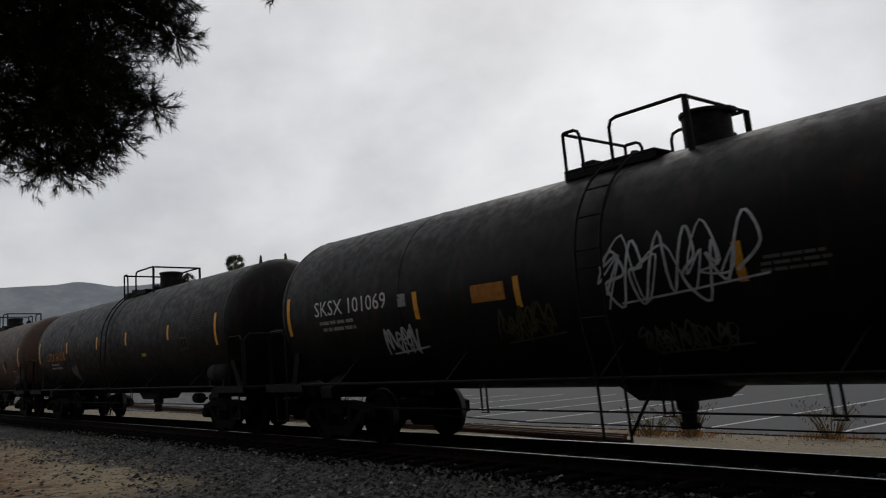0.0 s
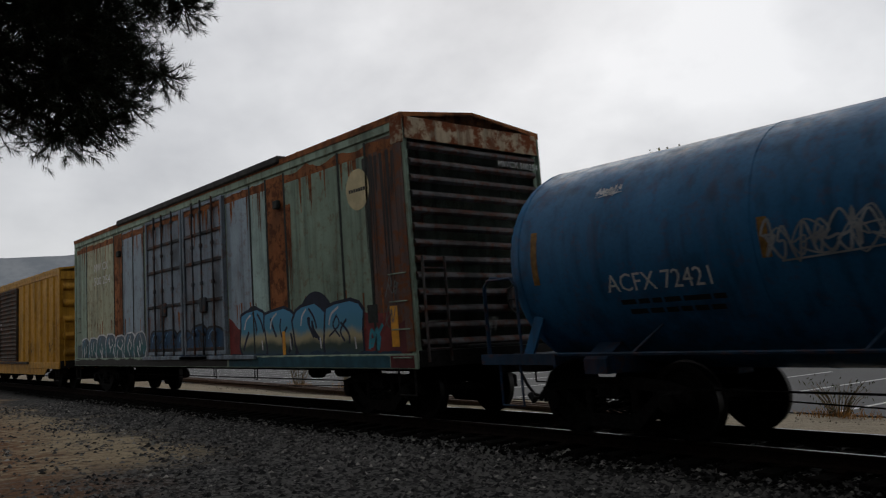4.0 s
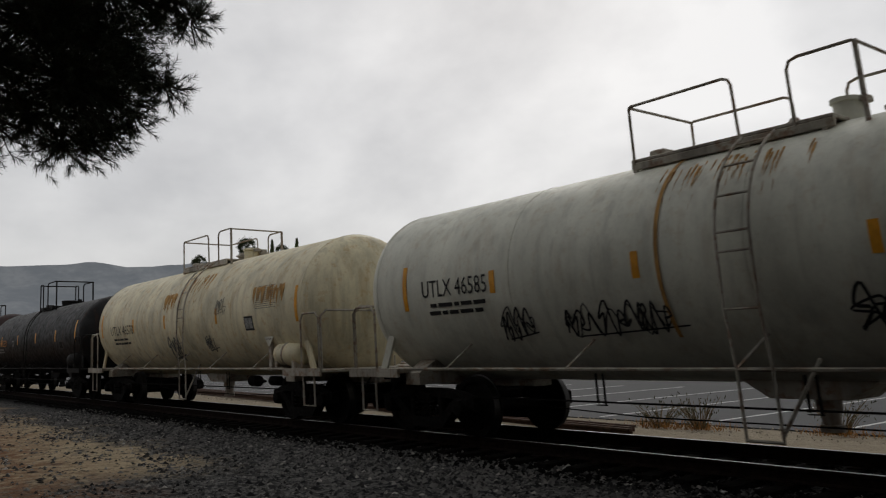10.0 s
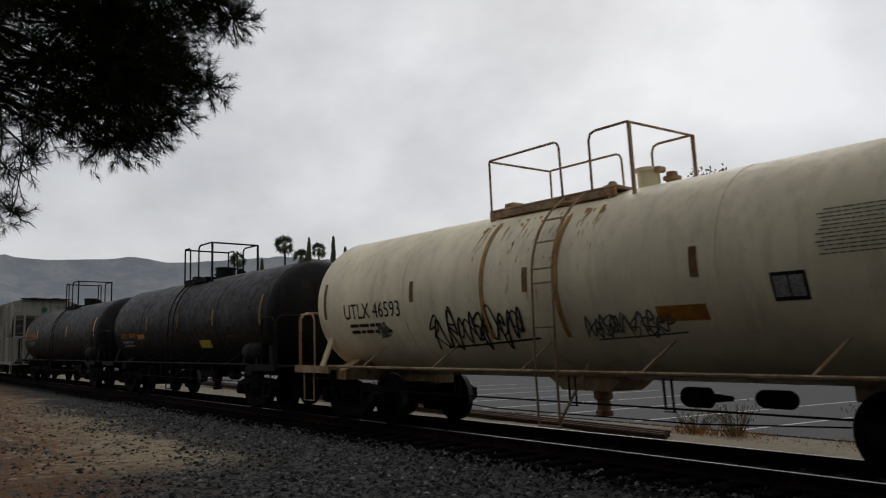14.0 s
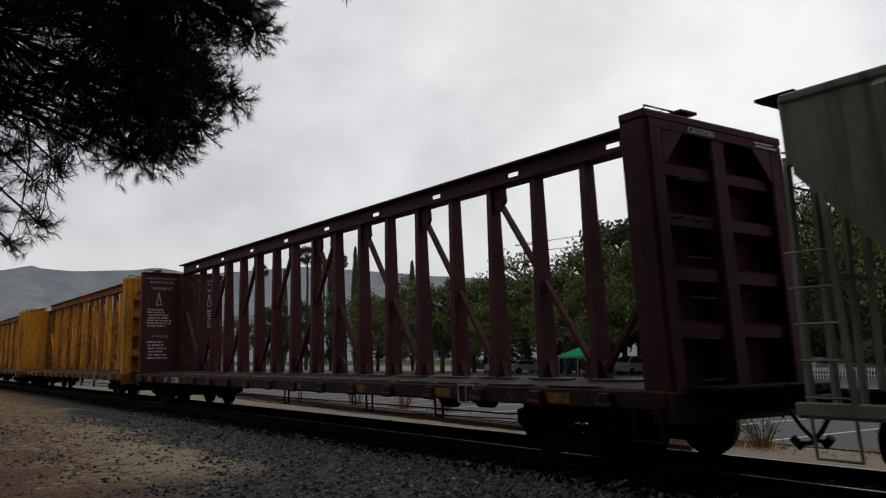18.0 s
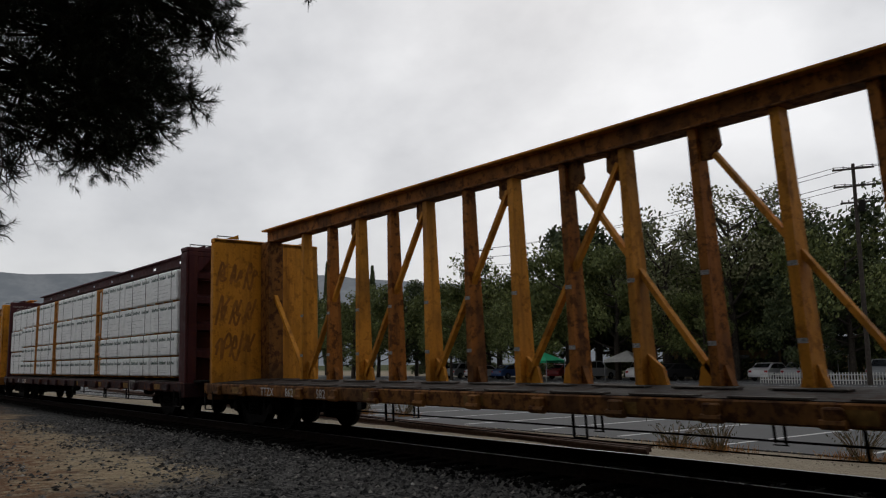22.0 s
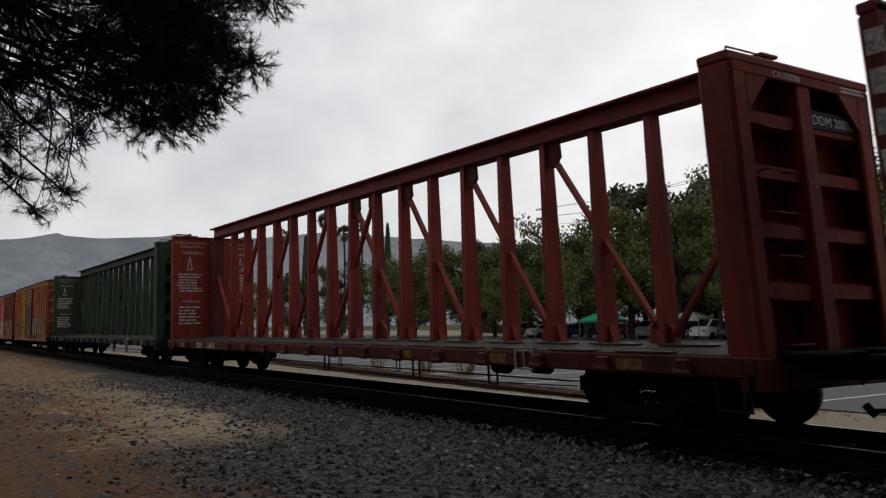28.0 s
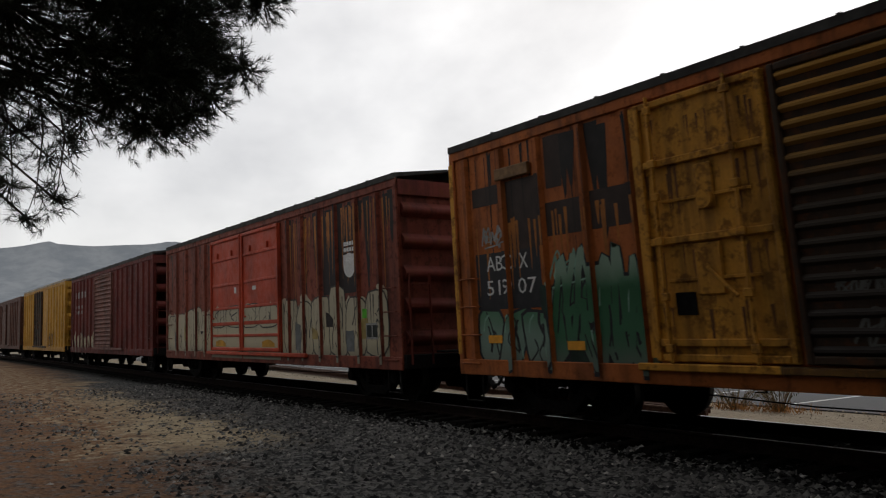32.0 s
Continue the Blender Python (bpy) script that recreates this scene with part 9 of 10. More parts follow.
CB_GREEN = paint("green_lumber_car", (0.026, 0.044, 0.026), 0.08, 0.3, 0.3, 0.6)
CB_DM = paint("dark_maroon_steel", (0.03, 0.011, 0.013), 0.25, 0.4, 0.3, 0.7)
CB_DY = paint("rusty_yellow_steel", (0.22, 0.09, 0.018), 0.42, 0.5, 0.4, 0.7, rustcol=(0.06, 0.022, 0.01))
CB_DR = paint("dark_red_steel", (0.085, 0.015, 0.012), 0.2, 0.4, 0.3, 0.7)
CB_DG = paint("dark_green_steel", (0.013, 0.02, 0.013), 0.2, 0.4, 0.3, 0.7)
car, at, h = runs(centerbeam_car(-283.84, "empty maroon lumber car with white instructions", CB_MAROON, CB_DM, slots=True, seed=30, side_text=[("UP", -8.07), ("275283", -7.39)]))
car, at, h = runs(centerbeam_car(-308.59, "empty yellow lumber car, rusty and worn", CB_YELLOW, CB_DY, words=False, rusty=CB_RUSTY, seed=31, side_text=[("TTZX", -8.72), ("855", -7.49), ("153", -6.24)]))
for y, z, w in ((-1.2, 3.55, 0.09), (-1.15, 2.95, 0.12), (-0.7, 2.97, 0.08), (-0.6, 1.9, 0.06), (0.5, 3.1, 0.08), (0.75, 2.9, 0.14)):
    panel(car, front_end(-h + 0.45), y, y + w, z, z + 0.09 + w * 0.3, DIMWHITE, "paper_label")
car, at, h = runs(centerbeam_car(-332.85, "empty yellow lumber car with taped posts", CB_YELLOW, CB_DY, words=False, post_tape=True, rusty=CB_RUSTY, seed=32, side_text=[("TTZX", -8.34), ("862", -7.23), ("582", -5.97)]))
RUBBED = spray("dark_rubbed_paint", (0.3, 0.12, 0.02))
fi = front_end(-h + 0.45)
for i in range(9):
    tag(car, fi, -1.35 + (i % 3) * 0.35, 1.6 + 0.85 * (i // 3), 0.5, 1, RUBBED, 300 + i, 0.06)
LOADED, _, _ = runs(centerbeam_car(-357.19, "maroon lumber car loaded with wrapped boards", CB_MAROON, CB_DM, slots=True, number="275237", seed=33, side_text=[("UP", -8.3), ("275237", -7.4)]))
car, at, h = runs(centerbeam_car(-381.57, "empty yellow lumber car with rust stains", CB_YELLOW, CB_DY, words=False, seed=34, side_text=[("TTZX", -8.1), ("865", -7.2), ("783", -6.4)]))
rnd = random.Random(77)
g = Geo()
for i in range(46):
    y, z, w = rnd.uniform(-1.3, 1.3), 1.2 + 3.0 * rnd.random(), rnd.uniform(0.03, 0.13)
    fi.lay(g, lump(rnd, y, z, w, w * rnd.uniform(0.4, 1.2), 0.0, 9)[0], 0.004 + i * 5e-5)
part("rust_patch", g, RUBBED, car)["kind"] = "stuff"
tag(car, fi, -1.3, 2.95, 0.26, 7, RUBBED, 320, 0.05)
tag(car, fi, -1.2, 2.6, 0.2, 8, RUBBED, 321, 0.04)
stains(car, fi, -1.35, 1.3, 4.3, 26, RUBBED, 322, (0.2, 1.4), (0.01, 0.05), 0.007)
part("loose_board", Geo().beam((-10.4, -1.2, 1.05), (-8.7, -1.0, 1.42), 0.12, 0.05), CB_YELLOW, car, "loose yellow board leaning on the deck")
car, at, h = runs(centerbeam_car(-406.20, "empty brick red lumber car with white words", CB_BRICK, CB_DR, seed=35, side_text=[("ALSC", -7.4), ("2215", -6.14)]))
blocks(car, Side(lambda u, z, d=0.0: (-11.29 + u, -1.423 - d, z)), 0.1, 3.9, [0.2], 0.26, WORDS, "painted_name")
for i in range(1, 7):
    blocks(car, Side(lambda u, z, d=0.0: (-11.29 + u, -1.423 - d, z)), 0.1, 3.9 - 0.4 * i, [0.2 if i % 2 else 0.16], 0.26, WORDS, "painted_name")
car, at, h = runs(centerbeam_car(-430.50, "empty bright red lumber car", CB_RED, CB_DR, number="DDM 200176", seed=36, side_text=[("DDM", -8.2), ("200176", -7.2)]))
car, at, h = runs(centerbeam_car(-455.05, "empty dark green lumber car", CB_GREEN, CB_DG, seed=37, number="27431", side_text=[("UP", -8.2)]))

# rusty orange box car
ORANGE_BOX = paint("rusty_orange_box", (0.38, 0.105, 0.02), 0.16, 0.4, 0.5, 0.6, rustcol=(0.05, 0.02, 0.01))
OCHRE = paint("ochre_door", (0.56, 0.26, 0.03), 0.3, 0.4, 0.4, 0.6, rustcol=(0.09, 0.035, 0.012))
# sooty door, whose dark base also paints the shade between the ridges
SOOT_SHADE_DOOR = paint("sooty_shaded_door", (0.045, 0.026, 0.015), 0.2, 0.4, 0.4, 0.65)
# upper ridge crowns painted ochre as highlights, black towards the bottom
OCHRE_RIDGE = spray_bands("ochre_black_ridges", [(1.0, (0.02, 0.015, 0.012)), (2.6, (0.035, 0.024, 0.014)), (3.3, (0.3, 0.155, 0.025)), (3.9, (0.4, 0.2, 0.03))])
car, at, h = runs(box_car(-483.5, -468.4, "rusty orange box car covered in graffiti", ORANGE_BOX, 4.36, 0.68, 1.45, [-7.14, -6.22, -5.34, -4.43, -3.58, 1.94, 2.79, 3.67, 4.5, 5.47, 6.29, 7.21], None, [(-3.36, -1.5, "latched", OCHRE), (-1.42, 1.54, "ridged", SOOT_SHADE_DOOR, OCHRE_RIDGE)], 5, 0.1, end_mat=paint("ochre_end", (0.26, 0.11, 0.02), 0.3, 0.4, 0.4, 0.6), roof_mat=ROOF_TAR))
panel(car, at, -7.0, -5.37, 1.63, 2.5, TAG_BLACK, "black_patch", 0.004)
write(car, "ABC", at, -6.72, 2.22, 0.24, WHITE, width=0.62)
write(car, "X", at, -5.92, 2.22, 0.24, WHITE, width=0.2)
write(car, "519", at, -6.74, 1.85, 0.24, WHITE, width=0.62)
write(car, "07", at, -5.98, 1.85, 0.24, WHITE, width=0.42)
DARKP = spray("dark_brown_overpaint", (0.035, 0.02, 0.014))
for x0, x1, z0, z1 in ((-7.0, -6.3, 3.25, 3.55), (-4.36, -3.5, 2.62, 3.14), (-5.25, -4.5, 2.62, 3.1), (-5.2, -4.86, 3.3, 4.05), (-6.15, -5.3, 2.5, 3.55), (-3.5, -3.38, 2.5, 3.4)):
    panel(car, at, x0, x1, z0, z1, DARKP, "overpainted_patch", 0.003)
part("card_board", Geo().cbox(-6.3, -5.5, -1.53, -1.451, 3.58, 3.76, 0.012), BROWN_TAPE, car, "small brown board for cards")
GRN = spray_bands("green_spray", [(0.8, (0.10, 0.14, 0.11)), (1.3, (0.03, 0.13, 0.06)), (1.8, (0.012, 0.10, 0.035)), (2.2, (0.2, 0.3, 0.22))])
PALE_GREEN = spray("pale_green_spray", (0.2, 0.36, 0.27))
blotch(car, at, -5.5, -3.4, 0.72, 1.95, spray("dark_green_spray", (0.012, 0.03, 0.02)), 31, d=0.005, rough=0.6)
mural(car, at, -6.95, -5.35, 0.7, 1.62, 3, spray_bands("grey_green_spray", [(0.8, (0.13, 0.17, 0.14)), (1.2, (0.16, 0.24, 0.19)), (1.6, (0.06, 0.17, 0.09))]), TAG_BLACK, PALE_GREEN, 33, lean=0.35, line=0.045)
mural(car, at, -5.3, -3.42, 0.72, 2.1, 4, GRN, TAG_BLACK, PALE_GREEN, 35, lean=0.35, line=0.05)
piece(car, at, -5.25, -3.5, 1.0, 2.3, 3, TAG_BLACK, GRN, 36, 0.2)
tag(car, at, -5.3, 1.95, 0.4, 3, PALE_GREEN, 210, 0.035)
tag(car, at, -6.8, 2.62, 0.24, 4, CHALK, 211, 0.03)
for x, z in ((-6.6, 1.12), (-4.82, 1.03), (0.07, 1.05), (2.2, 1.08), (3.95, 1.12)):
    panel(car, at, x - 0.17, x + 0.17, z, z + 0.12, STRIPE, "reflector_tape", 0.02)
panel(car, at, -3.5, -3.4, 1.1, 1.6, STRIPE, "reflector_tape", 0.02)
CYAN = spray_bands("cyan_white_spray", [(0.7, (0.015, 0.09, 0.10)), (1.05, (0.05, 0.12, 0.12)), (1.25, (0.36, 0.36, 0.36)), (1.45, (0.34, 0.36, 0.36)), (1.7, (0.06, 0.3, 0.34)), (2.1, (0.05, 0.32, 0.38))])
blotch(car, at, 1.75, 6.6, 0.62, 0.95, spray("deep_teal_spray", (0.012, 0.075, 0.085)), 33, d=0.004, rough=0.2)
mural(car, at, 1.9, 5.8, 0.72, 2.1, 5, CYAN, TAG_BLACK, TAG_WHITE, 34, line=0.05)
g = Geo()
ribbon(g, at, [(1.8 + 0.16 * i, 1.42 + 0.1 * (-1) ** i) for i in range(26)], 0.03, 0.016)
part("red_spray_line", g, spray("red_spray", (0.3, 0.015, 0.02)), car)
BLUX = plain("slate_blue_tape", (0.10, 0.15, 0.23), 0.6, 0, 0.25, 8)
g = Geo()
for p, q in (((4.91, 3.42), (5.5, 3.02)), ((5.58, 3.02), (6.14, 3.46)), ((5.54, 3.03), (5.5, 2.55)), ((5.44, 2.55), (4.92, 2.18)), ((5.57, 2.56), (6.14, 2.18))):
    ribbon(g, at, [p, q], 0.17, 0.006)
part("taped_cross", g, BLUX, car, "slate blue strips that cross")
tag(car, at, -0.9, 1.15, 0.3, 8, TAG_DIM, 212, 0.03)
tag(car, at, -1.0, 1.6, 0.2, 8, TAG_DIM, 213, 0.025)
panel(car, at, 6.6, 7.08, 1.24, 1.95, DIMWHITE, "notice_frame", 0.005)
panel(car, at, 6.63, 7.05, 1.62, 1.92, TAG_BLACK, "black_patch", 0.008)
panel(car, at, 6.63, 7.05, 1.27, 1.58, TAG_BLACK, "black_patch", 0.008)
panel(car, at, 7.46, 7.52, 1.52, 1.86, TANPATCH, "plywood_patch", 0.04)
panel(car, at, 6.6, 6.76, 1.98, 2.15, spray("lime_label", (0.08, 0.4, 0.03)), "lime_label", 0.012)
panel(car, at, 6.62, 6.78, 1.44, 1.6, spray("lime_label", (0.08, 0.4, 0.03)), "lime_label", 0.012)
panel(car, at, 6.64, 7.12, 1.0, 1.21, STRIPE, "orange_panel", 0.01)
panel(car, at, 5.75, 6.25, 1.02, 1.85, spray("brown_overpaint", (0.11, 0.045, 0.014)), "brown_patch", 0.014)
tag(car, at, 6.3, 0.8, 0.5, 2, TAG_WHITE, 214, 0.07)
tag(car, at, 7.2, 1.3, 0.35, 1, TAG_WHITE, 215, 0.03)

SOOT_RUN = spray("black_soot_run", (0.014, 0.011, 0.009))
for z, k in ((3.85, 10), (3.22, 12), (2.28, 14), (1.6, 8)):
    stains(car, at, -3.28, -1.62, z, k, spray("brown_rust_run", (0.16, 0.065, 0.016)), int(z * 100), (0.15, 0.7), (0.008, 0.035), 0.003)
stains(car, at, -5.3, -3.5, 4.08, 5, SOOT_RUN, 916, (0.4, 1.6), (0.05, 0.14), 0.0026)
stains(car, at, 1.7, 7.3, 4.08, 12, spray("dark_brown_overpaint", (0.035, 0.02, 0.014)), 917, (0.4, 2.2), (0.05, 0.16), 0.0026)
stains(car, at, 1.7, 7.3, 1.25, 20, SOOT_RUN, 918, (0.2, 0.5), (0.03, 0.1), 0.0165)
for x in (-7.52, -3.42):
    panel(car, at, x - 0.05, x + 0.05, 0.95, 4.05, OCHRE, "ochre_edge", 0.056 if x > -4 else 0.04)
stains(car, at, -7.3, -3.45, 4.1, 18, SOOT_RUN, 911, (0.3, 2.2), (0.006, 0.025))
stains(car, at, 1.7, 7.3, 4.1, 24, SOOT_RUN, 912, (0.3, 2.4), (0.006, 0.025))
stains(car, at, -7.3, -3.45, 3.0, 24, spray("bright_rust_run", (0.34, 0.12, 0.018)), 914, (0.3, 1.2), (0.01, 0.04), 0.004)

# rust red box car with a red door
RUST_BOX = paint("rust_red_box", (0.19, 0.044, 0.024), 0.26, 0.4, 0.45, 0.6, rustcol=(0.035, 0.014, 0.01))
RED_DOOR = paint("bright_red_door", (0.40, 0.052, 0.02), 0.06, 0.3, 0.2, 0.5)
BUFF = spray_bands("buff_spray", [(0.7, (0.2, 0.19, 0.14)), (1.2, (0.42, 0.37, 0.25)), (1.9, (0.38, 0.34, 0.24))])
car, at, h = runs(box_car(-500.3, -485.3, "rust red box car with a bright red door", RUST_BOX, 4.26, 0.68, 1.45, [-6.33, -5.34, -4.41, -3.53, 2.47, 3.26, 4.14, 4.96, 5.88, 6.75], None, [(-2.87, -0.5, "plain", RED_DOOR), (-0.42, 2.04, "plain", RED_DOOR)], 5, 0.1, roof_mat=ROOF_TAR, end_mat=SP_END))
stains(car, at, 2.6, 7.3, 4.0, 26, SOOT_RUN, 921, (0.3, 2.4), (0.008, 0.03), 0.0022)
stains(car, at, 2.2, 7.3, 4.0, 12, SOOT_RUN, 925, (0.5, 1.9), (0.05, 0.15), 0.0024)
stains(car, at, -7.3, -2.6, 4.0, 20, SOOT_RUN, 923, (0.3, 2.0), (0.008, 0.03), 0.0022)
stains(car, at, 2.6, 7.3, 3.9, 40, spray("bright_rust_run", (0.26, 0.09, 0.015)), 922, (0.4, 2.0), (0.01, 0.04), 0.004)
PALE_BUFF = spray("pale_buff_spray", (0.46, 0.42, 0.31))
GREY_LINE = spray("grey_black_spray", (0.05, 0.047, 0.042))
blotch(car, at, -7.4, 7.0, 0.72, 2.02, BUFF, 41, d=0.003, rough=0.3)
mural(car, at, 2.15, 6.95, 0.78, 2.15, 6, BUFF, GREY_LINE, PALE_BUFF, 42, line=0.035)
mural(car, at, -2.8, 1.95, 1.5, 2.1, 4, BUFF, GREY_LINE, PALE_BUFF, 43, line=0.03)
mural(car, at, -7.2, -2.95, 0.8, 2.05, 5, BUFF, GREY_LINE, PALE_BUFF, 44, line=0.03)
for i, x in enumerate((-6.6, -5.6, -4.0, 2.8, 3.7, 4.4, 5.3, 5.9, 6.4)):
    blotch(car, at, x, x + 0.34, 0.95 + 0.25 * (i % 3), 1.4 + 0.2 * (i % 2), spray(("slate_spray", "olive_yellow_spray", "soot_black_spray")[i % 3], ((0.13, 0.14, 0.14), (0.33, 0.25, 0.09), (0.018, 0.012, 0.011))[i % 3]), 400 + i, d=0.0145, rough=0.35)
for x in (-2.5, 0.9):
    blotch(car, at, x, x + 0.8, 1.02, 1.15, spray("amber_spray", (0.46, 0.235, 0.02)), 420, d=0.012, rough=0.15)
stains(car, at, -7.3, 7.0, 2.1, 60, GREY_LINE, 924, (0.3, 1.2), (0.006, 0.02), 0.0155)
blotch(car, at, 4.3, 5.9, 2.12, 3.85, spray("soot_black_spray", (0.018, 0.012, 0.011)), 45, d=0.004, rough=0.2)
panel(car, at, 5.27, 5.78, 2.66, 2.9, WHITE, "painted_shield", 0.008)
disc(car, at, 5.525, 2.68, 0.25, WHITE, "painted_shield", 0.009)
blocks(car, at, 5.3, 3.08, [0.1, 0.1, 0.1, 0.08], 0.08, WHITE, "painted_name")
blocks(car, at, 5.3, 2.96, [0.1, 0.1, 0.1, 0.08], 0.08, WHITE, "painted_name")
panel(car, at, -1.0, -0.84, 2.42, 2.58, WHITE, "label_patch", 0.012)
panel(car, at, 0.32, 0.56, 2.45, 2.55, WHITE, "label_patch", 0.012)
panel(car, at, 6.15, 6.64, 1.19, 1.5, DIMWHITE, "service_frame", 0.018)
panel(car, at, 6.19, 6.38, 1.23, 1.46, SEAM, "service_plate", 0.021)
panel(car, at, 6.42, 6.6, 1.23, 1.46, SEAM, "service_plate", 0.021)
panel(car, at, 6.02, 6.2, 1.6, 1.78, spray("lime_label", (0.08, 0.4, 0.03)), "lime_label", 0.018)

DULL_RED = paint("dull_red_box", (0.11, 0.018, 0.014), 0.12, 0.4, 0.4, 0.6)
car, at, h = runs(box_car(-517.1, -502.0, "dull red box car with a ridged door", DULL_RED, 4.3, 0.7, 1.45, [-6.9, -6.1, -5.3, -4.5, -3.7, -2.9, 2.2, 3.0, 3.8, 4.6, 5.4, 6.2, 7.0], None, [(-1.9, 1.4, "ridged", paint("pale_ridged_door", (0.17, 0.075, 0.06), 0.2, 0.4, 0.4, 0.6))], 5, 0.1, roof_mat=ROOF_TAR))
blocks(car, at, -6.3, 3.2, [0.5, 0.5, 0.5, 0.4], 0.3, DIMWHITE, "painted_name")
bars(car, at, -6.4, -4.6, 2.4, 2.9, 2, DIMWHITE, 221, fill=0.6)
piece(car, at, -7.0, -2.0, 0.8, 1.5, 6, TAG_DIM, BUFF, 46, 0.2)
car, at, h = runs(box_car(-534.0, -518.9, "yellow ribbed box car with a dark door", YELLOW_BOX, 4.4, 0.7, 1.45, [-6.8, -5.9, -5.0, -4.1, -3.2, 2.4, 3.3, 4.2, 5.1, 6.0, 6.8], None, [(-2.6, 0.2, "plug", DARK_DOOR)], 5, roof_mat=WHITE_STEEL))
tag(car, at, 2.0, 1.0, 0.6, 6, TAG_BLACK, 222, 0.06)
car, at, h = runs(box_car(-551.0, -535.8, "dark brown box car at the end of the view", SP_BROWN, 4.25, 0.7, 1.45, [-6.8, -5.9, -5.0, -4.1, -3.2, 2.4, 3.3, 4.2, 5.1, 6.0], None, [(-2.6, 0.2, "plain", SP_BROWN)], 5))

# ---- the load: wrapped packs of board, strapped, with wooden spacers ----
def wrap_material():
    k = Nodes("white_plastic_wrap")
    a = k.noise(3.0, 6, 0.6, (1, 1, 2.5), dist=1.2)
    b = k.noise(18, 4, 0.5, (0.4, 1, 1.6))
    c = k.mix(k.range(a, 0.35, 0.7), (0.74, 0.77, 0.765), (0.90, 0.92, 0.915))
    k.bump(k.math("ADD", a, k.math("MULTIPLY", b, 0.35)), 0.55, 0.05)
    return k.done(c, 0.35, 0, 0.4)


WRAP = wrap_material()
PRINT = plain("dark_green_print", (0.03, 0.085, 0.07), 0.6, 0, 0.2, 10, 0.02)
FAINT = plain("faint_print", (0.5, 0.53, 0.52), 0.6, 0, 0.2, 10, 0.02)
SPACER = plain("yellow_lumber", (0.4, 0.17, 0.035), 0.8, 0, 0.25, 6, 0.2)
LOAD = []


def trade_mark(ob, s, x, z, w):
    """The maker's printed mark, as plain blocks."""
    g = Geo()
    u = w / 9.6
    for k, h in enumerate((0.095, 0.066, 0.085, 0.066, 0.09, 0.092, 0.064, 0.064, 0.09)):
        s.lay(g, [(x + (k + 0.12) * u, z), (x + (k + 0.78) * u, z), (x + (k + 0.8) * u, z + h), (x + (k + 0.14) * u, z + h)], 0.003)
    part("printed_mark", g, PRINT, ob)["kind"] = "stuff"


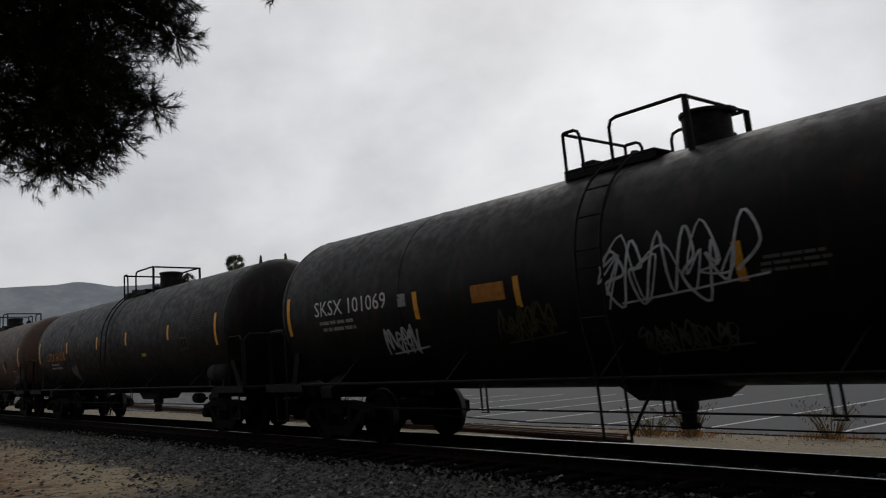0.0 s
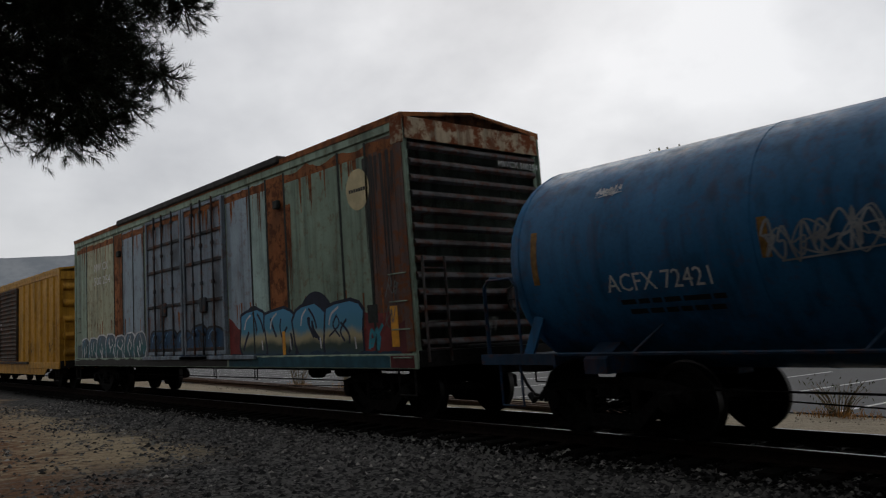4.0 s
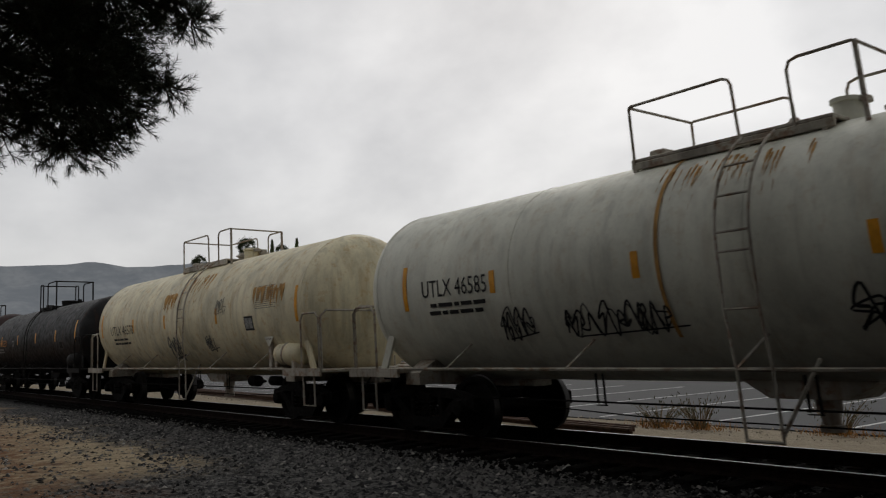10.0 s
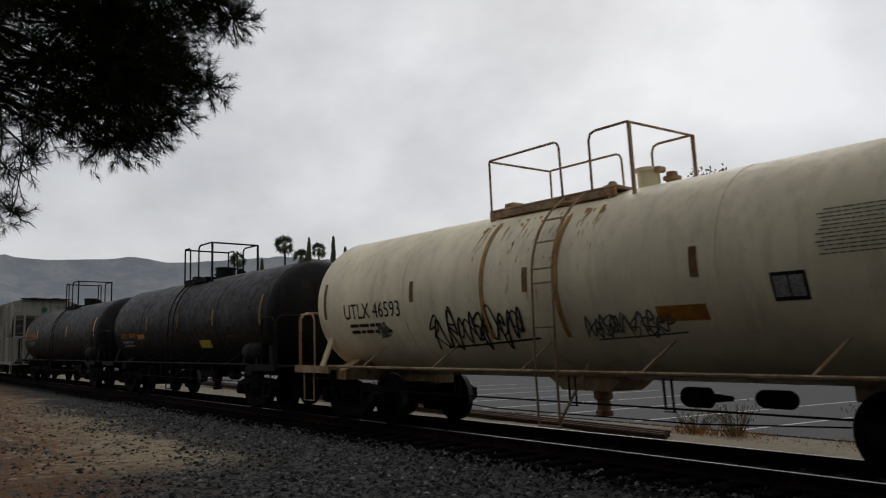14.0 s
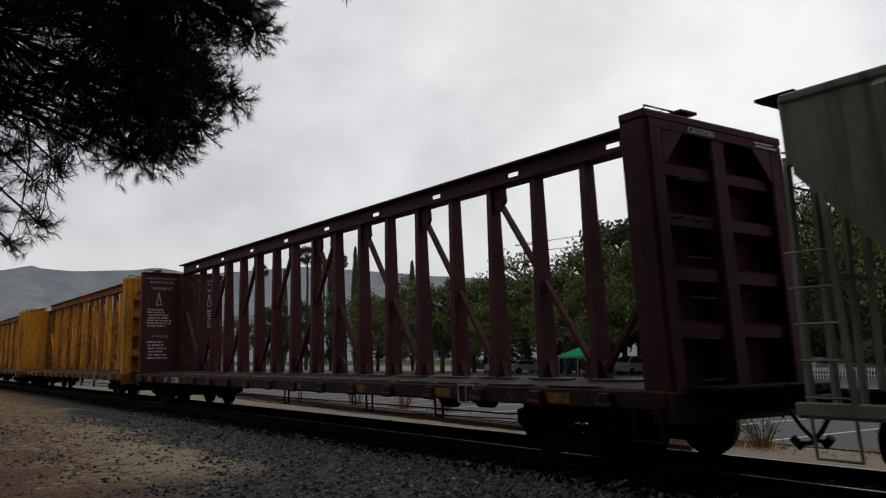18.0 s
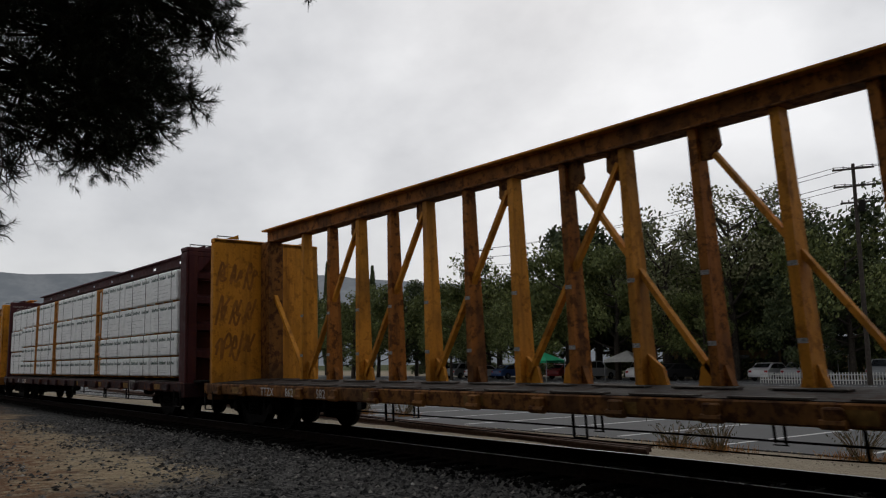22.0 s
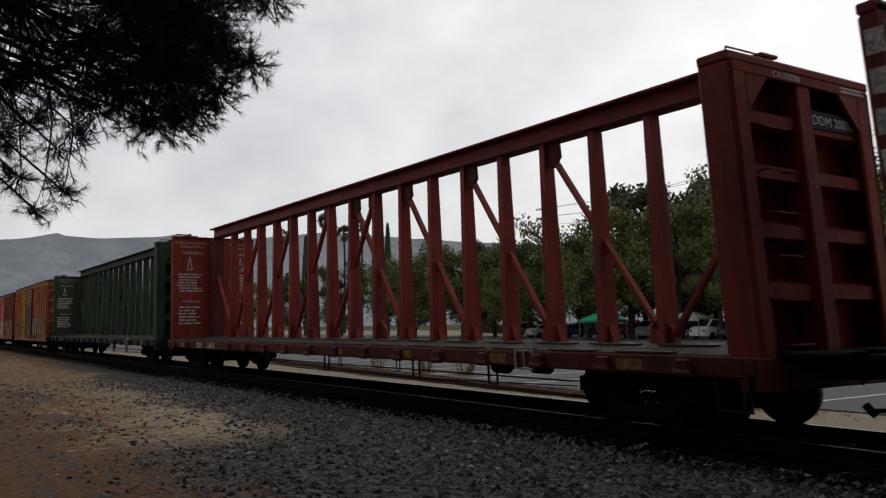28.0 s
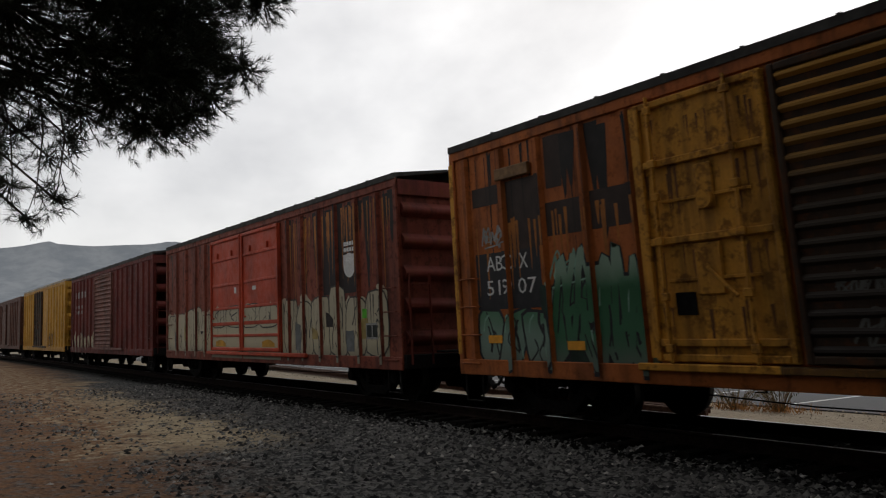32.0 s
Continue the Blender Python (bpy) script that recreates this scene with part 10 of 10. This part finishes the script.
FOUR, THREE = (1.07, 1.63, 2.26, 3.1, 3.95), (1.07, 2.08, 3.03, 3.96)
rnd = random.Random(77)
for x0, x1, zs in ((-10.72, -8.46, THREE), (-8.44, -5.86, FOUR), (-5.34, -2.78, FOUR), (-2.14, 0.61, FOUR), (0.63, 3.08, FOUR), (3.78, 6.2, FOUR), (6.22, 8.64, FOUR), (8.66, 10.75, FOUR)):
    for z0, z1 in zip(zs, zs[1:]):
        ob = thing("board_pack", "board pack in white plastic wrap on a lumber car", "board pack", "wrapped board packs")
        j = rnd.uniform(-0.02, 0.02)
        part("wrap", Geo().cbox(x0 + 0.01, x1 - 0.01, -1.36 + j, -0.2, z0 + 0.035, z1 - 0.012, 0.035), WRAP, ob)
        for x in (x0 + 0.35, (x0 + x1) / 2, x1 - 0.35):
            part("runner", Geo().box(x - 0.05, x + 0.05, -1.33, -0.22, z0 - 0.011, z0 + 0.034), SPACER, ob)
        s = flat_side(1.36 - j)
        n = int((x1 - x0) / 0.62)
        for i in range(n):
            xa = x0 + 0.08 + i * (x1 - x0 - 0.1) / n + (0.0 if zs is FOUR else 0.1)
            trade_mark(ob, s, xa, z1 - 0.21, (x1 - x0 - 0.1) / n * 0.86)
        bars(ob, s, x0 + 0.2, x1 - 0.2, z0 + 0.12, z1 - 0.32, 4 if z1 - z0 > 0.7 else 2, FAINT, rnd.randrange(999), "print_mass", 0.12, 0.6, 0.003)
        for x in (x0 + 0.62 * (x1 - x0) * 0.5, x0 + 0.8 * (x1 - x0)):
            part("strap", Geo().box(x - 0.012, x + 0.012, -1.366 + j, -1.3605 + j, z0 + 0.03, z1 - 0.014), BLACK, ob)
        LOAD.append(ob)
for x0, x1 in ((-5.84, -5.36), (-2.76, -2.16), (3.1, 3.76)):
    ob = thing("wooden_spacer", "yellow wooden spacer frame between board packs", "spacer frame", "wooden spacers")
    for x in (x0 + 0.05, x1 - 0.05):
        for y in (-1.3, -0.35):
            part("upright", Geo().cbox(x - 0.045, x + 0.045, y - 0.045, y + 0.045, 1.09, 3.95, 0.006), SPACER, ob)
    for z in (1.15, 1.75, 2.4, 3.1, 3.85):
        for y in (-1.3, -0.35):
            part("rail", Geo().cbox(x0 + 0.0955, x1 - 0.0955, y - 0.04, y + 0.04, z, z + 0.09, 0.006), SPACER, ob)
    LOAD.append(ob)


# ---- what moves ----
def motions():
    """The whole train rolls past at one even speed, and its wheels turn with it."""
    times = [0.0, 1 / 30, 2 / 30] + [float(i) for i in range(1, 32)] + [32.0 - 2 / 30, 32.0 - 1 / 30, 32.0]
    for car, mid in CARS:
        walk(car, [(t, pose(mid + SPEED * t, TRACK_Y, RAIL_TOP)) for t in times])
    load_mid = -357.26
    for ob in LOAD:
        walk(ob, [(t, pose(load_mid + SPEED * t, TRACK_Y, RAIL_TOP)) for t in times])
    # wheels in the same seat of their truck turn alike and share their keys
    rate, steps, seats = SPEED / WHEEL_R, 760, {}
    for wheel, e, s in WHEELS:
        if (e, s) not in seats:
            half_turn = Matrix.Rotation(0 if s < 0 else math.pi, 4, "Z")
            walk(wheel, [(32.0 * i / steps, Matrix.Translation((e * 0.89, s * 0.755, WHEEL_R)) @ Matrix.Rotation(rate * 32.0 * i / steps, 4, "Y") @ half_turn) for i in range(steps + 1)])
            seats[e, s] = wheel.animation_data
        else:
            wheel.rotation_mode = "QUATERNION"
            wheel.animation_data_create().action = seats[e, s].action
            wheel.animation_data.action_slot = seats[e, s].action_slot


motions()
